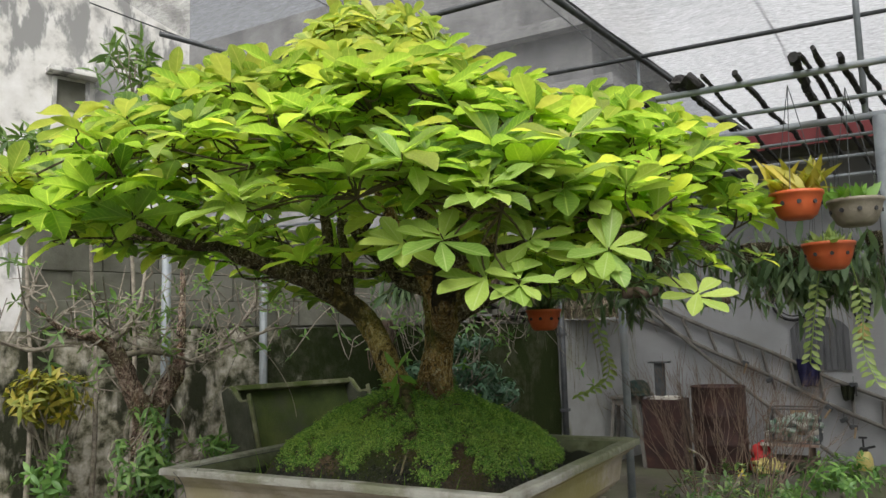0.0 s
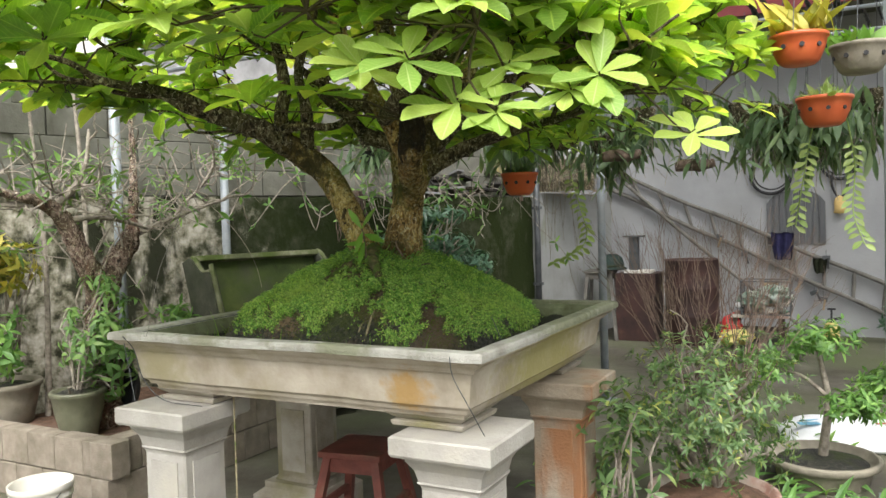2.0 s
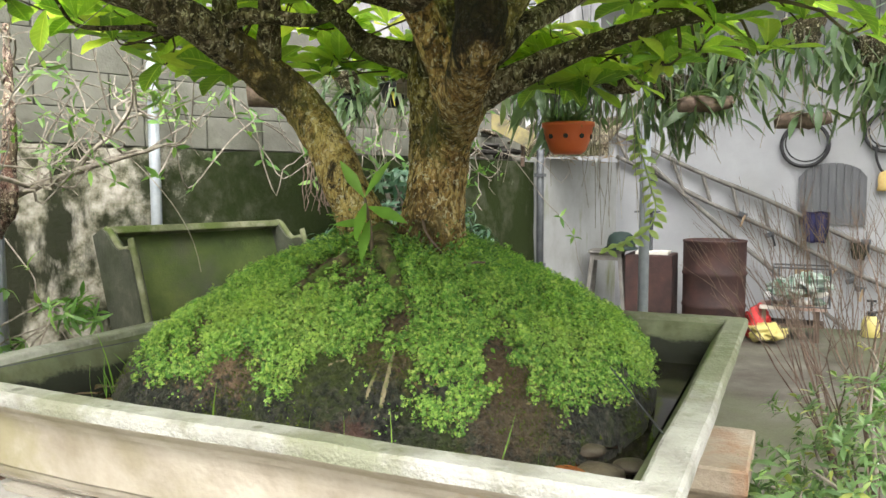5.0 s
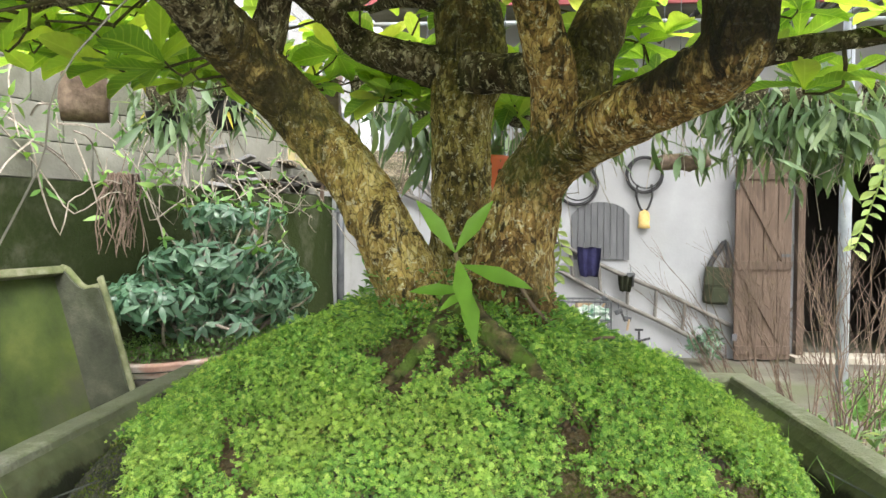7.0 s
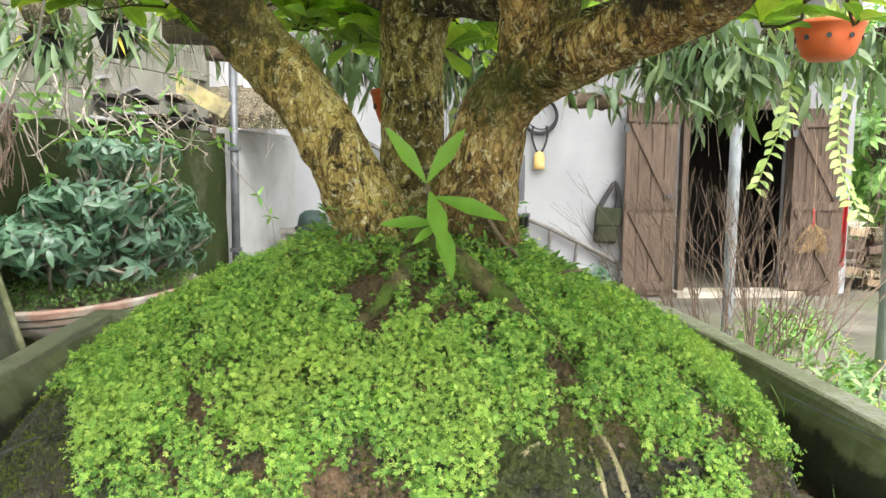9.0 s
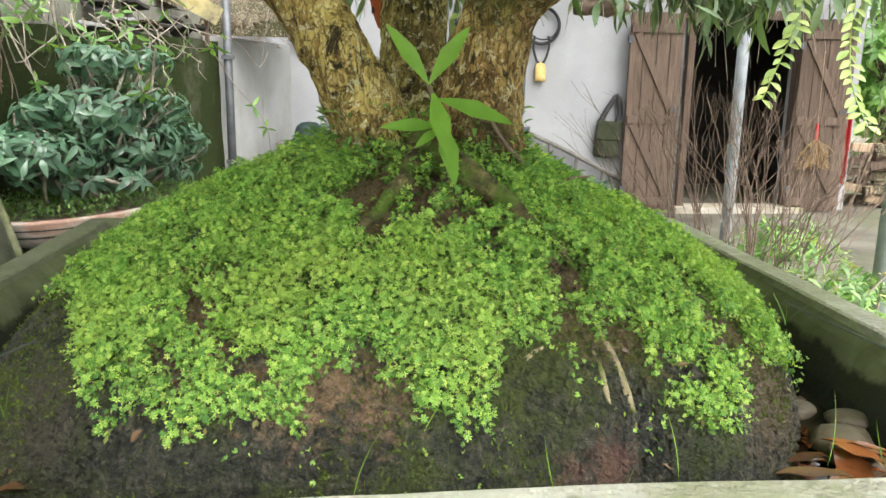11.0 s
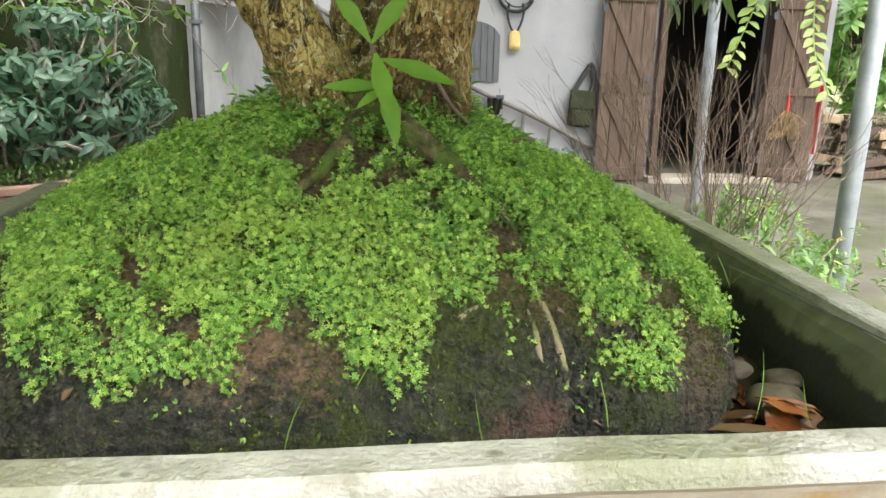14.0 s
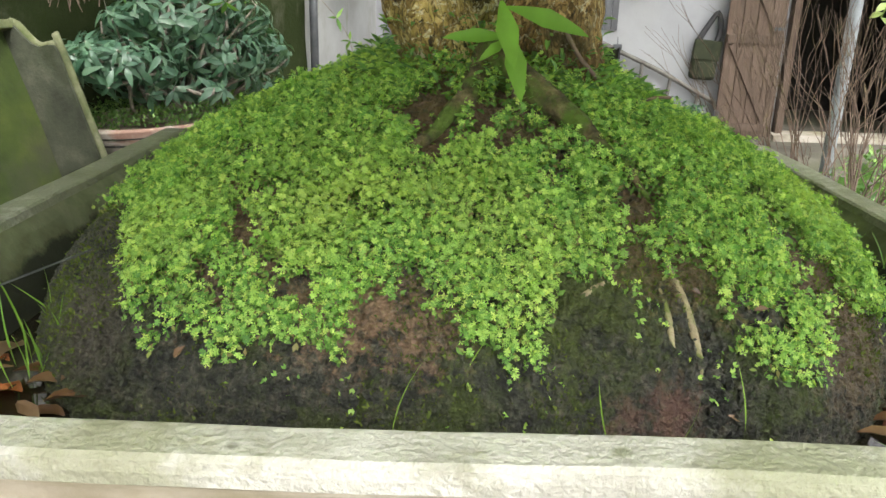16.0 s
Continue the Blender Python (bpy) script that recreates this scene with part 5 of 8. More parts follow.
def soil_crumbs():
    """Loose crumbs of wet soil and tufts of moss on the bare lower side of the root ball."""
    rng = np.random.default_rng(6)
    grain = (np.array([(1, 0, 0), (-0.9, 0.1, 0), (0.1, 1, 0), (0, -1.1, 0.1), (0, 0.1, 0.9), (0.1, 0, -1)]), np.array([(0, 2, 4), (2, 1, 4), (1, 3, 4), (3, 0, 4), (2, 0, 5), (1, 2, 5), (3, 1, 5), (0, 3, 5)]))
    blade = (np.array([(-0.3, 0, 0), (0.3, 0, 0), (0.0, 1, 0)]), np.array([(0, 1, 2)]))
    spots, tufts = [], []
    while len(spots) < 15000:
        x, y = rng.uniform(-0.68, 0.72), rng.uniform(0.12, 0.75)
        h = mound_height(x, y)
        if h < 0.87 or h > creeper_edge(x) + 0.03:
            continue
        spots.append((x, y, h))
        if noise.noise(Vector((x, y, 0)) * 7.0) > 0.05 and len(tufts) < 9000:
            tufts.append((x + rng.normal(0, 0.004), y, h))
    S = np.array(spots)
    v, f = scatter([grain], S, frames_of(rng.normal(0, 1, S.shape), rng.normal(0, 1, S.shape)), rng.uniform(0.002, 0.0085, len(S)), np.zeros(len(S), int))
    tagged(raw("soil_crumbs", v, f, SOIL), "loose dark crumbs of wet soil on the root ball", "soil", kind="stuff")
    T = np.repeat(np.array(tufts), 3, 0) + rng.normal(0, 0.003, (len(tufts) * 3, 3)) * (1, 1, 0.2)
    v, f = scatter([blade], T, frames_of(rng.normal(0, 1, T.shape), rng.normal(0, 0.6, T.shape) + (0, -0.4, 0.8)), rng.uniform(0.003, 0.008, len(T)), np.zeros(len(T), int))
    tagged(raw("soil_moss", v, f, MOSS_TUFT), "short olive moss on the bare side of the root ball", "moss", kind="stuff")
    # little runners of creeper on the bare soil
    lf = (np.array([(0, 0, 0), (-0.42, 0.45, 0.1), (-0.25, 0.95, 0.05), (0.25, 0.95, 0.05), (0.42, 0.45, 0.1), (0, 0.55, 0.0)]), np.array([(0, 5, 2, 1), (0, 4, 3, 5)]))
    P = []
    for x, y in ((-0.33, 0.17), (-0.24, 0.16), (-0.20, 0.19), (0.0, 0.16), (0.05, 0.15), (0.09, 0.17), (0.20, 0.23), (0.27, 0.21), (0.34, 0.18), (0.40, 0.20), (0.46, 0.18), (0.52, 0.24), (0.57, 0.28), (-0.48, 0.22), (-0.12, 0.17), (0.15, 0.28)):
        for _ in range(rng.integers(12, 34)):
            a, b = x + rng.normal(0, 0.014), y + rng.normal(0, 0.014)
            P.append((a, b, mound_height(a, b) + rng.uniform(0.002, 0.01)))
    P = np.array(P)
    v, f = scatter([lf], P, frames_of(rng.normal(0, 0.4, P.shape) + (0, -0.6, 0.8), rng.normal(0, 1, P.shape)), rng.uniform(0.005, 0.009, len(P)), np.zeros(len(P), int))
    tagged(raw("creeper_runner", v, f, CREEPER), "small stray runners of creeper on the bare soil", "ground cover", kind="stuff")


# ---------------------------------------------------------------- poles
def pole(at, top, r, label):
    root = thing("steel_pole", label, "pole", at)
    part("tube", rod(bmesh.new(), (0, 0, 0), (0, 0, top), r, 18), STEEL, root, "", True)
    part("base_plate", boxes(((0, 0, 0.006), (0.14, 0.14, 0.012))), STEEL, root)


ground()
yard_walls()
vent()
house()
far_building()
tray()
for px, py in ((-0.566, 0.15), (0.632, 0.20)):
    pillar((px, py, 0), "pale cement pillar with panelled shaft and wide capital under the tray", CEMENT_PALE)
for px, py in ((-0.62, 0.98), (0.66, 1.12)):
    pillar((px, py, 0), "brownish stained cement pillar under the back of the tray", CEMENT_RUSTY if px > 0 else CEMENT)
mound()
tree()
creeper()
soil_crumbs()
for at, top, r in (((0.11, 3.65, 0), 2.6, 0.03), ((-2.33, 2.28, 0), 2.6, 0.03), ((-2.25, 1.27, 0), 2.6, 0.03), ((2.19, 4.03, 0), 2.6, 0.035), ((1.937, 2.15, 0), 2.56, 0.038)):
    pole(at, top, r, "galvanised steel pipe post holding up the pergola")


# ---------------------------------------------------------------- plants
def shrub(root, tips, dirs, shapes, size, material, name="leaf", count=(4, 7), spread=(30, 85), seed=3):
    """Rosettes of leaves at twig tips, joined."""
    rng = np.random.default_rng(seed)
    P, D, N = whorls(np.array(tips), np.array(dirs), count, spread, rng)
    pick = rng.integers(0, len(shapes), len(P))
    v, f = scatter(shapes, P, frames_of(N, D), rng.uniform(*size, len(P)), pick)
    ob = raw("foliage" if name == "leaf" else name, v, f, material, root, "", True)
    ob["kind"] = "stuff"
    return ob


def stems(root, base, tips, r0, r1, material, seed=1, sag=0.0, name="stem", segs=6):
    rng = np.random.default_rng(seed)
    out = []
    for t in tips:
        b, t = np.array(base) + rng.normal(0, 0.015, 3) * (1, 1, 0), np.array(t)
        m1 = b * 0.65 + t * 0.35 + rng.normal(0, 0.04, 3) + np.array((0, 0, 0.08))
        m2 = b * 0.3 + t * 0.7 + rng.normal(0, 0.03, 3) + np.array((0, 0, 0.05 - sag))
        out.append(tube([(*b, r0), (*m1, r0 * 0.7), (*m2, (r0 + r1) / 2), (*t, r1)], segs, 0.06, 0.12))
    return raw(name, *joined(out), material, root)


def cloud(n, centre, half, seed, lift=0.5, shell=0.0):
    rng = np.random.default_rng(seed)
    d = unit(rng.normal(0, 1, (n, 3)))
    r = rng.uniform(shell, 1, (n, 1)) ** (1 / 2.2)
    return np.array(centre) + d * r * np.array(half), d + np.array((0, 0, lift))


NARROW = [leaf_shape(1, 0.24, 0.42, 0.25, 0.1, 5), leaf_shape(1, 0.2, 0.4, 0.5, 0.08, 5)]
OVATE = [leaf_shape(1, 0.4, 0.42, 0.3, 0.12, 4), leaf_shape(1, 0.36, 0.4, 0.55, 0.1, 4)]
ROUND = [leaf_shape(1, 0.62, 0.5, 0.1, 0.15, 3)]
STRAP = [leaf_shape(1, 0.26, 0.45, 0.7, 0.15, 6), leaf_shape(1, 0.2, 0.5, 0.4, 0.1, 6), leaf_shape(1, 0.3, 0.45, 1.0, 0.1, 6)]


def round_pot(root, r, h, material, rim=0.02, foot=0.65, name="pot", label=""):
    bm = lathe(bmesh.new(), [(r * foot, 0), (r * foot * 1.05, 0.01), (r * 0.86, h * 0.55), (r * 0.95, h - rim * 1.2), (r, h - rim), (r * 1.02, h - rim * 0.3), (r, h), (r - 0.02, h), (r - 0.03, h - 0.03), (r * 0.5, h - 0.035), (0, h - 0.03)], 32)
    return part(name, bm, material, root, label, True)


def soil_disc(root, r, z, material=None, bulge=0.03):
    bm = lathe(bmesh.new(), [(r, z - 0.02), (r * 0.97, z), (r * 0.6, z + bulge * 0.7), (r * 0.25, z + bulge), (0, z + bulge)], 26)
    for v in bm.verts:
        v.co.z += 0.008 * noise.noise(v.co * 25)
    return part("soil", bm, material or SOIL, root, "", True)


def sprig():
    root = thing("seedling", "young seedling with long light green leaves sprouting at the trunk's foot", "plant", (0, 0, 0))
    v, f = tube([(0.065, 0.53, 1.13, 0.005), (0.062, 0.53, 1.2, 0.005), (0.05, 0.54, 1.30, 0.004), (0.03, 0.55, 1.37, 0.0035)], 8, 0.02)
    raw("stem", v, f, RED_TWIG, root, "", True)
    lf = leaf_shape(1, 0.27, 0.5, 0.12, 0.12, 8, 0.02, 0.01)
    for p, d, s in (((0.03, 0.55, 1.37), (-0.5, -0.1, 0.75), 0.105), ((0.03, 0.55, 1.37), (0.52, 0.05, 0.8), 0.105), ((0.035, 0.548, 1.36), (0.12, -0.6, -0.55), 0.115),
                    ((0.04, 0.548, 1.35), (0.95, -0.3, -0.22), 0.12), ((0.05, 0.54, 1.31), (-1.0, -0.2, 0.06), 0.092), ((0.05, 0.54, 1.31), (-0.6, -0.5, -0.35), 0.06), ((0.048, 0.54, 1.32), (0.15, -0.7, -0.75), 0.11)):
        m = frames_of(np.array([(0.0, -0.75, 0.66)]), np.array([d]))[0]
        raw("leaf", lf[0] @ m.T * s + np.array(p), lf[1], SPRIG_LEAF, root, "", True)


def mound_details():
    rng = np.random.default_rng(21)
    # exposed roots
    roots = []
    roots.append([(0.226, 0.325, 0.002), (0.236, 0.290, 0.0045), (0.245, 0.255, 0.0052), (0.252, 0.222, 0.0038), (0.253, 0.205, 0.001)])
    roots.append([(0.216, 0.280, 0.0015), (0.220, 0.252, 0.004), (0.221, 0.232, 0.004), (0.224, 0.212, 0.001)])
    roots.append([(0.03, 0.63, 0.040), (0.062, 0.565, 0.028), (0.102, 0.522, 0.020), (0.140, 0.486, 0.016), (0.166, 0.450, 0.011), (0.197, 0.427, 0.007), (0.225, 0.40, 0.003)])
    roots.append([(0.015, 0.60, 0.024), (-0.006, 0.528, 0.016), (-0.029, 0.488, 0.012), (-0.047, 0.460, 0.009), (-0.076, 0.435, 0.008), (-0.10, 0.41, 0.003)])
    roots.append([(0.22, 0.62, 0.014), (0.29, 0.60, 0.009), (0.36, 0.62, 0.006), (0.40, 0.60, 0.004)])
    roots.append([(-0.15, 0.68, 0.022), (-0.25, 0.66, 0.015), (-0.34, 0.62, 0.007)])
    roots.append([(-0.44, 0.24, 0.003), (-0.42, 0.215, 0.004), (-0.41, 0.19, 0.003)])
    roots.append([(-0.36, 0.21, 0.003), (-0.35, 0.19, 0.004), (-0.345, 0.17, 0.003)])
    roots.append([(-0.13, 0.255, 0.0018), (-0.128, 0.235, 0.0022), (-0.130, 0.215, 0.0015)])
    roots.append([(0.125, 0.245, 0.0035), (0.14, 0.255, 0.004), (0.155, 0.268, 0.002)])
    for k, pts in enumerate(roots):
        pts = [(x, y, mound_height(x, y) + (0.002 if r < 0.006 else 0.017 if k == 2 else 0.012 if k == 3 else 0.0), r) for x, y, r in pts]
        v, f = tube(pts, 12, 0.012, 0.15, 30.0)
        root = raw("tree_root", v, f, PALE_ROOT if k in (0, 1, 6, 7, 8, 9) else ROOT_BARK, None, "", True)
        tagged(root, "pale peeled surface root on the mound" if k in (0, 1, 6, 7, 8, 9) else "mossy surface root running into the mound", "root", "roots on the mound")
    # litter on the mound
    lf = [leaf_shape(1, 0.5, 0.5, 0.2, 0.3, 4), leaf_shape(1, 0.35, 0.5, 0.6, 0.2, 4)]
    P, N = [], []
    while len(P) < 40:
        x, y = rng.uniform(-0.6, 0.64), rng.uniform(0.16, 0.5)
        h = mound_height(x, y)
        if 0.9 < h < 1.09:
            P.append((x, y, h + 0.004))
            N.append((0, -0.6, 0.8))
    P = np.array(P)
    D = rng.normal(0, 1, P.shape) * (1, 0.3, 0.5)
    v, f = scatter(lf, P, frames_of(np.array(N, float), D), rng.uniform(0.006, 0.02, len(P)), rng.integers(0, 2, len(P)))
    tagged(raw("leaf_litter", v, f, DEAD_LEAF), "scattered dry tan leaf scraps on the soil", "litter", kind="stuff")
    # larger clover-like leaves among the creeper
    P, N = [], []
    while len(P) < 260:
        x, y = rng.uniform(-0.6, 0.62), rng.uniform(0.15, 1.2)
        h = mound_height(x, y)
        if h > creeper_edge(x) + 0.04 and noise.noise(Vector((x, y, 3)) * 5) > 0.0:
            P.append((x, y, h + 0.02))
            N.append((rng.normal(0, 0.2), rng.normal(-0.2, 0.2), 1))
    P, N = np.array(P), np.array(N)
    v, f = scatter(ROUND, P, frames_of(N, rng.normal(0, 1, P.shape)), rng.uniform(0.009, 0.017, len(P)), np.zeros(len(P), int))
    tagged(raw("clover_patch", v, f, SPRIG_LEAF), "small round clover leaves among the creeper", "ground cover", kind="stuff")
    # ferns round the trunk's foot
    P, D = [], []
    for k in range(1500):
        a, r = rng.uniform(0, math.tau), rng.uniform(0.09, 0.21)
        x, y = 0.06 + r * 1.25 * math.cos(a), 0.72 + r * math.sin(a)
        P.append((x, y, mound_height(x, y) + rng.uniform(0.0, 0.035)))
        D.append((math.cos(a) + rng.normal(0, 0.5), math.sin(a) + rng.normal(0, 0.5), rng.uniform(0.1, 1.2)))
    for k in range(1300):  # climbing a little way up the trunks
        z = 1.20 + 0.15 * rng.beta(1.0, 2.2)
        cx, cy, r = ((-0.035 - 0.4 * (z - 1.24), 0.69, 0.076 - 0.15 * (z - 1.24)), (0.115 + 0.12 * (z - 1.23), 0.715, 0.098 - 0.2 * (z - 1.23)), (0.028, 0.91, 0.082 - 0.15 * (z - 1.25)))[k % 3]
        a = rng.uniform(0, math.tau)
        P.append((cx + r * math.cos(a), cy + r * math.sin(a), z))
        D.append((math.cos(a), math.sin(a), rng.normal(0.2, 0.9)))
    P, D = np.array(P), np.array(D)
    v, f = scatter([leaf_shape(1, 0.45, 0.45, 0.3, 0.2, 3)], P, frames_of(np.tile((0.0, -0.4, 0.9), (len(P), 1)), D), rng.uniform(0.010, 0.024, len(P)), np.zeros(len(P), int))
    tagged(raw("fern_tuft", v, f, BUSH_LEAF), "small ferns and seedlings tucked round the trunk's foot", "fern", kind="stuff")
    # grass blades
    blade = leaf_shape(1, 0.03, 0.3, 0.25, 0.1, 6)
    spots = [(-0.56 + rng.normal(0, 0.02), 0.36 + rng.normal(0, 0.05), 0.88, rng.uniform(0.08, 0.17)) for _ in range(14)] + \
            [(rng.uniform(-0.1, 0.6), rng.uniform(0.14, 0.2), 0.93, rng.uniform(0.05, 0.12)) for _ in range(9)] + [(0.64 + rng.normal(0, 0.02), 0.62 + rng.normal(0, 0.1), 0.97, rng.uniform(0.05, 0.1)) for _ in range(8)]
    s = np.array(spots)
    D = np.stack([rng.normal(0, 0.35, len(s)), rng.normal(-0.1, 0.25, len(s)), np.ones(len(s))], 1)
    v, f = scatter([blade], s[:, :3], frames_of(rng.normal(0, 1, D.shape), D), s[:, 3], np.zeros(len(s), int))
    tagged(raw("grass_tuft", v, f, GRASS), "thin grass blades at the foot of the mound", "grass", kind="stuff")
    # fallen leaves and stones in the water
    leafy_mesh = []
    for k in range(3):
        v, f = leaf_shape(1, 0.36 + 0.08 * k, 0.5, 0.08 + 0.08 * k, 0.2, 6, 0, 0.06)
        me = bpy.data.meshes.new("fallen_leaf")
        me.from_pydata(v.tolist(), [], f.tolist())
        me.materials.append(DEAD_LEAF)
        me.shade_smooth()
        leafy_mesh.append(me)
    for me in leafy_mesh[:3]:
        wet = me.copy()
        wet.materials.clear()
        wet.materials.append(RUST_LEAF)
        leafy_mesh.append(wet)
    for k in range(64):
        if k % 2:
            x, y = rng.uniform(0.50, 0.60), rng.uniform(0.21, 0.5)
        else:
            x, y = rng.uniform(-0.60, -0.45), rng.uniform(0.21, 0.42)
        if mound_height(x, y) > 0.87:
            continue
        ob = new("fallen_leaf", leafy_mesh[3 + k % 3 if k % 5 < 2 else k % 3])
        ob.matrix_world = pose(x, y, 0.876 + 0.0006 * k, rng.uniform(-9, 9), rng.uniform(-9, 9), rng.uniform(0, 360)) @ Matrix.Scale(rng.uniform(0.05, 0.09), 4)
        tagged(ob, "brown fallen leaf lying in the tray's water", "leaf", "fallen leaves in the tray")
    for x, y, z, s in ((0.615, 0.36, 0.880, 0.045), (0.585, 0.43, 0.90, 0.028), (0.60, 0.30, 0.884, 0.034), (0.66, 0.42, 0.884, 0.03)):
        bm = bmesh.new()
        bmesh.ops.create_icosphere(bm, subdivisions=3, radius=s)
        for v in bm.verts:
            v.co *= 1 + 0.25 * noise.noise(v.co * 30 + Vector((x * 9, y * 9, 0)))
            v.co.z *= 0.45
        ob = part("stone", bm, STONE, None, "", True)
        ob.location = (x, y, z)
        tagged(ob, "rounded grey-brown stone in the tray's water", "stone", "stones in the tray")
    # guy wires from the trunk to the rim
    for a, b in (((-0.72, 0.06, 0.99), (-0.5, 0.42, 1.03)), ((0.735, 0.30, 0.99), (0.60, 0.52, 1.04)), ((-0.74, 0.02, 0.99), (-0.66, 0.0, 0.74))):
        tagged(part("wire", rod(bmesh.new(), a, b, 0.0015, 6), DARKSTEEL), "thin dark guy wire tied to the tray", "wire", "guy wires")


# ---------------------------------------------------------------- along the yard wall
def propped_tray(at, turn, lean, label):
    """A long cement trough stood on its side and leant back, its hollow facing the yard; the end walls dip in an S at the top."""
    root = thing("spare_tray", label, "planter", at, turn)
    root.matrix_world = pose(*at, 0, 0, turn) @ pose(0, 0, 0, -lean)
    hx, top, deep = 0.55, 1.23, 0.235

    def wavy(bm, size):
        for v in bm.verts:
            v.co += Vector((noise.noise(v.co * 3), noise.noise(v.co * 3 + Vector((5, 0, 0))), noise.noise(v.co * 3 + Vector((0, 5, 0))))) * size
        return bm

    bm = box(bmesh.new(), (0, 0.03, top / 2), (2 * hx, 0.06, top - 0.02), None, 0.004)
    bmesh.ops.subdivide_edges(bm, edges=[e for e in bm.edges if e.calc_length() > 0.5], cuts=10, use_grid_fill=True)
    part("back", wavy(bm, 0.006), MOSS, root, "hollow green with wet algae")
    part("lip", wavy(boxes(((0, -0.012, top - 0.006), (2 * hx + 0.02, 0.10, 0.04), None, 0.008)), 0.004), MOSSY_RIM, root, "pale green mossy rim")
    part("lip", boxes(((0, -deep / 2 + 0.02, 0.03), (2 * hx, deep, 0.06), None, 0.006)), CEMENT_GREEN, root)
    edge = [(0.06, top), (-0.03, top + 0.008), (-0.06, top - 0.012), (-0.085, top - 0.06), (-0.115, top - 0.11), (-0.15, top - 0.135), (-0.20, top - 0.14), (-0.225, top - 0.15), (-deep, top - 0.18), (-deep, 0.02), (0.06, 0.02)]
    for sx in (-1, 1):
        bm = bmesh.new()
        sides = [[bm.verts.new((sx * (hx + o), y, z)) for y, z in edge] for o in (-0.028, 0.028)]
        bm.faces.new(sides[0])
        bm.faces.new(sides[1][::-1])
        for k in range(len(edge)):
            n = (k + 1) % len(edge)
            bm.faces.new((sides[0][k], sides[0][n], sides[1][n], sides[1][k]))
        end = part("end_wall", wavy(bm, 0.004), END_WALL, root, "mossy cement end wall")
        pts = [(sx * hx, y - 0.002, z, 0.017) for y, z in edge[1:10]]
        raw("edge_roll", *tube(pts, 8, 0.02), MOSSY_RIM, end, "pale green mossy edge", True)


def block_planter():
    root = thing("block_planter", "raised planting bed walled with grey hollow cement blocks", "planter", (0, 0, 0))
    part("soil", boxes(((-2.05, 1.14, 0.15), (1.1, 1.18, 0.30))), RED_SOIL, root)
    me = {}

    def block(c, s, turn):
        key = tuple(round(q, 3) for q in s)
        if key not in me:
            bm = box(bmesh.new(), (0, 0, 0), s, None, 0.006)
            for v in bm.verts:
                v.co += Vector((noise.noise(v.co * 40), noise.noise(v.co * 41 + Vector((3, 0, 0))), noise.noise(v.co * 39))) * 0.002
            m = bpy.data.meshes.new("block")
            bm.to_mesh(m)
            bm.free()
            m.materials.append(BLOCK)
            me[key] = m
        ob = new("block", me[key])
        ob.parent = root
        ob.matrix_local = pose(*c, 0, 0, turn)
        return ob

    for row in range(2):
        z = 0.09 + row * 0.182
        for k in range(6):
            x = -1.62 - 0.215 * k + (0.105 if row % 2 else 0)
            if x < -1.5:
                block((x, 0.53, z), (0.21, 0.11, 0.176), 0)
        for k in range(6):
            y = 0.69 + 0.215 * k - (0.105 if row % 2 else 0)
            if y > 0.58:
                block((-1.505, y, z), (0.21, 0.11, 0.176), 90)
        block((-1.505, 0.53, z), (0.12, 0.112, 0.177), 0)
    for z in (0.28, 0.24):  # flat black plates for the shade inside the corner block's hollows
        part("hollow", boxes(((-1.444, 0.53, z), (0.006, 0.035, 0.024))), BLACK, root, "black plate for the shade in a block hole")


def standing_basin():
    root = thing("basin", "black plastic basin stood on edge behind the potted shrub", "basin", (-1.98, 0.99, 0.50))
    root.matrix_world = pose(-1.98, 0.99, 0.485, 78, 0, 10)
    part("shell", lathe(bmesh.new(), [(0, 0), (0.15, 0.0), (0.165, 0.01), (0.185, 0.075), (0.195, 0.078), (0.195, 0.084), (0.178, 0.082), (0.158, 0.018), (0, 0.012)], 32), BLACK, root, "", True)


def potted_climber():
    root = thing("potted_shrub", "leafy young shrub in a glazed olive pot on the block bed", "plant", (-1.88, 0.66, 0.30))
    round_pot(root, 0.14, 0.255, OLIVE_POT, 0.025, 0.6)
    soil_disc(root, 0.125, 0.235)
    tips, dirs = cloud(170, (0.06, 0.12, 0.52), (0.26, 0.26, 0.38), 4)
    stems(root, (0, 0, 0.22), tips[::6], 0.008, 0.003, TWIG, 5)
    shrub(root, tips, dirs, [leaf_shape(1, 0.42, 0.42, 0.6, 0.1, 5), leaf_shape(1, 0.36, 0.4, 0.9, 0.1, 5)], (0.036, 0.072), PINNATE_LEAF, seed=6, spread=(50, 120))
    t2, d2 = cloud(16, (0.10, 0.62, 0.60), (0.12, 0.14, 0.12), 7)
    stems(root, (0.05, 0.2, 0.3), t2[::3], 0.005, 0.002, TWIG, 8)
    shrub(root, t2, d2, NARROW, (0.06, 0.10), BUSH_LEAF, "side_foliage", seed=9, spread=(50, 120))


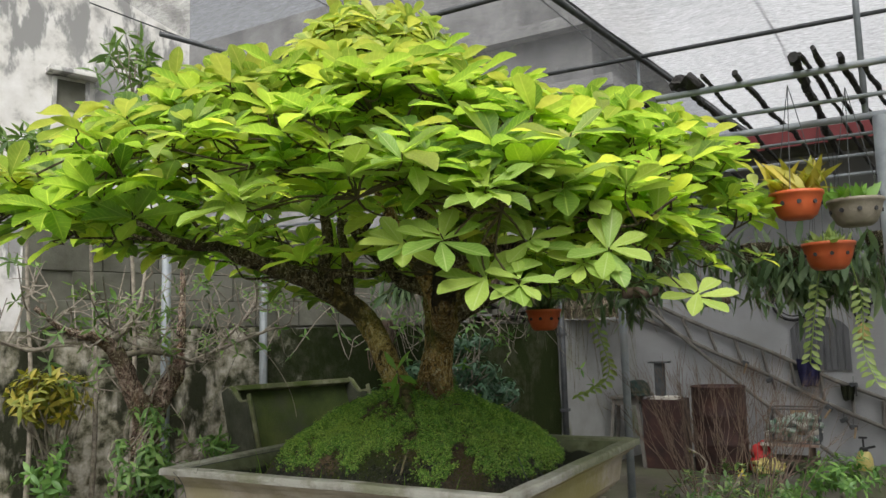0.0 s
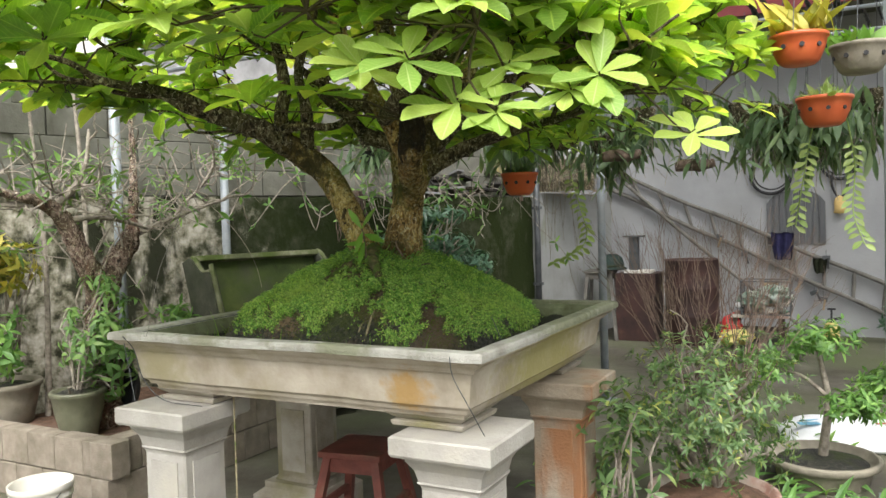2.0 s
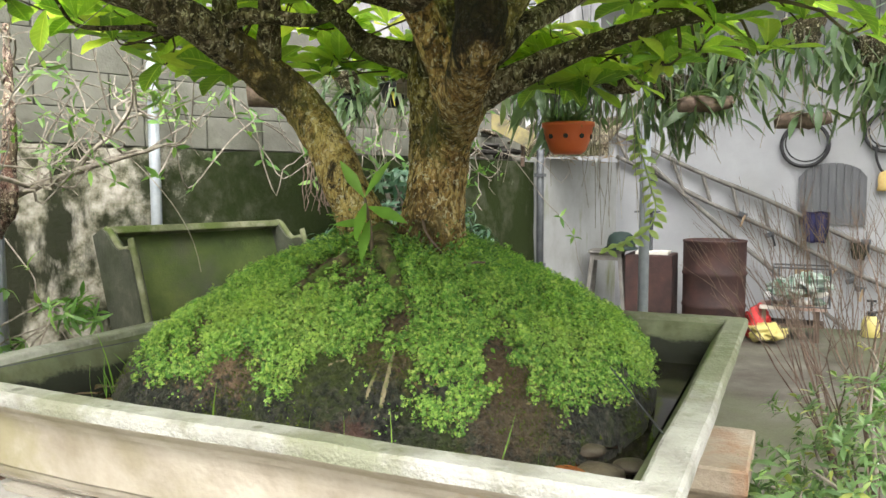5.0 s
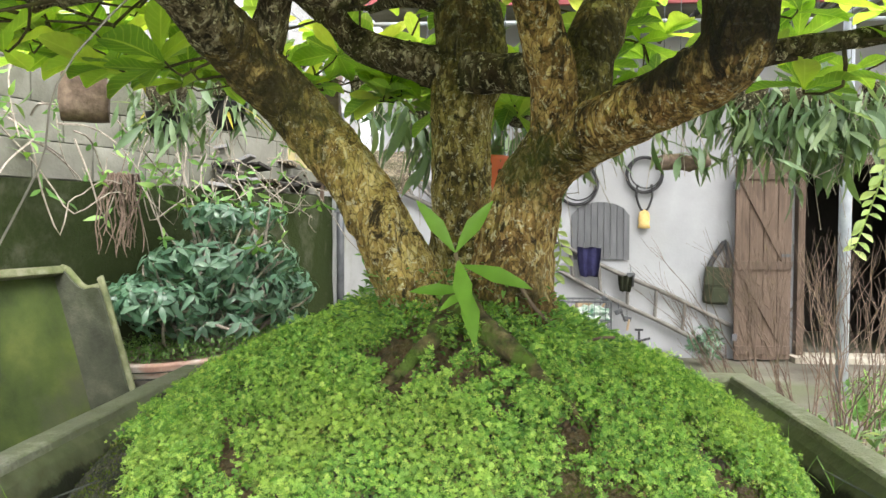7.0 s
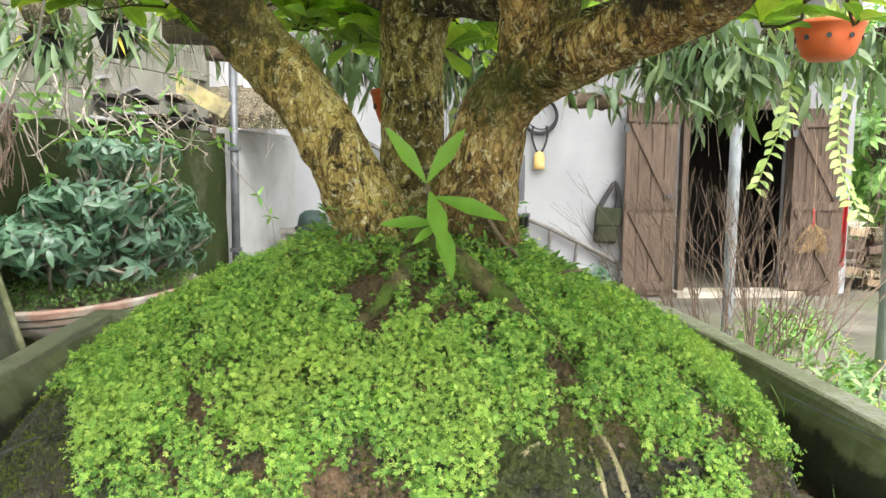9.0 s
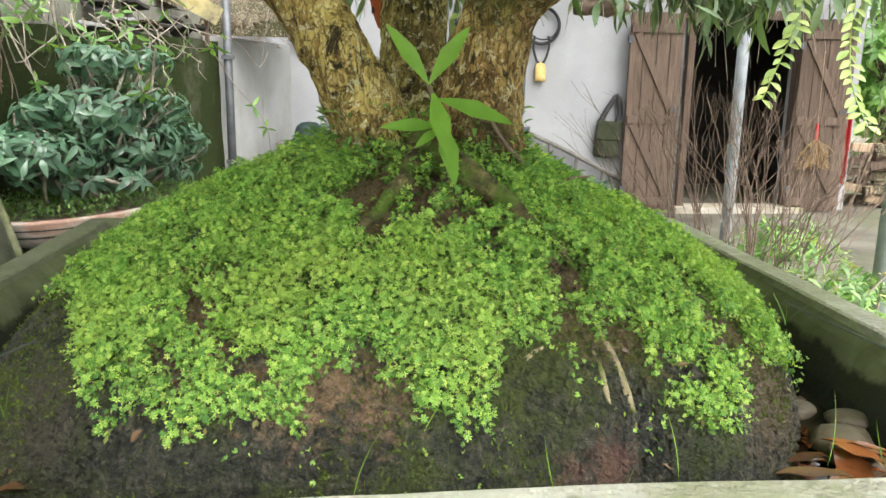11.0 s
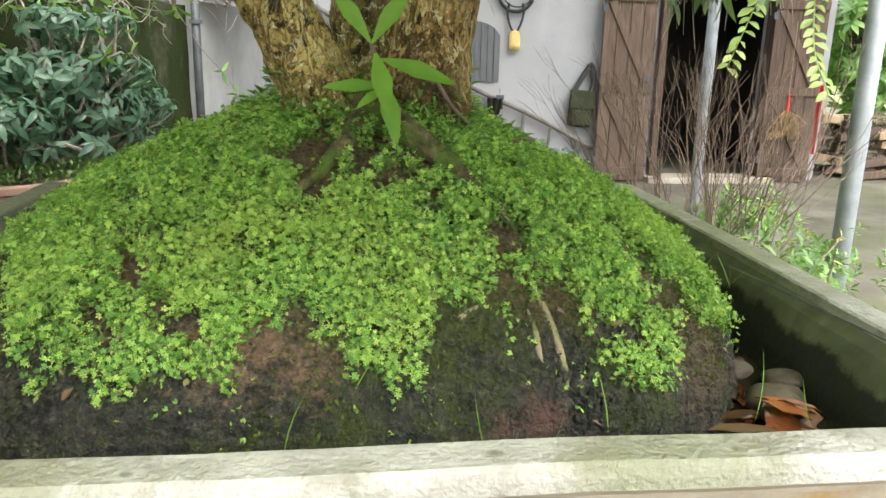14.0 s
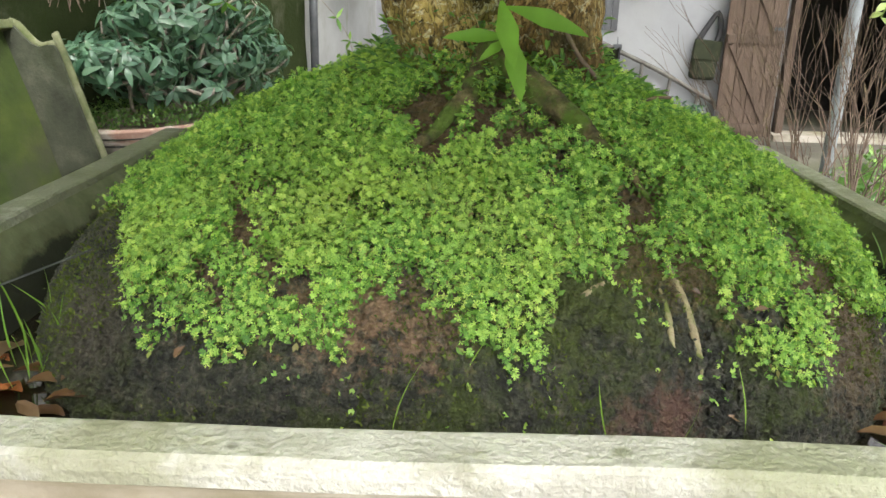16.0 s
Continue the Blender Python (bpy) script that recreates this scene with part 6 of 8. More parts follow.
def yellow_shrub():
    root = thing("potted_shrub", "small shrub with yellowing leaves in a wide clay pot", "plant", (-2.58, 0.70, 0.30))
    round_pot(root, 0.2, 0.24, GREY_POT, 0.03, 0.7)
    soil_disc(root, 0.16, 0.21)
    tips, dirs = cloud(110, (0.1, -0.1, 0.92), (0.27, 0.24, 0.17), 8)
    stems(root, (0, 0, 0.2), tips[::8], 0.009, 0.003, TWIG, 9)
    shrub(root, tips, dirs, OVATE, (0.05, 0.095), YELLOW_LEAF, "leaf", seed=10)
    t2, d2 = cloud(34, (0.1, -0.1, 0.48), (0.2, 0.18, 0.2), 12)
    shrub(root, t2, d2, OVATE, (0.05, 0.1), BUSH_LEAF, "lower_foliage", seed=13)


def gnarled_shrub():
    """The old bare-limbed shrub against the yard wall, with a tangle of thin twigs."""
    rng = np.random.default_rng(31)
    root = thing("gnarled_shrub", "old gnarled shrub with flaking bark and a tangle of thin twigs", "shrub", (0, 0, 0))
    arms = []
    arms.append([(-1.95, 0.89, 0.28, 0.085), (-1.95, 0.885, 0.80, 0.08), (-1.95, 0.87, 1.06, 0.068), (-1.95, 0.80, 1.20, 0.056), (-1.95, 0.745, 1.31, 0.052), (-1.95, 0.66, 1.48, 0.044), (-1.95, 0.53, 1.555, 0.032), (-1.97, 0.36, 1.60, 0.02), (-2.0, 0.2, 1.72, 0.011)])
    arms.append([(-1.95, 0.90, 1.02, 0.062), (-1.95, 0.99, 1.21, 0.060), (-1.95, 1.08, 1.32, 0.054), (-1.95, 1.115, 1.42, 0.036), (-1.95, 1.135, 1.60, 0.026), (-1.95, 1.14, 1.85, 0.018), (-1.98, 1.16, 2.05, 0.01)])
    arms.append([(-1.95, 1.10, 1.36, 0.024), (-1.94, 1.25, 1.41, 0.018), (-1.93, 1.44, 1.47, 0.014), (-1.92, 1.65, 1.53, 0.011), (-1.92, 1.86, 1.58, 0.007)])
    arms.append([(-1.95, 1.44, 1.47, 0.011), (-1.93, 1.50, 1.55, 0.010), (-1.92, 1.64, 1.66, 0.008), (-1.92, 1.75, 1.80, 0.005)])
    arms.append([(-1.95, 0.68, 1.45, 0.020), (-1.90, 0.82, 1.47, 0.015), (-1.88, 1.02, 1.44, 0.012), (-1.87, 1.15, 1.40, 0.006)])
    arms.append([(-1.95, 0.60, 1.52, 0.022), (-1.93, 0.72, 1.62, 0.018), (-1.92, 0.80, 1.76, 0.012), (-1.92, 0.83, 1.95, 0.007)])
    arms.append([(-1.95, 0.53, 1.55, 0.02), (-2.0, 0.35, 1.53, 0.015), (-2.03, 0.2, 1.50, 0.01), (-2.05, 0.02, 1.56, 0.006)])
    for k, p in enumerate(arms):
        v, f = tube(p, 16, 0.02, 0.28, 22.0, True, 0.25)
        raw("trunk" if k < 2 else "limb", v, f, GNARL if k < 2 else TWIG, root, "", True)
    nodes = np.concatenate([spline(p, 0.05)[:, :3] for p in arms])
    nodes = nodes[nodes[:, 2] > 1.15]
    pieces, ends = [], []
    for k in range(70):
        b = nodes[rng.integers(0, len(nodes))]
        d = unit(np.array((rng.normal(0, 0.5), rng.normal(0, 0.9), abs(rng.normal(0.22, 0.35)))))
        L = rng.uniform(0.15, 0.45)
        m, e = b + d * L * 0.5 + rng.normal(0, 0.05, 3), b + d * L + rng.normal(0, 0.05, 3) + np.array((0, 0, 0.08))
        pieces.append(tube([(*b, 0.008), (*(b * 0.7 + m * 0.3 + rng.normal(0, 0.025, 3)), 0.006), (*m, 0.0045), (*e, 0.0022)], 6, 0.05, 0.15))
        ends.append(e)
        for _ in range(2):
            s = m * 0.5 + e * 0.5
            q = s + unit(rng.normal(0, 1, 3)) * rng.uniform(0.08, 0.2)
            pieces.append(tube([(*s, 0.004), (*((s + q) / 2 + rng.normal(0, 0.02, 3)), 0.003), (*q, 0.002)], 4, 0.06))
            ends.append(q)
    tw = raw("twig_tangle", *joined(pieces), TWIG, root)
    tw["kind"] = "stuff"
    ends = np.array(ends)
    sel = ends[rng.uniform(0, 1, len(ends)) < 0.55]
    shrub(root, sel, np.tile((0.0, 0, -0.2), (len(sel), 1)) + rng.normal(0, 0.6, sel.shape), NARROW, (0.05, 0.10), PEACH_LEAF, seed=14, count=(3, 6))


def tall_sapling(at, top, seed):
    root = thing("peach_sapling", "thin sapling with drooping narrow leaves by the yard wall", "sapling", (*at, 0), 0, "saplings by the wall")
    rng = np.random.default_rng(seed)
    v, f = tube([(0, 0, 0, 0.02), (0.03, 0.02, top * 0.4, 0.014), (-0.03, 0.0, top * 0.75, 0.009), (0, 0.03, top, 0.004)], 8, 0.08)
    raw("stem", v, f, TWIG, root)
    tips, dirs = [], []
    for k in range(26):
        z = top - abs(rng.normal(0, 0.28))
        tips.append((rng.normal(0, 0.10), rng.normal(0, 0.10), z))
        dirs.append((rng.normal(0, 0.6), rng.normal(0, 0.6), 0.3))
    stems(root, (0, 0, top - 0.5), tips[::4], 0.005, 0.002, TWIG, seed)
    shrub(root, tips, dirs, NARROW, (0.09, 0.16), PEACH_LEAF, seed=seed, count=(4, 7), spread=(50, 120))


def bowl_pads():
    """Layered pads of foliage over the bowl, with gaps between them."""
    tips, dirs = [], []
    for k, (c, hh, n) in enumerate((((0.0, -0.05, 1.18), (0.55, 0.42, 0.16), 120), ((-0.45, -0.05, 0.98), (0.38, 0.34, 0.16), 80), ((0.48, 0.0, 0.98), (0.42, 0.36, 0.16), 90), ((0.1, -0.22, 1.0), (0.45, 0.3, 0.14), 70), ((0.15, 0.0, 1.42), (0.42, 0.3, 0.12), 60), ((-0.1, 0.15, 1.02), (0.6, 0.3, 0.16), 70), ((0.05, -0.1, 0.84), (0.62, 0.36, 0.10), 70))):
        t, d = cloud(n, c, hh, 180 + k, 0.3, 0.2)
        tips.append(t)
        dirs.append(d)
    return np.concatenate(tips), np.concatenate(dirs)


def bowl_shrub():
    root = thing("bowl_shrub", "dense shrub with drooping blue-green leaves in a stained oval bowl", "plant", (-1.50, 3.66, 0.02), 71)
    bm = lathe(bmesh.new(), [(0.30, 0.50), (0.31, 0.515), (0.39, 0.56), (0.425, 0.60), (0.415, 0.615), (0.43, 0.63), (0.425, 0.645), (0.44, 0.67), (0.435, 0.685), (0.41, 0.685), (0.40, 0.65), (0.2, 0.645), (0, 0.65)], 48, (0, 0, 0), (1.62, 0.80))
    bowl = part("bowl", bm, CLAY, root, "", True)
    for r0, z0, z1, lab in ((0.428, 0.603, 0.612, "dark groove"), (0.430, 0.638, 0.644, "dark groove")):
        part("groove", lathe(bmesh.new(), [(r0, z0), (r0 + 0.003, z0), (r0 + 0.003, z1), (r0, z1), (r0, z0)], 48, (0, 0, 0), (1.62, 0.80)), SOIL, bowl, lab)
    part("pedestal", boxes(((0, 0, 0.46), (0.8, 0.36, 0.08), None, 0.01), ((0, 0, 0.21), (0.4, 0.3, 0.42), None, 0.01)), CEMENT_GREEN, root)
    rng = np.random.default_rng(17)
    base = [(x, y, 0.65) for x, y in ((-0.2, 0.02), (-0.05, -0.03), (0.12, 0.04), (0.25, 0.0))]
    tips, dirs = bowl_pads()
    for k, b in enumerate(base):
        stems(root, b, tips[k::16], 0.013, 0.004, TWIG, 19 + k)
    shrub(root, tips, dirs, [leaf_shape(1, 0.40, 0.42, 0.45, 0.1, 5), leaf_shape(1, 0.34, 0.4, 0.8, 0.1, 5)], (0.055, 0.10), BLUE_LEAF, seed=20, count=(5, 9), spread=(60, 125))
    P, D = [], []
    for k in range(3600):
        a, r = rng.uniform(0, math.tau), 0.43 * math.sqrt(rng.uniform())
        P.append((1.58 * r * math.cos(a), 0.78 * r * math.sin(a), 0.675 + rng.uniform(0, 0.09)))
    P = np.array(P)
    v, f = scatter(ROUND, P, frames_of(np.tile((0.0, 0.0, 1.0), (len(P), 1)), rng.normal(0, 1, P.shape) + (0, 0, 0.6)), rng.uniform(0.014, 0.03, len(P)), np.zeros(len(P), int))
    g = raw("undergrowth", v, f, PINNATE_LEAF, root)
    g["kind"] = "stuff"


def wall_creepers():
    """Dry vines that hang over the yard wall's top."""
    rng = np.random.default_rng(41)
    root = thing("dry_vine", "tangle of dry brown vines hanging over the yard wall", "vine", (0, 0, 0))
    pieces, tips = [], []
    for k in range(64):
        s = rng.uniform(0.5, 4.6)
        p = along(s, rng.uniform(-0.1, 0.1), 1.66 + rng.uniform(0, 0.35))
        pts = [(*p, rng.uniform(0.003, 0.0065))]
        q = Vector(p)
        way = Vector((rng.normal(0.05, 0.06), rng.normal(0, 0.12), rng.normal(0.0, 0.06)))
        for j in range(rng.integers(5, 11)):
            way = way * 0.7 + Vector((rng.normal(0.01, 0.03), rng.normal(0, 0.06), rng.normal(-0.035, 0.04)))
            if q.z < 1.48 and k % 5:
                way.z = abs(way.z)
            q = q + way
            pts.append((*q, pts[-1][3] * 0.92))
            if rng.uniform() < 0.35:
                tips.append(tuple(q))
        pieces.append(tube(pts, 5, 0.06))
    t = raw("vine_stem", *joined(pieces), TWIG, root)
    t["kind"] = "stuff"
    shrub(root, tips, rng.normal(0, 1, (len(tips), 3)), OVATE, (0.05, 0.10), BUSH_LEAF, seed=42, count=(2, 5))


def hanging_roots():
    """A bundle of dry brown roots that hangs from the top of the yard wall."""
    rng = np.random.default_rng(191)
    root = thing("root_bundle", "bundle of dry reddish-brown roots hanging down the mouldy wall", "roots")
    pieces = []
    for _ in range(26):
        x, y = -1.80 + rng.normal(0, 0.03), 3.22 + rng.normal(0, 0.07)
        q, pts = np.array((x, y, 1.66)), []
        for j in range(7):
            pts.append((*q, 0.006 - 0.0006 * j))
            q = q + (rng.normal(0, 0.018), rng.normal(0, 0.022), -rng.uniform(0.04, 0.085))
        pieces.append(tube(pts, 5, 0.04))
    raw("root_strand", *joined(pieces), RED_TWIG, root)["kind"] = "stuff"


def bucket():
    root = thing("bucket", "dusty white plastic bucket on the ground", "bucket", (-1.40, 0.10, 0))
    bm = lathe(bmesh.new(), [(0.095, 0), (0.10, 0.005), (0.122, 0.235), (0.13, 0.238), (0.131, 0.25), (0.124, 0.253), (0.126, 0.27), (0.133, 0.273), (0.134, 0.30), (0.130, 0.302), (0.122, 0.295), (0.094, 0.012), (0, 0.01)], 36)
    part("body", bm, WHITE_PLASTIC, root, "", True)
    pts = [(0.134 * math.cos(a), -0.02 + 0.10 * math.sin(a) * -0.6, 0.27 - 0.11 * math.sin(a), 0.0025) for a in np.linspace(0, math.pi, 9)]
    raw("handle", *tube([(x, -0.134 * math.sin(k * math.pi / 8), z, r) for k, (x, y, z, r) in enumerate(pts)], 6, 0.03), DARKSTEEL, root)


def wooden_stool(at, turn, w, h, mat, label):
    root = thing("stool", label, "stool", at, turn)
    part("seat", boxes(((0, 0, h - 0.014), (w, w, 0.028), None, 0.005)), mat, root)
    for sx in (-1, 1):
        part("apron", boxes(((sx * (w / 2 - 0.035), 0, h - 0.062), (0.02, w - 0.09, 0.066))), mat, root)
        part("apron", boxes(((0, sx * (w / 2 - 0.035), h - 0.062), (w - 0.09, 0.02, 0.066))), mat, root)
        part("stretcher", boxes(((sx * (w / 2 + 0.005), 0, h * 0.36), (0.018, w - 0.02, 0.03))), mat, root)
        for sy in (-1, 1):
            bm = rod(bmesh.new(), (sx * (w / 2 + 0.03), sy * (w / 2 + 0.03), 0), (sx * (w / 2 - 0.035), sy * (w / 2 - 0.035), h - 0.028), 0.026, 4)
            part("leg", bm, mat, root)


sprig()
mound_details()
propped_tray((-1.775, 2.31, 0.0), 76.6, 18, "green algae-covered cement trough leaning on its side by the wall")
block_planter()
potted_climber()
standing_basin()
yellow_shrub()
gnarled_shrub()
for at, top, s in (((-2.42, 1.12), 3.65, 51), ((-2.62, 0.55), 2.85, 52), ((-2.5, 0.9), 3.0, 53), ((-2.75, 0.25), 2.75, 54)):
    tall_sapling(at, top, s)
bowl_shrub()
wall_creepers()
hanging_roots()
bucket()
wooden_stool((-0.21, 0.86, 0), 8, 0.30, 0.39, REDWOOD, "red-brown painted wooden stool with splayed legs under the tray")


# ---------------------------------------------------------------- against the house
def plank_door(at, turn, w, h, label, flip=1):
    root = thing("door_leaf", label, "door", at, turn)
    n = 4
    for k in range(n):
        pw = w / n
        bm = box(bmesh.new(), (-w / 2 + pw * (k + 0.5), 0, h / 2 + 0.02), (pw - 0.006, 0.028, h - 0.01 * (k % 2)), None, 0.003)
        part("plank", bm, PLANK, root)
    for z in (0.12, 0.98, h - 0.14):
        part("batten", boxes(((0, -0.026, z), (w - 0.02, 0.024, 0.085), None, 0.003)), PLANK, root)
    for z0, z1 in ((0.17, 0.93), (1.03, h - 0.19)):
        a, b = Vector((flip * (-w / 2 + 0.07), -0.025, z1)), Vector((flip * (w / 2 - 0.07), -0.025, z0))
        d = b - a
        part("brace", boxes(((a + b) / 2, (d.length, 0.022, 0.075), Matrix.Rotation(-math.atan2(d.z, d.x), 4, "Y"))), PLANK, root)
    part("latch", boxes(((flip * (w / 2 - 0.07), -0.045, 1.08), (0.09, 0.012, 0.03))), DARKSTEEL, root, "dark iron latch")
    for z in (0.25, h - 0.25):
        part("hinge", boxes(((-flip * w / 2, -0.02, z), (0.05, 0.03, 0.07))), DARKSTEEL, root, "rusty iron hinge")


def doorway():
    root = thing("door_1", "dark timber door frame with a worn lintel", "door frame", (3.85, 7.41, 0), kind="structure")
    for x in (-0.61, 0.61):
        part("jamb", boxes(((x, 0, 1.0), (0.07, 0.16, 2.0), None, 0.004)), PLANK, root)
    part("lintel", boxes(((0, 0, 2.05), (1.42, 0.17, 0.09), None, 0.004)), PLANK, root)
    part("threshold", boxes(((0, -0.06, 0.03), (1.42, 0.34, 0.06), None, 0.006)), CEMENT, root)


def ladder():
    root = thing("bamboo_ladder", "grey bamboo ladder hung slantwise on the whitewashed wall", "ladder", (0, 7.36, 0))
    up = [(-1.0, 2.02), (2.56, 0.36)]
    lo = [(-0.85, 1.72), (2.50, 0.05)]
    for (x0, z0), (x1, z1) in (up, lo):
        pts = [(x0 + (x1 - x0) * t, 0.004 * math.sin(t * 40), z0 + (z1 - z0) * t + 0.012 * math.sin(t * 17), 0.022 + 0.003 * (k % 2)) for k, t in enumerate(np.linspace(0, 1, 14))]
        raw("rail", *tube(pts, 10, 0.06), GREYWOOD, root, "", True)
    for k in range(12):
        t = 0.04 + k * 0.083
        a = (up[0][0] + (up[1][0] - up[0][0]) * t, 0, up[0][1] + (up[1][1] - up[0][1]) * t)
        b = (lo[0][0] + (lo[1][0] - lo[0][0]) * t, 0, lo[0][1] + (lo[1][1] - lo[0][1]) * t)
        part("rung", rod(bmesh.new(), a, b, 0.019, 8), GREYWOOD, root)
    v, f = tube([(-0.67, 7.30, 1.80, 0.02), (0.3, 7.28, 0.93, 0.022), (1.40, 7.22, 0.02, 0.02)], 10, 0.1)
    tagged(raw("wooden_pole", v, f, GREYWOOD), "long weathered pole leaning on the house wall", "pole")


def arched_panel():
    root = thing("blocked_window", "grey boarded arched window in the whitewashed wall", "window", (1.23, 7.425, 0))
    n = 9
    for k in range(n):
        x0, x1 = -0.30 + 0.6 * k / n + 0.003, -0.30 + 0.6 * (k + 1) / n - 0.003
        bm = bmesh.new()
        t = [1.44 + 0.18 * math.sqrt(max(0, 1 - (x / 0.305) ** 2)) for x in (x0, x1)]
        vs = [bm.verts.new((x, y, z)) for y in (-0.02, 0.0) for x, z in ((x0, 1.02), (x1, 1.02), (x1, t[1]), (x0, t[0]))]
        for q in ((0, 1, 2, 3), (7, 6, 5, 4), (0, 4, 5, 1), (1, 5, 6, 2), (2, 6, 7, 3), (3, 7, 4, 0)):
            bm.faces.new([vs[i] for i in q])
        part("board", bm, SLATE, root)


def torus(bm, R, r, at, segs=36, ring=10, axis="Y"):
    verts = []
    for i in range(segs):
        a = i * math.tau / segs
        for j in range(ring):
            b = j * math.tau / ring
            q = R + r * math.cos(b)
            verts.append(bm.verts.new((at[0] + q * math.cos(a), at[1] + r * math.sin(b), at[2] + q * math.sin(a))))
    for i in range(segs):
        for j in range(ring):
            bm.faces.new([verts[k] for k in (i * ring + j, ((i + 1) % segs) * ring + j, ((i + 1) % segs) * ring + (j + 1) % ring, i * ring + (j + 1) % ring)])
    return bm


def tyres():
    for x, z, R, lab in ((0.98, 1.80, 0.21, "old black bicycle tyre hung on the whitewashed wall"), (1.67, 1.90, 0.18, "coiled black tyre tube hung on the whitewashed wall")):
        root = thing("tyre", lab, "tyre", (x, 7.385, z), 0, "tyres on the wall")
        part("tread", torus(bmesh.new(), R, 0.017, (0, 0, 0)), BLACK, root, "", True)
        part("inner_tube", torus(bmesh.new(), R * 0.88, 0.007, (0.01, -0.02, 0.02)), BLACK, root, "", True)
    root = thing("coin_tassel", "straw-yellow tassel on a dark cord loop", "tassel", (1.67, 7.38, 1.4))
    pts = [(-0.07, 0, 0.40, 0.012), (-0.08, 0, 0.28, 0.012), (-0.03, 0, 0.14, 0.012), (0.03, 0, 0.14, 0.012), (0.08, 0, 0.28, 0.012), (0.07, 0, 0.40, 0.012)]
    raw("cord", *tube(pts, 8, 0.03), BLACK, root, "", True)
    part("tuft", lathe(bmesh.new(), [(0.02, 0.14), (0.05, 0.11), (0.06, 0.06), (0.055, 0.0), (0.065, -0.05), (0, -0.055)], 14, (0, 0, 0), (1, 0.5)), BRASS_YELLOW, root, "", True)


def canvas_bag():
    root = thing("canvas_bag", "olive canvas satchel hanging by its strap on the wall", "bag", (2.41, 7.37, 0.56))
    part("body", boxes(((0, 0, 0.2), (0.25, 0.13, 0.38), Matrix.Rotation(radians(4), 4, "Y"), 0.045)), KHAKI, root, "", True)
    part("flap", boxes(((0, -0.055, 0.30), (0.265, 0.045, 0.19), Matrix.Rotation(radians(4), 4, "Y"), 0.008)), KHAKI, root)
    part("pocket", boxes(((0.01, -0.06, 0.11), (0.18, 0.03, 0.15), None, 0.01)), KHAKI, root)
    raw("strap", *tube([(-0.10, -0.03, 0.36, 0.03), (-0.04, -0.01, 0.47, 0.028), (0.04, 0.0, 0.60, 0.026), (0.08, 0.0, 0.66, 0.022), (0.11, -0.01, 0.58, 0.026), (0.115, -0.02, 0.46, 0.026), (0.09, -0.03, 0.38, 0.026)], 8, 0.03), BLACK, root)


def hung_cloth():
    def draped(w, h, seed):
        bm = bmesh.new()
        n = 12
        grid = [[bm.verts.new((w * (i / n - 0.5) * (1 - 0.3 * (1 - j / n) ** 2), 0.03 * math.sin(i * 1.3 + seed) * (1 - 0.3 * j / n), -h * (1 - j / n) + 0.006 * math.sin(i * 0.9 + seed))) for i in range(n + 1)] for j in range(n + 1)]
        for j in range(n):
            for i in range(n):
                bm.faces.new((grid[j][i], grid[j][i + 1], grid[j + 1][i + 1], grid[j + 1][i]))
        bmesh.ops.solidify(bm, geom=list(bm.faces), thickness=0.008)
        return bm
    for x, z, w, h, mat, lab in ((1.10, 1.15, 0.24, 0.30, NAVY, "navy blue cloth slung over the bamboo ladder"), (1.47, 0.86, 0.14, 0.16, KHAKI, "small dark rag slung over the bamboo ladder"), (5.08, 1.05, 0.12, 0.75, RED, "red cloth hanging beside the plank door")):
        ob = part("cloth", draped(w, h, x), mat, None, "", True)
        ob.location = (x, 7.40 if x > 4 else 7.29, z)
        tagged(ob, lab, "cloth")


def drum(at, r, h, lab):
    root = thing("oil_drum", lab, "drum", at, 0, "drums by the wall")
    prof = [(r - 0.01, 0), (r, 0.01), (r, 0.02)]
    for z in (h * 0.33, h * 0.66):
        prof += [(r, z - 0.02), (r + 0.012, z), (r, z + 0.02)]
    prof += [(r, h - 0.02), (r + 0.01, h - 0.008), (r + 0.005, h), (r - 0.012, h), (r - 0.015, h - 0.02), (0, h - 0.02)]
    part("barrel", lathe(bmesh.new(), prof, 36), RUST, root, "", True)
    part("bung", lathe(bmesh.new(), [(0.03, h - 0.02), (0.03, h - 0.004), (0, h - 0.004)], 12, (r * 0.6, 0, 0)), DARKSTEEL, root)


def helmet():
    root = thing("helmet", "dark green domed helmet resting on a stool", "helmet", (-0.62, 6.55, 0.79))
    part("shell", lathe(bmesh.new(), [(0.16, 0.0), (0.165, 0.012), (0.132, 0.03), (0.13, 0.08), (0.115, 0.13), (0.07, 0.165), (0, 0.175)], 28, (0, 0, 0), (1, 1.15)), GREEN_FELT, root, "", True)
    part("band", lathe(bmesh.new(), [(0.134, 0.03), (0.136, 0.035), (0.135, 0.052), (0.131, 0.056)], 28, (0, 0, 0), (1, 1.15)), KHAKI, root)


def bench_vise():
    root = thing("work_stand", "rusty drum-top stand with a flat steel plate on a post", "stand", (-0.34, 6.65, 0))
    part("cabinet", boxes(((0, 0, 0.375), (0.44, 0.40, 0.75), None, 0.01)), RUST, root)
    part("post", boxes(((-0.05, 0, 0.95), (0.10, 0.10, 0.40), None, 0.005)), DARKSTEEL, root)
    part("plate", boxes(((-0.05, 0, 1.155), (0.22, 0.18, 0.016), None, 0.003)), DARKSTEEL, root)
    part("tray", boxes(((0.02, -0.05, 0.765), (0.30, 0.22, 0.03), None, 0.005)), WHITE_PLASTIC, root)


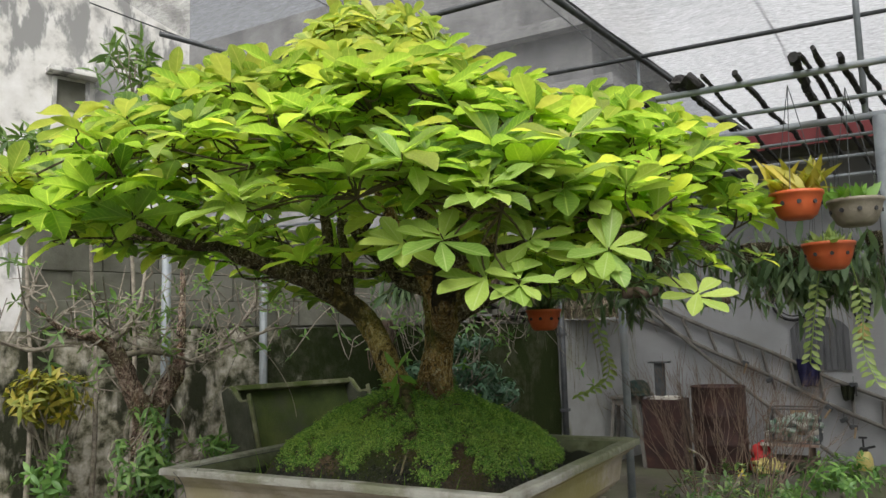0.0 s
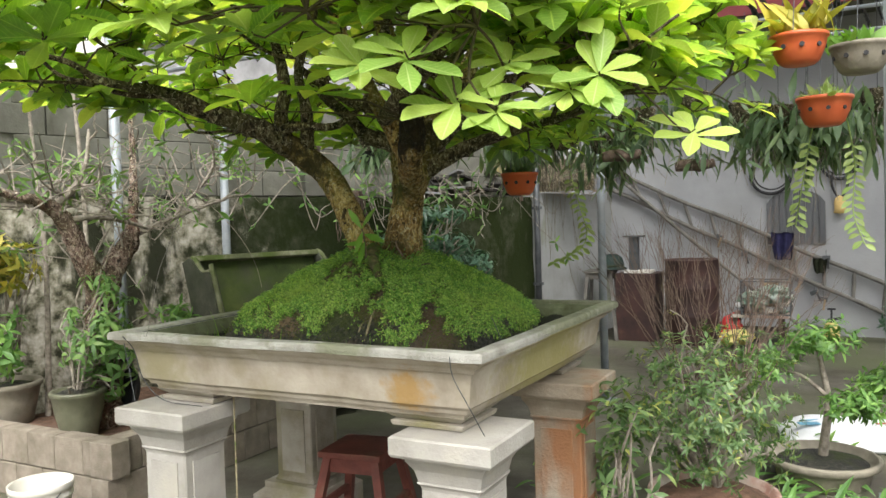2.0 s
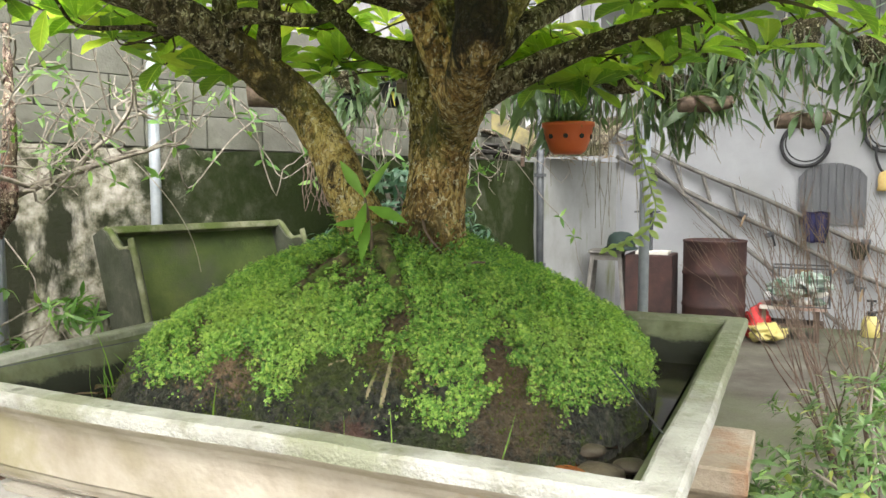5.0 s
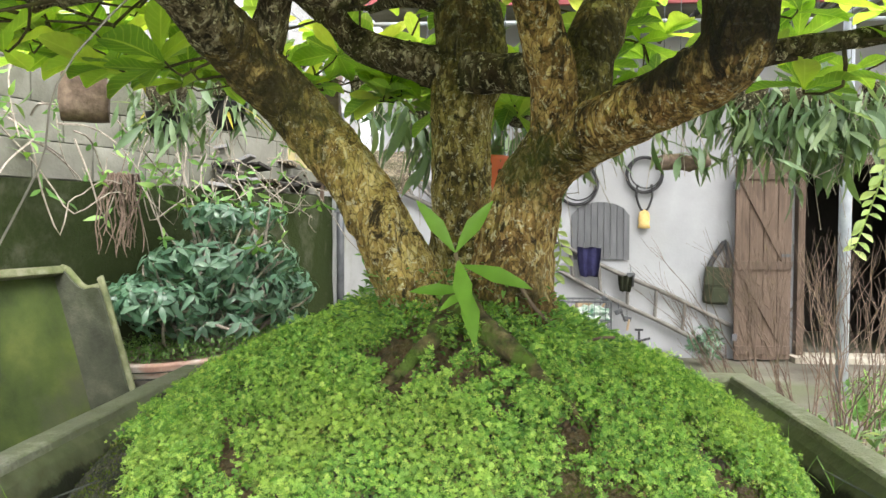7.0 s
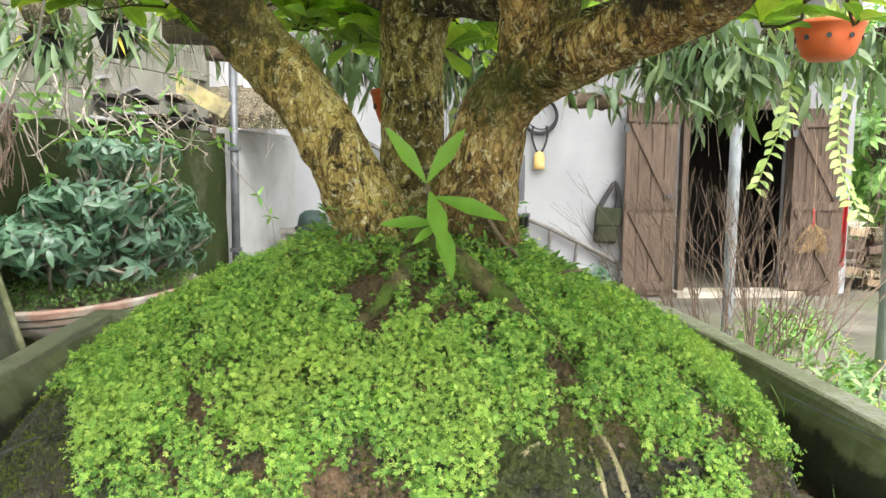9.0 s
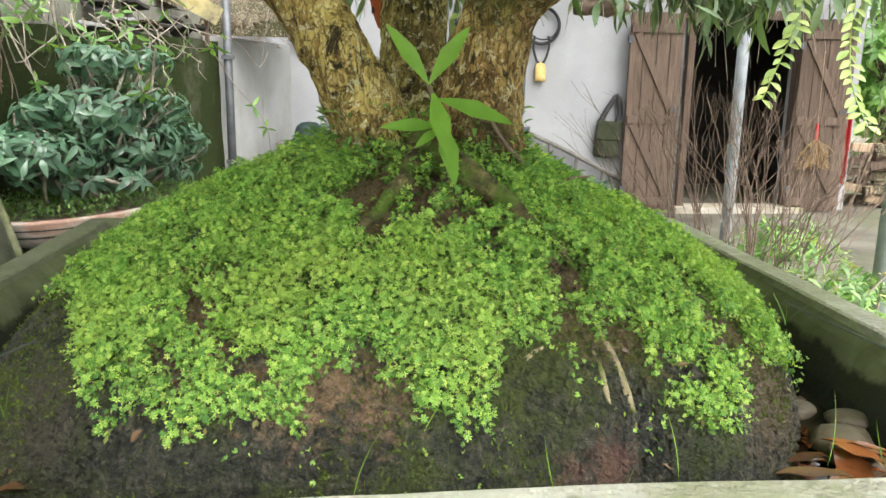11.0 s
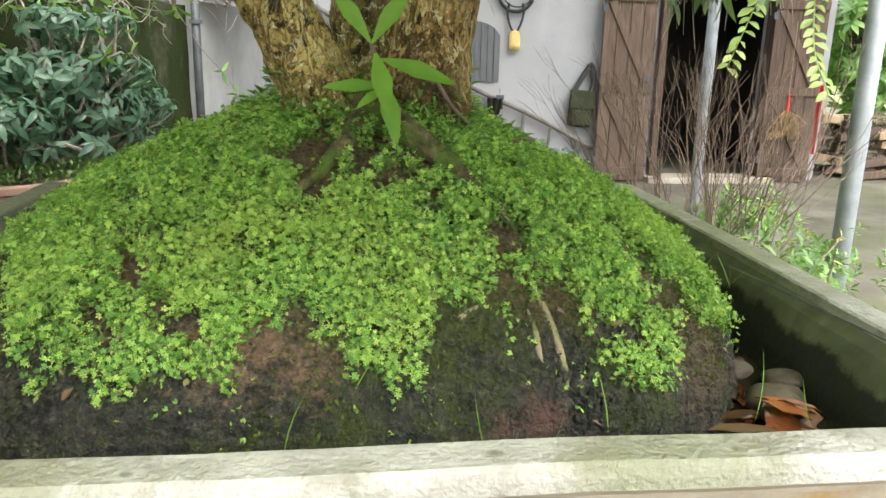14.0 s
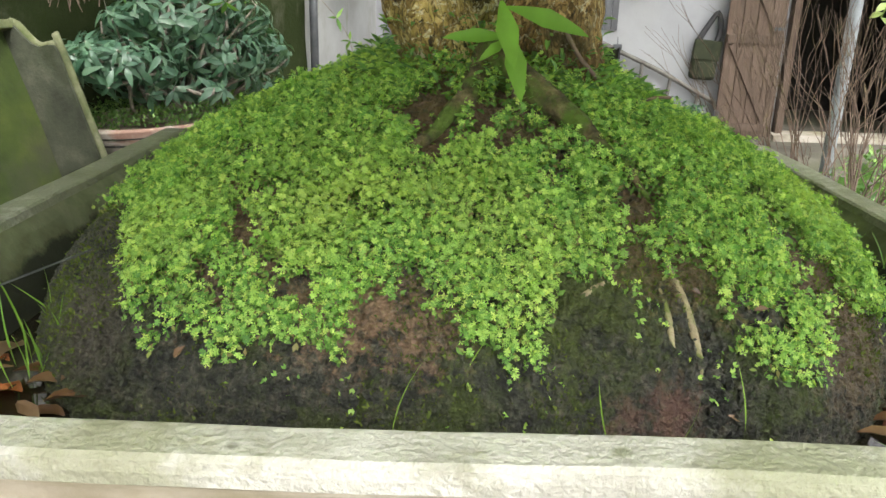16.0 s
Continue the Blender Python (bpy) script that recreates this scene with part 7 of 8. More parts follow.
def junk_table():
    root = thing("low_table", "low weathered table piled with bottles and bags by the wall", "table", (0.9, 6.75, 0))
    part("top", boxes(((0.02, 0, 0.30), (0.56, 0.40, 0.03), None, 0.004)), CLAY, root)
    for sx in (-1, 1):
        for sy in (-1, 1):
            part("leg", boxes(((sx * 0.22, sy * 0.16, 0.143), (0.04, 0.04, 0.286))), PLANK, root)
    part("shelf", boxes(((0, 0, 0.14), (0.56, 0.34, 0.02))), PLANK, root)
    rng = np.random.default_rng(61)
    for k in range(9):
        b = thing("bottle", "small pale plastic bottle lying in a heap on the low table", "bottle", (0.9 + rng.uniform(-0.2, 0.18), 6.68 + rng.uniform(-0.1, 0.12), 0.35 + 0.06 * (k // 5)), rng.uniform(0, 180), "bottles on the low table")
        m = Matrix.Rotation(radians(90), 4, "X")
        bm = lathe(bmesh.new(), [(0.025, 0), (0.033, 0.01), (0.033, 0.12), (0.014, 0.16), (0.013, 0.18), (0, 0.18)], 14)
        bmesh.ops.transform(bm, matrix=m, verts=bm.verts)
        part("body", bm, (SACK, WHITE_PLASTIC, STRAP_POT)[k % 3], b, "", True)
    for x, y, z, s, mat, lab in ((0.88, 6.70, 0.47, 0.165, STRAP_POT, "crumpled pale printed bag on the heap"), (1.06, 6.70, 0.52, 0.165, STRAP_POT, "crumpled green and white plastic bag on the heap"), (0.62, 6.66, 0.13, 0.12, RED, "red plastic bag standing beside the low table"), (0.70, 6.45, 0.09, 0.15, YELLOW, "yellow plastic sack under the low table")):
        bm = bmesh.new()
        bmesh.ops.create_icosphere(bm, subdivisions=4, radius=s)
        for v in bm.verts:
            v.co *= 1 + 0.5 * noise.noise(v.co * 14 + Vector((x * 5, 0, 0))) + 0.22 * noise.noise(v.co * 40)
            v.co.z *= 0.5 if mat is not RED else 1.3
        ob = part("bag", bm, mat, None, "", True)
        ob.location = (x, y, z)
        tagged(ob, lab, "bag")
    box_ob = thing("wooden_crate", "small raw wooden crate on the low table", "crate", (1.0, 6.88, 0.315))
    for sx in (-1, 1):
        part("side", boxes(((sx * 0.07, 0, 0.16), (0.012, 0.14, 0.32))), WOOD, box_ob)
        part("end", boxes(((0, sx * 0.07, 0.16), (0.13, 0.012, 0.32))), WOOD, box_ob)
    part("bottom", boxes(((0, 0, 0.008), (0.13, 0.13, 0.012))), WOOD, box_ob)


def wire_basket():
    """The dark wire basket that holds the heap on the low table."""
    root = thing("wire_basket", "dark wire basket full of bags on the low table", "basket", (0.98, 6.70, 0.318))
    w, d, h = 0.235, 0.165, 0.35
    corners = [(-w, -d), (w, -d), (w, d), (-w, d)]
    for z, r in ((0.006, 0.006), (h * 0.5, 0.004), (h, 0.009)):
        bm = bmesh.new()
        for k in range(4):
            rod(bm, (*corners[k], z), (*corners[(k + 1) % 4], z), r, 6)
        part("hoop", bm, DARKSTEEL, root)
    for k in range(4):
        (x0, y0), (x1, y1) = corners[k], corners[(k + 1) % 4]
        for j in range(9 if k % 2 == 0 else 6):
            u = j / (9 if k % 2 == 0 else 6)
            at = (x0 + (x1 - x0) * u, y0 + (y1 - y0) * u)
            part("bar", rod(bmesh.new(), (*at, 0), (*at, h), 0.006 if j == 0 else 0.0025, 5), DARKSTEEL, root)


def sprayer():
    root = thing("pump_sprayer", "yellow pump sprayer with a black nozzle head by the wall", "sprayer", (1.58, 7.1, 0))
    part("tank", lathe(bmesh.new(), [(0.075, 0), (0.082, 0.01), (0.08, 0.12), (0.06, 0.18), (0.035, 0.20), (0, 0.2)], 24), YELLOW, root, "", True)
    part("collar", lathe(bmesh.new(), [(0.04, 0.195), (0.042, 0.225), (0.03, 0.235), (0, 0.235)], 18), BLACK, root)
    part("handle", boxes(((0, 0, 0.29), (0.02, 0.02, 0.10)), ((0, 0, 0.335), (0.08, 0.025, 0.02))), BLACK, root)
    part("nozzle", rod(bmesh.new(), (0.02, 0, 0.225), (0.11, 0, 0.25), 0.012, 10), BLACK, root)


def broom():
    root = thing("broom", "straw hand broom with a red grip hung on the plank door", "broom", (4.6, 7.17, 0.5))
    part("grip", rod(bmesh.new(), (0, 0, 0.27), (0, 0, 0.46), 0.02, 12, 0.012), RED, root)
    rng = np.random.default_rng(71)
    pieces = [tube([(rng.normal(0, 0.012), rng.normal(0, 0.01), 0.29, 0.004), (rng.normal(0, 0.07), rng.normal(0, 0.02), 0.15, 0.004), (rng.uniform(-0.2, 0.2), rng.normal(0, 0.03), rng.uniform(-0.03, 0.05), 0.003)], 4, 0.1) for _ in range(110)]
    h = raw("bristles", *joined(pieces), STRAW, root)
    h["kind"] = "stuff"
    part("cord", rod(bmesh.new(), (0, 0, 0.46), (0, 0.02, 1.2), 0.003, 5), WOOD, root)


def clamps():
    """Small dark hand tools hooked on the ladder."""
    for k, (x, z, lean) in enumerate(((0.436, 1.113, 20), (0.69, 0.917, -15), (1.27, 0.614, 35), (1.41, 0.491, -25), (1.498, 0.418, 10), (1.53, 0.869, 0))):
        root = thing("hand_tool", "small dark steel hand tool hooked on the bamboo ladder", "tool", (x, 7.31, z), 0, "tools on the ladder")
        m = Matrix.Rotation(radians(lean), 4, "Y")
        part("head", boxes(((0, 0, 0), (0.085, 0.03, 0.05), m, 0.008)), DARKSTEEL, root)
        part("handle", boxes((m @ Vector((0.02, -0.01, -0.06)), (0.022, 0.022, 0.12), m, 0.006)), BLACK if k % 2 else WOOD, root)
        part("hook", rod(bmesh.new(), (0, 0, 0.02), (0, 0.02, 0.09), 0.004, 6), DARKSTEEL, root)


def tile_heap():
    """Broken dark tiles and dry straw piled on the wall's end."""
    rng = np.random.default_rng(77)
    root = thing("tile_heap", "heap of broken dark roof tiles on top of the yard wall", "tiles")
    for k in range(34):
        c = along(rng.uniform(0.1, 1.5), rng.uniform(-0.45, -0.05), 1.66 + abs(rng.normal(0, 0.10)))
        m = Matrix.Rotation(rng.uniform(0, 6), 4, "Z") @ Matrix.Rotation(rng.uniform(-0.6, 0.6), 4, "X")
        part("tile", boxes((c, (rng.uniform(0.12, 0.24), rng.uniform(0.1, 0.17), 0.022), m, 0.004)), (FAR_WALL, BARK_DARK, DARK_IN)[k % 3], root)
    straw = thing("straw_heap", "small heap of dry brown straw on the wall end", "straw", (-0.98, 6.25, 1.68))
    pieces = []
    for _ in range(150):
        a = rng.normal(0, 0.12, 3) * (1.3, 1, 0.4) + (0, 0, 0.06)
        d = unit(rng.normal(0, 1, 3) * (1, 1, 0.35)) * rng.uniform(0.08, 0.2)
        pieces.append(tube([(*a, 0.003), (*(a + d / 2 + rng.normal(0, 0.015, 3)), 0.003), (*(a + d), 0.002)], 4, 0.1))
    raw("straw_stem", *joined(pieces), STRAW, straw)["kind"] = "stuff"


def drain_pipe():
    root = thing("drain_pipe", "dark grey drain pipe at the end of the mouldy wall", "pipe", (-1.15, 5.62, 0))
    part("tube", rod(bmesh.new(), (0, 0, 0), (0, 0, 2.3), 0.033, 16), DARKSTEEL, root, "", True)
    for z in (0.7, 1.5):
        part("bracket", boxes(((0, 0.0, z), (0.085, 0.085, 0.03))), DARKSTEEL, root)


def shed_roof():
    root = thing("lean_to_roof", "small lean-to roof with dark tiles over the wall end", "roof", (-1.35, 5.75, 0))
    part("fascia", boxes(((0.25, 0.1, 1.72), (1.0, 0.06, 0.10))), BARK_DARK, root)
    for k in range(9):
        part("tile", boxes(((-0.2 + 0.11 * k, 0.6, 1.93), (0.105, 1.1, 0.02), Matrix.Rotation(radians(16 + (k % 3)), 4, "X"))), BARK_DARK, root)
    ob = part("yellow_board", boxes(((0, 0, 0), (0.5, 0.02, 0.13), Matrix.Rotation(radians(28), 4, "Y"))), FADED)
    ob.location = (-1.38, 5.42, 1.9)
    tagged(ob, "faded yellow board lying aslant on the wall top", "board")
    part("bracket_leg", boxes(((0.1, 0.1, -0.2), (0.03, 0.03, 0.25))), PLANK, ob)


# ---------------------------------------------------------------- right of the tray
def twig_bush(at, seed, h, spread, n=70, label="leafless bush of thin upright reddish twigs"):
    root = thing("twig_bush", label, "bush", (*at, 0), 0, "bare twig bushes")
    rng = np.random.default_rng(seed)
    round_pot(root, 0.2, 0.3, GREY_POT, 0.03, 0.7)
    soil_disc(root, 0.16, 0.27)
    pieces = []

    def fork(p, d, r, length, level):
        """One nearly straight shoot that forks narrowly on its way up."""
        q = p + d * length
        pieces.append(tube([(*p, r), (*((p + q) / 2 + rng.normal(0, 0.004, 3)), r * 0.86), (*q, r * 0.7)], 5, 0.1))
        if level == 0 or q[2] > h:
            return
        for _ in range(2 if level > 1 or rng.uniform() < 0.6 else 3):
            e = d + rng.normal(0, 0.2, 3) + np.array((0, 0, 0.12))
            fork(q, e / np.linalg.norm(e), r * 0.66, length * rng.uniform(0.6, 0.92), level - 1)

    for k in range(n):
        a = k * math.tau / n + rng.uniform(-0.3, 0.3)
        lean = spread * rng.uniform(0.35, 1.0)
        d = np.array((lean * math.cos(a), lean * math.sin(a), 0.9))
        fork(np.array((0.05 * math.cos(a), 0.05 * math.sin(a), 0.27)), d / np.linalg.norm(d), 0.0055, rng.uniform(0.26, 0.36), 5)
    t = raw("twig_mass", *joined(pieces), RED_TWIG, root)
    t["kind"] = "stuff"


def green_bush():
    root = thing("potted_bush", "lush green bush with pinnate leaves in a wide clay pot", "bush", (1.22, 1.42, 0))
    round_pot(root, 0.27, 0.2, CLAY, 0.03, 0.75)
    soil_disc(root, 0.235, 0.17, RED_SOIL, 0.05)
    tips, dirs = cloud(430, (0.0, -0.04, 0.58), (0.42, 0.33, 0.38), 81, 0.5, 0.1)
    stems(root, (0, 0, 0.18), tips[::22], 0.010, 0.003, TWIG, 82)
    shrub(root, tips, dirs, OVATE + NARROW, (0.022, 0.045), DUSTY_LEAF, seed=83, count=(7, 12))
    t2, d2 = cloud(6, (-0.05, -0.05, 0.92), (0.22, 0.18, 0.16), 84, 1.0)
    stems(root, (0, 0, 0.5), t2, 0.005, 0.0025, TWIG, 85, 0, "long_shoot")
    shrub(root, t2, d2, OVATE, (0.012, 0.024), YELLOW_LEAF, "flower", seed=86)


def side_shrub():
    root = thing("low_shrub", "low leafy shrub growing beside the tray pillar", "shrub", (0.92, 1.1, 0))
    tips, dirs = cloud(70, (0.0, 0.0, 0.42), (0.22, 0.26, 0.34), 91, 0.5)
    stems(root, (0, 0, 0), tips[::5], 0.008, 0.003, TWIG, 92)
    shrub(root, tips, dirs, OVATE, (0.035, 0.075), DUSTY_LEAF, seed=93)


def wall_foot_plant():
    root = thing("wall_foot_plant", "small blue-green leafy plant at the foot of the whitewashed wall", "plant", (2.2, 6.95, 0))
    tips, dirs = cloud(34, (0, 0, 0.24), (0.2, 0.16, 0.16), 96, 0.8)
    stems(root, (0, 0, 0), tips[::3], 0.005, 0.002, TWIG, 97)
    shrub(root, tips, dirs, OVATE, (0.06, 0.11), BLUE_LEAF, seed=98)


def ring_bonsai():
    root = thing("small_bonsai", "small bonsai with spreading branches in a wide grey pot", "bonsai", (1.62, 2.32, 0))
    round_pot(root, 0.27, 0.14, GREY_POT, 0.035, 0.75)
    soil_disc(root, 0.22, 0.11)
    for p in ([(0, 0, 0.1, 0.026), (0.015, 0, 0.25, 0.022), (0.03, 0.01, 0.42, 0.018), (0.0, 0.0, 0.60, 0.012), (-0.03, 0, 0.72, 0.006)], [(0.03, 0.01, 0.40, 0.013), (0.15, -0.02, 0.50, 0.01), (0.32, -0.04, 0.53, 0.005)],
              [(0.02, 0, 0.45, 0.012), (-0.1, 0.02, 0.54, 0.009), (-0.26, 0.0, 0.58, 0.005)], [(0.02, 0, 0.36, 0.01), (0.1, -0.14, 0.42, 0.007), (0.16, -0.25, 0.44, 0.004)]):
        raw("branch", *tube(p, 9, 0.03, 0.15), TWIG, root, "", True)
    tips, dirs = [], []
    for k, (c, hh) in enumerate((((0.32, -0.04, 0.55), (0.18, 0.15, 0.07)), ((-0.26, 0, 0.6), (0.17, 0.15, 0.08)), ((-0.02, 0, 0.74), (0.2, 0.17, 0.1)), ((0.15, -0.24, 0.46), (0.13, 0.12, 0.07)))):
        t, d = cloud(75, c, (hh[0] * 1.15, hh[1] * 1.15, hh[2] * 1.2), 95 + k, 0.7)
        tips += t.tolist()
        dirs += d.tolist()
    shrub(root, tips, dirs, OVATE, (0.03, 0.06), BUSH_LEAF, seed=99, count=(5, 8))


def feed_sack():
    bm = bmesh.new()
    bmesh.ops.create_grid(bm, x_segments=26, y_segments=20, size=0.5)
    for v in bm.verts:
        x, y = v.co.x * 2, v.co.y * 2
        edge = max(0, 1 - abs(x) ** 4) * max(0, 1 - abs(y) ** 4)
        v.co = Vector((x * 0.36, y * 0.25, 0.03 + 0.10 * edge + 0.03 * noise.noise(Vector((x * 2.2, y * 2.2, 1)))))
    bmesh.ops.solidify(bm, geom=list(bm.faces), thickness=0.02)
    root = thing("feed_sack", "crumpled white woven sack lying on the ground", "sack", (1.72, 3.12, 0), 12)
    part("cover", bm, SACK, root, "", True)
    for k, (x, y, w, h, mat) in enumerate(((-0.22, -0.12, 0.12, 0.05, BLUE_PRINT), (-0.2, -0.04, 0.10, 0.02, BLUE_PRINT), (0.18, -0.06, 0.06, 0.02, RED))):
        part("print_bar", boxes(((x, y, 0.135), (w, h, 0.004), Matrix.Rotation(radians(14), 4, "Z"))), mat, root)


def ground_weeds():
    rng = np.random.default_rng(111)
    P, D = [], []
    for cx, cy, n, s in ((1.45, 1.85, 60, 0.18), (1.9, 1.8, 60, 0.22), (1.3, 2.6, 50, 0.25), (0.5, 1.9, 30, 0.2)):
        for _ in range(n):
            P.append((cx + rng.normal(0, s), cy + rng.normal(0, s), 0.01))
            D.append((rng.normal(0, 0.7), rng.normal(0, 0.7), rng.uniform(0.5, 1)))
    P, D = np.array(P), np.array(D)
    v, f = scatter([leaf_shape(1, 0.22, 0.5, 0.7, 0.15, 5)], P, frames_of(np.tile((0.0, -0.3, 1.0), (len(P), 1)), D), rng.uniform(0.08, 0.18, len(P)), np.zeros(len(P), int))
    tagged(raw("weed_patch", v, f, BUSH_LEAF), "arching weeds growing from the yard floor", "weeds", kind="stuff")


def wood_pile():
    root = thing("firewood_pile", "heap of split brown firewood beyond the house corner", "firewood", (5.9, 8.0, 0))
    rng = np.random.default_rng(121)
    for k in range(60):
        m = Matrix.Rotation(rng.uniform(-0.25, 0.25), 4, "Z") @ Matrix.Rotation(rng.uniform(-0.2, 0.2), 4, "Y")
        row = k // 12
        part("log", box(bmesh.new(), (rng.uniform(-0.55, 0.75), -0.3 + rng.uniform(-0.25, 0.25), 0.07 + 0.15 * row), (rng.uniform(0.35, 0.6), 0.09, 0.09), m, 0.012), (PLANK, WOOD, BARK_DARK)[k % 3], root)


def far_trees():
    for k, (x, y, h, w) in enumerate(((7.6, 10.5, 3.4, 1.6), (9.5, 13.0, 4.6, 2.2), (6.5, 13.5, 4.0, 1.8), (11.0, 9.5, 3.6, 1.8))):
        root = thing("garden_tree", "leafy green garden tree beyond the house corner", "tree", (x, y, 0), 0, "trees beyond the yard")
        v, f = tube([(0, 0, 0, 0.1), (0.05, 0, h * 0.35, 0.08), (0, 0.05, h * 0.7, 0.04), (0, 0, h * 0.9, 0.02)], 9, 0.2, 0.1)
        raw("trunk", v, f, BARK_DARK, root)
        tips, dirs = cloud(420, (0, 0, h * 0.55), (w, w * 0.8, h * 0.48), 130 + k, 0.5, 0.25)
        stems(root, (0, 0, h * 0.4), tips[::25], 0.025, 0.006, BARK_DARK, 131 + k)
        shrub(root, tips, dirs, OVATE, (0.14, 0.26), BUSH_LEAF, "crown", seed=132 + k, count=(6, 10))


# ---------------------------------------------------------------- pergola, hanging pots, net
def pergola():
    for a, b, r, mat in (((-3.0, 2.15, 2.57), (3.6, 2.15, 2.57), 0.019, STEEL), ((1.0, 1.40, 2.62), (3.6, 1.40, 2.62), 0.016, STEEL), ((0.9, 1.82, 2.59), (3.6, 1.82, 2.59), 0.011, STEEL), ((0.9, 2.62, 2.585), (3.6, 2.62, 2.585), 0.010, STEEL),
                         ((-3.0, 3.72, 3.74), (5.0, 4.08, 3.76), 0.018, DARKSTEEL), ((0.03, 1.6, 3.74), (0.72, 7.4, 3.74), 0.022, DARKSTEEL), ((2.1, 1.0, 2.57), (2.1, 7.4, 2.62), 0.018, STEEL), ((-3.0, 3.2, 2.58), (3.6, 3.2, 2.58), 0.013, STEEL),
                         ((-3.0, 3.89, 2.58), (3.6, 3.89, 2.58), 0.013, STEEL), ((-2.5, 1.4, 3.74), (-1.4, 5.6, 3.74), 0.02, DARKSTEEL), ((-3.0, 2.2, 3.72), (-0.05, 2.2, 3.74), 0.02, DARKSTEEL)):
        ob = part("pergola_pipe", rod(bmesh.new(), a, b, r, 14), mat, None, "", True)
        tagged(ob, "galvanised steel pipe of the pergola frame" if mat is STEEL else "dark steel pipe that carries the shade net", "pipe", "pergola pipes")
    for a, b, r in (((1.875, 2.15, 2.57), (1.875, 2.15, 3.9), 0.016), ((0.28, 3.89, 2.58), (0.28, 3.89, 3.76), 0.013), ((2.19, 4.03, 2.58), (2.19, 4.03, 3.8), 0.03), ((-2.27, 2.25, 2.58), (-2.27, 2.25, 3.74), 0.02)):
        tagged(part("pergola_post", rod(bmesh.new(), a, b, r, 12), STEEL, None, "", True), "upright steel pipe above the pergola beam", "post", "pergola posts")
    rng = np.random.default_rng(141)
    slats = [(0.66, 1.50, 0.80, 3.9, 0.011), (0.90, 1.40, 1.02, 4.1, 0.011), (1.15, 1.42, 1.30, 4.2, 0.017), (1.25, 1.24, 1.36, 4.0, 0.011), (1.38, 1.28, 1.56, 3.4, 0.013), (1.625, 1.22, 1.70, 3.5, 0.021), (1.66, 1.18, 1.93, 4.6, 0.011), (1.70, 1.15, 1.96, 3.9, 0.011),
             (1.79, 1.29, 2.06, 4.3, 0.012), (1.885, 1.48, 2.2, 4.2, 0.011), (2.05, 1.3, 2.34, 4.4, 0.012), (2.25, 1.25, 2.52, 4.2, 0.011), (2.45, 1.35, 2.70, 4.3, 0.012), (2.7, 1.2, 2.96, 4.4, 0.013), (2.95, 1.3, 3.2, 4.3, 0.011)]
    for x0, y0, x1, y1, thick in slats:
        pts = [(x0 + (x1 - x0) * u + rng.normal(0, 0.005), y0 + (y1 - y0) * u, 2.638 + 0.4 * thick + rng.normal(0, 0.002), thick * rng.uniform(0.8, 1.2)) for u in np.linspace(0, 1, 14)]
        ob = raw("slat", *tube(pts, 7, 0.03, 0.5, 40.0), CHARRED)
        tagged(ob, "blackened rough wooden slat laid across the pergola pipes", "slat", "pergola slats")
    pts = [(1.07 + 0.15 * u, 1.40 + rng.normal(0, 0.01), 2.663 + rng.normal(0, 0.006), 0.018 + 0.022 * math.sin(math.pi * u)) for u in np.linspace(0, 1, 7)]
    tagged(raw("net_roll", *tube(pts, 12, 0.015, 0.9, 30.0), CHARRED), "crumpled black bundle of old netting on the pergola pipe", "net bundle")


def net_sheet(material, label, left):
    """One half of the shade net, to either side of the slanting pipe that carries their seam."""
    n = 30
    verts, faces = [], []
    for j in range(n + 1):
        for i in range(n + 1):
            # The unseen front stretch of the net is added to shade the house wall.
            y = 0.9 + 7.9 * j / n
            seam = 0.14 + (y - 2.57) * 0.118
            x = -2.35 + (seam + 2.34) * i / n if left else seam + (7.8 - seam) * i / n
            sag = 0.10 * abs(math.sin((x + 3.2) * 1.4)) * abs(math.sin((y - 0.9) * 1.9))
            sag *= min(1.0, abs(x - seam) / 0.4)
            verts.append((x, y, 3.80 - sag + 0.012 * noise.noise(Vector((x, y, 0)) * 2)))
    for j in range(n):
        for i in range(n):
            a = j * (n + 1) + i
            faces.append((a, a + 1, a + n + 2, a + n + 1))
    root = thing("shade_net", label, "net", group="shade nets")
    raw("sheet", verts, faces, material, root, "", True)
    edge = [(*verts[j * (n + 1) + (n if left else 0)], 0.004) for j in range(0, n + 1, 3)]
    raw("hem", *tube(edge, 6, 0.2), DARKSTEEL, root, "rolled net edge")


def shade_net():
    net_sheet(NET, "pale woven shade net sagging over the yard", False)
    net_sheet(NET_DARK, "thin grey shade net over the wall side of the yard", True)
    for k in range(7):
        x = -2.6 + 1.25 * k
        w = part("net_wire", rod(bmesh.new(), (x, 0.9, 3.81), (x + 0.4, 8.7, 3.82), 0.005, 5), DARKSTEEL)
        tagged(w, "thin wire that carries the shade net", "wire", "net wires")


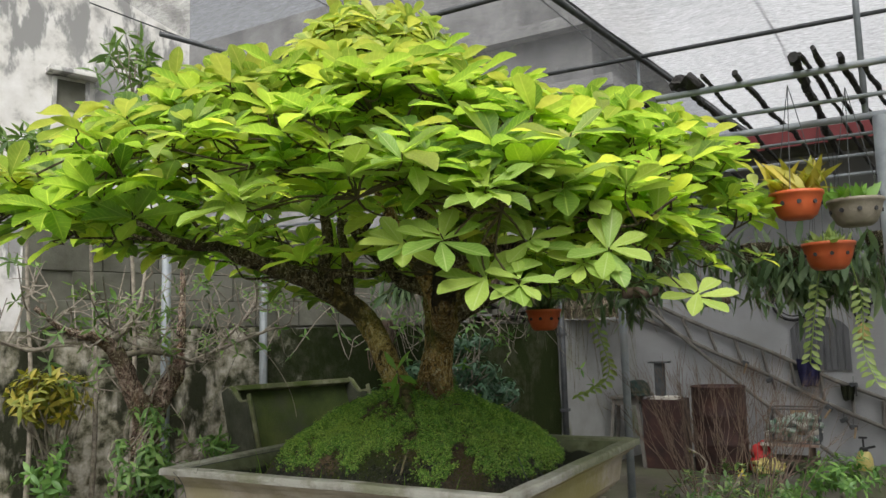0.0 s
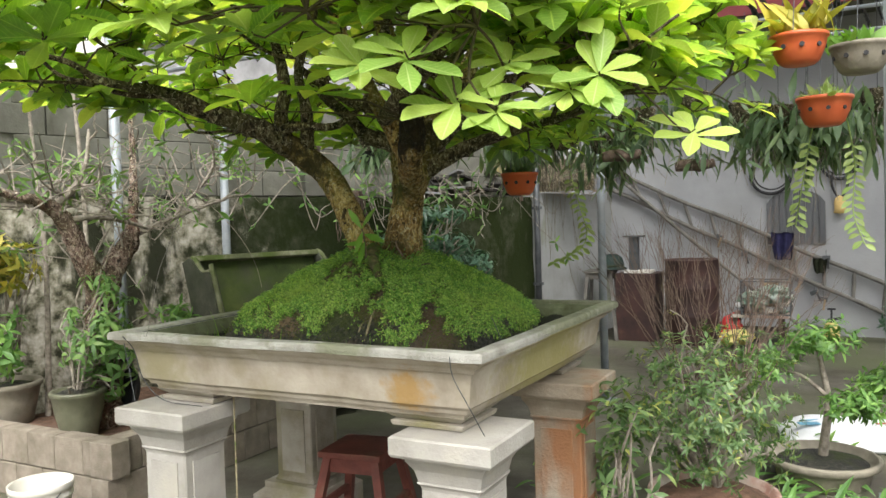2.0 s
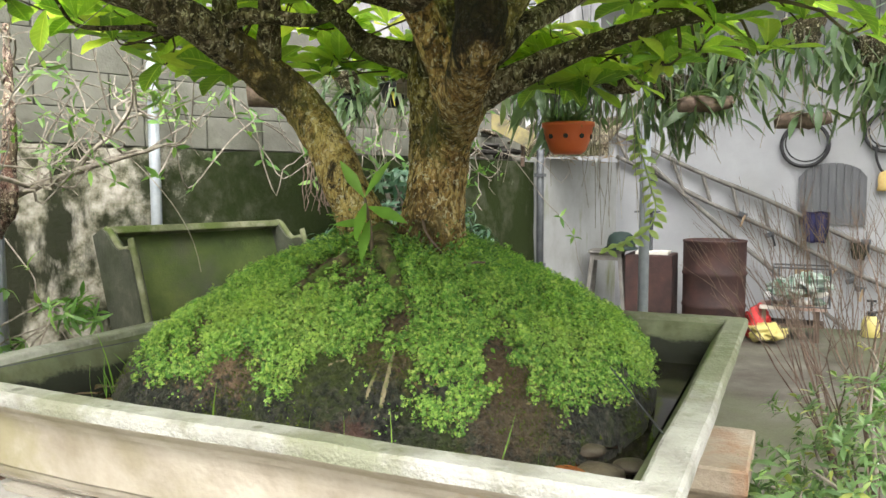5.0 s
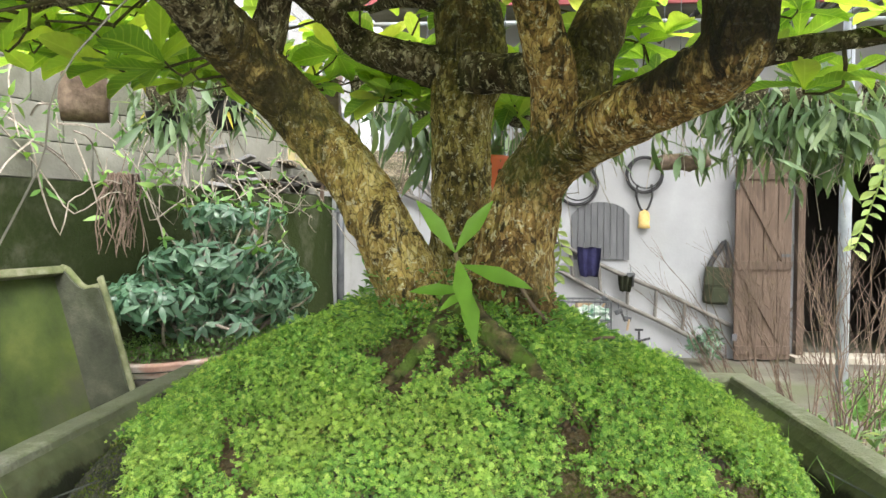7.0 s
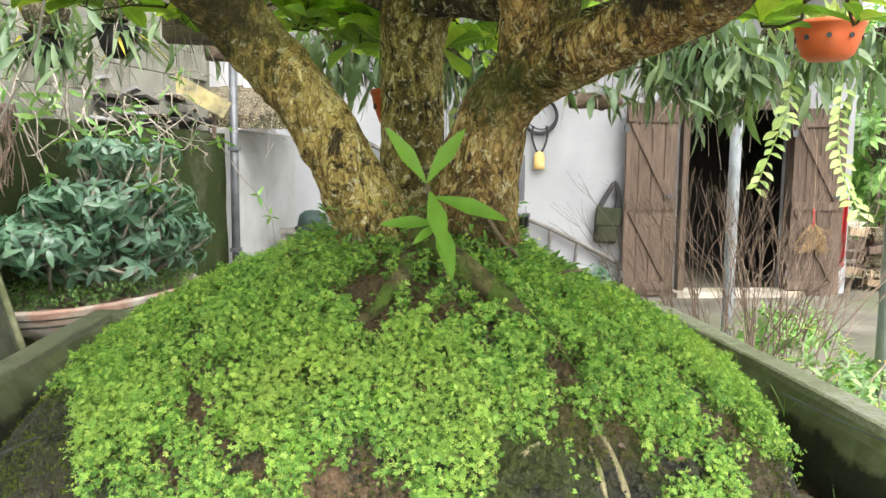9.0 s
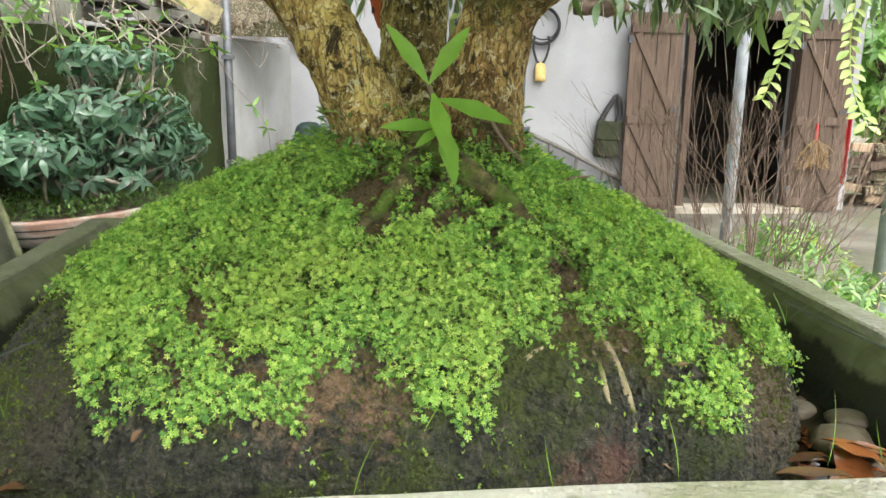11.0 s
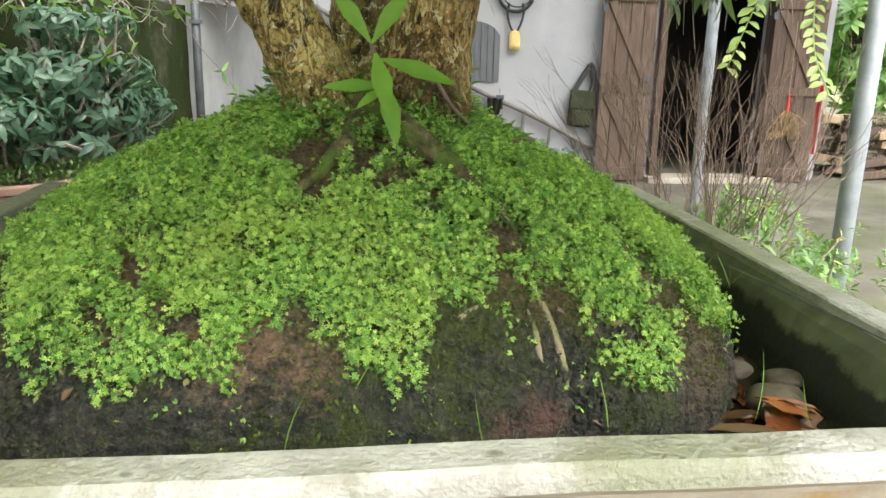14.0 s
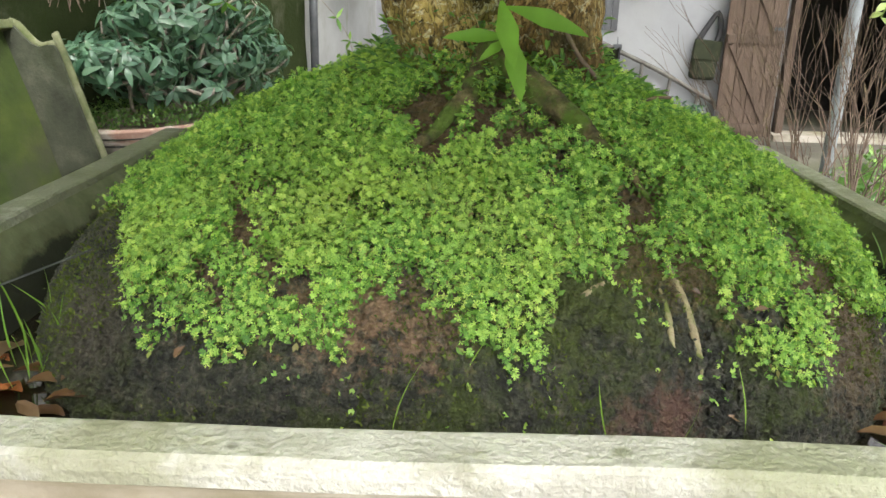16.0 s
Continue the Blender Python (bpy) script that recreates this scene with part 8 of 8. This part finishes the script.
def bowl_pot(root, r, h, material, holes=True):
    bm = lathe(bmesh.new(), [(r * 0.55, 0), (r * 0.72, h * 0.12), (r * 0.92, h * 0.55), (r * 0.98, h * 0.85), (r * 1.04, h * 0.88), (r * 1.04, h), (r * 0.96, h), (r * 0.9, h * 0.6), (r * 0.5, h * 0.3), (0, h * 0.3)], 30)
    p = part("pot", bm, material, root, "", True)
    if holes:
        # No holes are cut: black discs stand for the shade inside them.
        for k in range(9):
            a = k * math.tau / 9
            q = 0.926 * r
            bm = bmesh.new()
            bmesh.ops.create_cone(bm, cap_ends=True, segments=10, radius1=0.010, radius2=0.010, depth=0.006, matrix=Matrix.Translation((q * math.cos(a), q * math.sin(a), h * 0.55)) @ Matrix.Rotation(a, 4, "Z") @ Matrix.Rotation(radians(90), 4, "Y"))
            part("drain_hole", bm, BLACK, p, "black disc for the shade in a drain hole")
    return p


def hang_wires(root, r, z0, top):
    for k in range(3):
        a = k * math.tau / 3 + 0.4
        part("hanger", rod(bmesh.new(), (r * math.cos(a), r * math.sin(a), z0), (0, 0, top), 0.002, 5), DARKSTEEL, root)


def trailing(root, pts, seed):
    """A trailing stem with two rows of fat pale leaves along its lower part."""
    rng = np.random.default_rng(seed)
    pts = [(x, y, z, 0.0035) for x, y, z in pts]
    raw("trailing_stem", *tube(pts, 6, 0.03), PALE_LEAF, root)
    s = spline(pts, 0.017)[:, :3]
    s = s[int(len(s) * 0.3):]
    side = np.where(np.arange(len(s)) % 2, 1.0, -1.0)
    D = np.stack([side * 0.85, rng.normal(-0.25, 0.3, len(s)), rng.uniform(-0.75, -0.3, len(s))], 1)
    N = np.stack([rng.normal(0, 0.2, len(s)), np.full(len(s), -0.8), np.full(len(s), 0.6)], 1)
    v, f = scatter([leaf_shape(1, 0.5, 0.55, 0.1, 0.3, 6, 0.1, 0, 0.45)], s, frames_of(N, D), rng.uniform(0.045, 0.068, len(s)), np.zeros(len(s), int))
    ob = raw("trailing_leaves", v, f, PALE_LEAF, root, "", True)
    ob["kind"] = "stuff"


def hanging_pots():
    for (x, y, z), r, h, mat, lab, leafm, top in (((1.65, 2.2, 1.80), 0.125, 0.14, ORANGE, "orange plastic pot with drain holes hanging from the pergola", PALE_LEAF, 2.6),
                                           ((1.575, 1.47, 1.985), 0.11, 0.12, ORANGE, "orange plastic hanging pot with spiky yellow-green leaves", SPIKY_LEAF, 2.6),
                                           ((1.80, 1.66, 1.955), 0.115, 0.12, GREY_POT, "grey pierced clay pot hanging from the pergola", SPRIG_LEAF, 2.6),
                                           ((0.045, 2.2, 1.53), 0.105, 0.13, ORANGE, "faded orange pot hanging behind the trunk", STRAP_LEAF, 2.6)):
        root = thing("hanging_pot", lab, "hanging pot", (x, y, z), 0, "hanging pots")
        bowl_pot(root, r, h, mat)
        hang_wires(root, r, h, top - z)
        rng = np.random.default_rng(int(x * 1000))
        n = 48
        P = np.stack([rng.normal(0, r * 0.4, n), rng.normal(0, r * 0.4, n), np.full(n, h * 0.8)], 1)
        lean = 0.4 if leafm is SPIKY_LEAF else 0.7
        D = np.stack([rng.normal(0, lean, n), rng.normal(0, lean, n), np.ones(n)], 1)
        shape = STRAP if leafm in (STRAP_LEAF, SPIKY_LEAF) else OVATE
        size = (0.10, 0.19) if leafm is SPIKY_LEAF else (0.05, 0.12)
        v, f = scatter(shape, P, frames_of(rng.normal(0, 1, D.shape), D), rng.uniform(*size, n), rng.integers(0, len(shape), n))
        g = raw("foliage", v, f, leafm, root, "", True)
        g["kind"] = "stuff"
    pots = [o for o in scene.objects if o.name.startswith("hanging_pot")]
    trailing(pots[0], [(-0.03, 0.10, 0.12), (-0.07, 0.13, -0.05), (-0.093, 0.106, -0.19), (-0.147, 0.21, -0.49)], 151)
    trailing(pots[0], [(0.08, 0.03, 0.12), (0.12, 0.09, -0.1), (0.129, 0.11, -0.23), (0.12, 0.05, -0.42), (0.166, -0.01, -0.577)], 152)


ORCHID = [leaf_shape(1, 0.22, 0.5, 0.25, 0.15, 5, 0.05, 0, 0.5), leaf_shape(1, 0.27, 0.55, 0.5, 0.12, 5, 0.05, 0, 0.5), leaf_shape(1, 0.17, 0.5, 0.1, 0.1, 5, 0.05, 0, 0.5)]


def orchid_cluster(at, seed, n=46, L=(0.08, 0.16), pot=True, material=None):
    """A hanging clump of drooping strap leaves with air roots."""
    root = thing("hanging_orchid", "hanging orchid clump with drooping strap leaves and air roots", "orchid", at, 0, "hanging orchids")
    rng = np.random.default_rng(seed)
    if pot:
        part("basket", lathe(bmesh.new(), [(0.06, -0.06), (0.085, 0.0), (0.10, 0.05), (0.095, 0.06), (0.05, 0.05), (0, 0.05)], 16), BARK_DARK, root, "dark wooden basket")
    P = rng.normal(0, 0.05, (n, 3))
    P = P * (2.0, 2.0, 1.9) - (0, 0, 0.03)
    D = np.stack([rng.normal(0, 0.55, n), rng.normal(0, 0.55, n), rng.uniform(-1.5, -0.1, n)], 1)
    v, f = scatter(ORCHID, P, frames_of(np.tile((0.0, 0.0, 1.0), (n, 1)) + rng.normal(0, 0.4, (n, 3)), D), rng.uniform(*L, n), rng.integers(0, 3, n))
    g = raw("strap_leaves", v, f, material or STRAP_LEAF, root, "", True)
    g["kind"] = "stuff"
    pieces = []
    for _ in range(12):
        b = rng.normal(0, 0.05, 3)
        pieces.append(tube([(*b, 0.0025), (*(b + rng.normal(0, 0.05, 3) - (0, 0, 0.12)), 0.002), (*(b + rng.normal(0, 0.07, 3) - (0, 0, rng.uniform(0.2, 0.45))), 0.0015)], 4, 0.08))
    a = raw("air_root", *joined(pieces), TWIG, root)
    a["kind"] = "stuff"
    part("hanger", rod(bmesh.new(), (0, 0, 0.04), (0, 0, 2.56 - at[2]), 0.002, 5), DARKSTEEL, root)


def bark_slab(at, turn):
    root = thing("orchid_mount", "brown bark slab hung on a wire as an orchid mount", "bark slab", at, turn, "orchid mounts")
    bm = box(bmesh.new(), (0, 0, 0), (0.16, 0.07, 0.26))
    bmesh.ops.subdivide_edges(bm, edges=list(bm.edges), cuts=5, use_grid_fill=True)
    for v in bm.verts:
        v.co += Vector((noise.noise(v.co * 12), noise.noise(v.co * 12 + Vector((4, 0, 0))), noise.noise(v.co * 9))) * 0.016
    part("slab", bm, RED_TWIG, root, "", True)
    part("hanger", rod(bmesh.new(), (0, 0, 0.12), (0, 0, 2.56 - at[2]), 0.002, 5), DARKSTEEL, root)


def log_mount(at, turn):
    """A short rough log hung level, on which orchids grow."""
    root = thing("orchid_log", "short reddish-brown log hung level as an orchid mount", "log", at, turn, "orchid mounts")
    v, f = tube([(-0.11, 0, 0.0, 0.028), (-0.03, 0.004, 0.006, 0.036), (0.05, -0.004, 0.0, 0.034), (0.12, 0, 0.012, 0.024)], 14, 0.015, 0.3, 22.0)
    raw("log", v, f, RED_TWIG, root, "", True)
    for x in (-0.08, 0.08):
        part("hanger", rod(bmesh.new(), (x, 0, 0.02), (x, 0, 2.56 - at[2]), 0.002, 5), DARKSTEEL, root)
    rng = np.random.default_rng(int(at[0] * 100))
    n = 34
    P = np.stack([rng.uniform(-0.1, 0.1, n), rng.normal(0, 0.02, n), rng.uniform(0.02, 0.08, n)], 1)
    D = np.stack([rng.normal(0, 0.8, n), rng.normal(0, 0.6, n), rng.uniform(-0.9, 0.6, n)], 1)
    v, f = scatter(ORCHID, P, frames_of(np.tile((0.0, 0.0, 1.0), (n, 1)), D), rng.uniform(0.08, 0.15, n), rng.integers(0, 3, n))
    raw("strap_leaves", v, f, STRAP_LEAF, root, "", True)["kind"] = "stuff"


def hanging_box(at, turn):
    root = thing("orchid_box", "weathered pinkish-brown wooden orchid box hung on wires", "box", at, turn)
    for sy in (-1, 1):
        for k in range(3):
            part("slat", boxes(((0, sy * 0.075, 0.02 + 0.045 * k), (0.30, 0.014, 0.04), None, 0.003)), GREY_PLANK, root)
    for sx in (-1, 1):
        part("end", boxes(((sx * 0.14, 0, 0.065), (0.016, 0.134, 0.13), None, 0.003)), GREY_PLANK, root)
        part("hanger", rod(bmesh.new(), (sx * 0.14, 0, 0.12), (sx * 0.05, 0, 0.72), 0.002, 5), DARKSTEEL, root)
    part("floor", boxes(((0, 0, 0.004), (0.27, 0.136, 0.012))), GREY_PLANK, root)
    rng = np.random.default_rng(175)
    pieces = [tube([(x, -0.085, 0.13, 0.003), (x + rng.normal(0, 0.01), -0.095, 0.05, 0.0025), (x + rng.normal(0, 0.03), -0.09, rng.uniform(-0.15, -0.02), 0.0015)], 5, 0.03) for x in rng.uniform(-0.13, 0.13, 9)]
    raw("air_root", *joined(pieces), TWIG, root)["kind"] = "stuff"


def striped_pot(at, seed):
    """A dark hanging pot with arching leaves, some with yellow edges."""
    root = thing("hanging_pot", "dark hanging pot with arching green and yellow-edged leaves", "hanging pot", at, 0, "hanging pots")
    part("pot", lathe(bmesh.new(), [(0.05, -0.05), (0.075, 0.0), (0.09, 0.07), (0.095, 0.08), (0.085, 0.08), (0.05, 0.06), (0, 0.06)], 20), BLACK, root, "", True)
    hang_wires(root, 0.09, 0.08, 2.56 - at[2])
    rng = np.random.default_rng(seed)
    for name, mat, n in (("leaves", STRAP_LEAF, 26), ("yellow_leaves", SPIKY_LEAF, 4)):
        P = np.stack([rng.normal(0, 0.03, n), rng.normal(0, 0.03, n), np.full(n, 0.06)], 1)
        D = np.stack([rng.normal(0, 1.0, n), rng.normal(-0.2, 0.8, n), rng.uniform(0.0, 1.0, n)], 1)
        v, f = scatter([leaf_shape(1, 0.16, 0.45, 1.1, 0.15, 8, 0.02)], P, frames_of(np.tile((0.0, 0.0, 1.0), (n, 1)), D), rng.uniform(0.13, 0.22, n), np.zeros(n, int))
        raw(name, v, f, mat, root, "", True)["kind"] = "stuff"


def hanging_vine():
    """A thin vine with pale fleshy leaves, and a curtain of fine air roots beside it."""
    root = thing("hanging_vine", "thin hanging vine with pale leaves before the whitewashed wall", "vine")
    trailing(root, [(0.24, 2.45, 1.85), (0.29, 2.44, 1.60), (0.34, 2.44, 1.42), (0.37, 2.44, 1.30), (0.34, 2.43, 1.21), (0.26, 2.40, 1.16), (0.176, 2.37, 1.12)], 181)
    rng = np.random.default_rng(182)
    pieces = []
    for _ in range(16):
        a = rng.uniform(0.06, 0.32)
        pieces.append(tube([(a, 2.44, 1.85, 0.0018), (a + rng.normal(0, 0.015), 2.44 + rng.normal(0, 0.02), 1.55, 0.0016), (a + rng.normal(0, 0.03), 2.44, rng.uniform(1.12, 1.4), 0.001)], 4, 0.08))
    raw("air_root", *joined(pieces), TWIG, root)["kind"] = "stuff"
    part("basket", lathe(bmesh.new(), [(0.05, 1.80), (0.09, 1.83), (0.11, 1.88), (0.10, 1.89), (0.05, 1.87), (0, 1.87)], 16, (0.22, 2.44, 0)), BARK_DARK, root, "dark wooden basket")
    part("hanger", rod(bmesh.new(), (0.22, 2.44, 1.87), (0.22, 2.44, 2.56), 0.002, 5), DARKSTEEL, root)


def dry_runner():
    """A bare brown twig that curls out from the trunk's foot over the creeper."""
    pts = [(0.13, 0.64, 1.33, 0.0035), (0.153, 0.62, 1.286, 0.0035), (0.193, 0.62, 1.243, 0.0032), (0.214, 0.62, 1.222, 0.003), (0.246, 0.62, 1.217, 0.003), (0.271, 0.62, 1.225, 0.0025), (0.297, 0.62, 1.226, 0.002)]
    tagged(raw("dry_runner", *tube(pts, 8, 0.01, 0.2, 60.0), RED_TWIG, None, "", True), "bare brown twig curling from the trunk's foot", "twig")
    for pts in ([(0.70, -0.012, 0.99), (0.705, -0.004, 0.93), (0.735, 0.03, 0.84), (0.755, 0.10, 0.73)], [(-0.70, -0.012, 0.99), (-0.69, 0.03, 0.93), (-0.685, 0.06, 0.82), (-0.60, 0.08, 0.735), (-0.42, 0.10, 0.72)]):
        tagged(raw("wire", *tube([(*p, 0.0016) for p in pts], 6, 0.02, 0.1, 40.0), DARKSTEEL), "thin dark wire hanging down the tray's corner", "wire", "guy wires")


def guy_rope():
    pts = [(-0.21, -0.10, 1.58, 0.0009), (-0.27, -0.10, 1.46, 0.0009), (-0.335, -0.10, 1.345, 0.001), (-0.40, -0.10, 1.23, 0.0009), (-0.52, -0.05, 1.02, 0.0009), (-0.60, 0.0, 0.995, 0.0009)]
    root = thing("guy_rope", "thin grey cord tied from a limb to the tray rim", "rope")
    raw("cord", *tube([(0.0, 0.2, 1.93, 0.0009)] + pts, 7, 0.02), GREYWOOD, root, "", True)
    bm = bmesh.new()
    bmesh.ops.create_icosphere(bm, subdivisions=2, radius=0.0034, matrix=Matrix.Translation((-0.335, -0.10, 1.345)))
    for v in bm.verts:
        v.co += Vector((noise.noise(v.co * 190), noise.noise(v.co * 191), noise.noise(v.co * 192))) * 0.003
    part("knot", bm, GREYWOOD, root, "pale knot", True)


STRAP_POT = surf("green_printed_plastic", [(0.36, (0.05, 0.16, 0.09)), (0.5, (0.26, 0.33, 0.27)), (0.64, (0.48, 0.5, 0.47))], 12, 0.5, 0.1, 60)
BLUE_PRINT = surf("faded_blue_print", [(0.3, (0.10, 0.28, 0.42)), (0.7, (0.16, 0.38, 0.5))], 12, 0.6, 0.1, 60)

doorway()
plank_door((2.84, 7.28, 0), 3, 0.57, 2.03, "weathered brown plank door leaf opened against the wall", 1)
plank_door((4.68, 7.26, 0), -6, 0.56, 2.0, "weathered brown plank door leaf standing open", 1)
ladder()
arched_panel()
tyres()
canvas_bag()
hung_cloth()
drum((0.24, 6.6, 0), 0.28, 0.90, "rusty red-brown steel oil drum by the wall")
wooden_stool((-0.76, 6.6, 0), 5, 0.33, 0.78, GREYWOOD, "tall grey-brown wooden stool by the whitewashed wall")
helmet()
bench_vise()
junk_table()
wire_basket()
sprayer()
broom()
clamps()
tile_heap()
drain_pipe()
shed_roof()
twig_bush((1.18, 1.78), 101, 1.30, 0.42, 19)
green_bush()
side_shrub()
wall_foot_plant()
ring_bonsai()
feed_sack()
ground_weeds()
wood_pile()
far_trees()
pergola()
shade_net()
hanging_pots()
CLUMPS = [(0.35, 2.9, 1.86, 130), (0.52, 2.85, 1.97, 120), (0.62, 2.75, 1.98, 90), (0.92, 2.8, 2.06, 70), (1.22, 2.85, 1.97, 110), (1.40, 2.8, 1.93, 170), (1.55, 2.9, 1.90, 190), (1.68, 2.95, 1.93, 170), (1.90, 3.0, 2.0, 120), (-0.20, 2.8, 1.92, 130), (-0.05, 2.95, 2.02, 110),
          (-0.5, 3.0, 2.06, 60), (-1.47, 2.95, 2.00, 70), (-1.17, 2.9, 2.06, 60), (0.15, 2.9, 2.08, 90), (2.2, 3.1, 2.0, 110), (-0.85, 2.85, 2.14, 50), (2.6, 3.2, 2.05, 110)]
for k, (x, y, z, n) in enumerate(CLUMPS):
    orchid_cluster((x, y, z), 160 + k, n, (0.10, 0.20) if n > 100 else (0.09, 0.17))
for at, turn in (((0.54, 2.6, 1.75), 8), ((0.93, 2.8, 1.68), -6), ((1.62, 2.9, 1.74), 4)):
    log_mount(at, turn)
hanging_box((-0.67, 2.38, 1.84), 8)
striped_pot((-1.50, 3.0, 1.86), 171)
striped_pot((-1.17, 2.95, 1.90), 172)
hanging_vine()
bark_slab((-1.40, 2.07, 1.91), 20)
bark_slab((-0.72, 3.0, 1.98), -10)
guy_rope()
dry_runner()
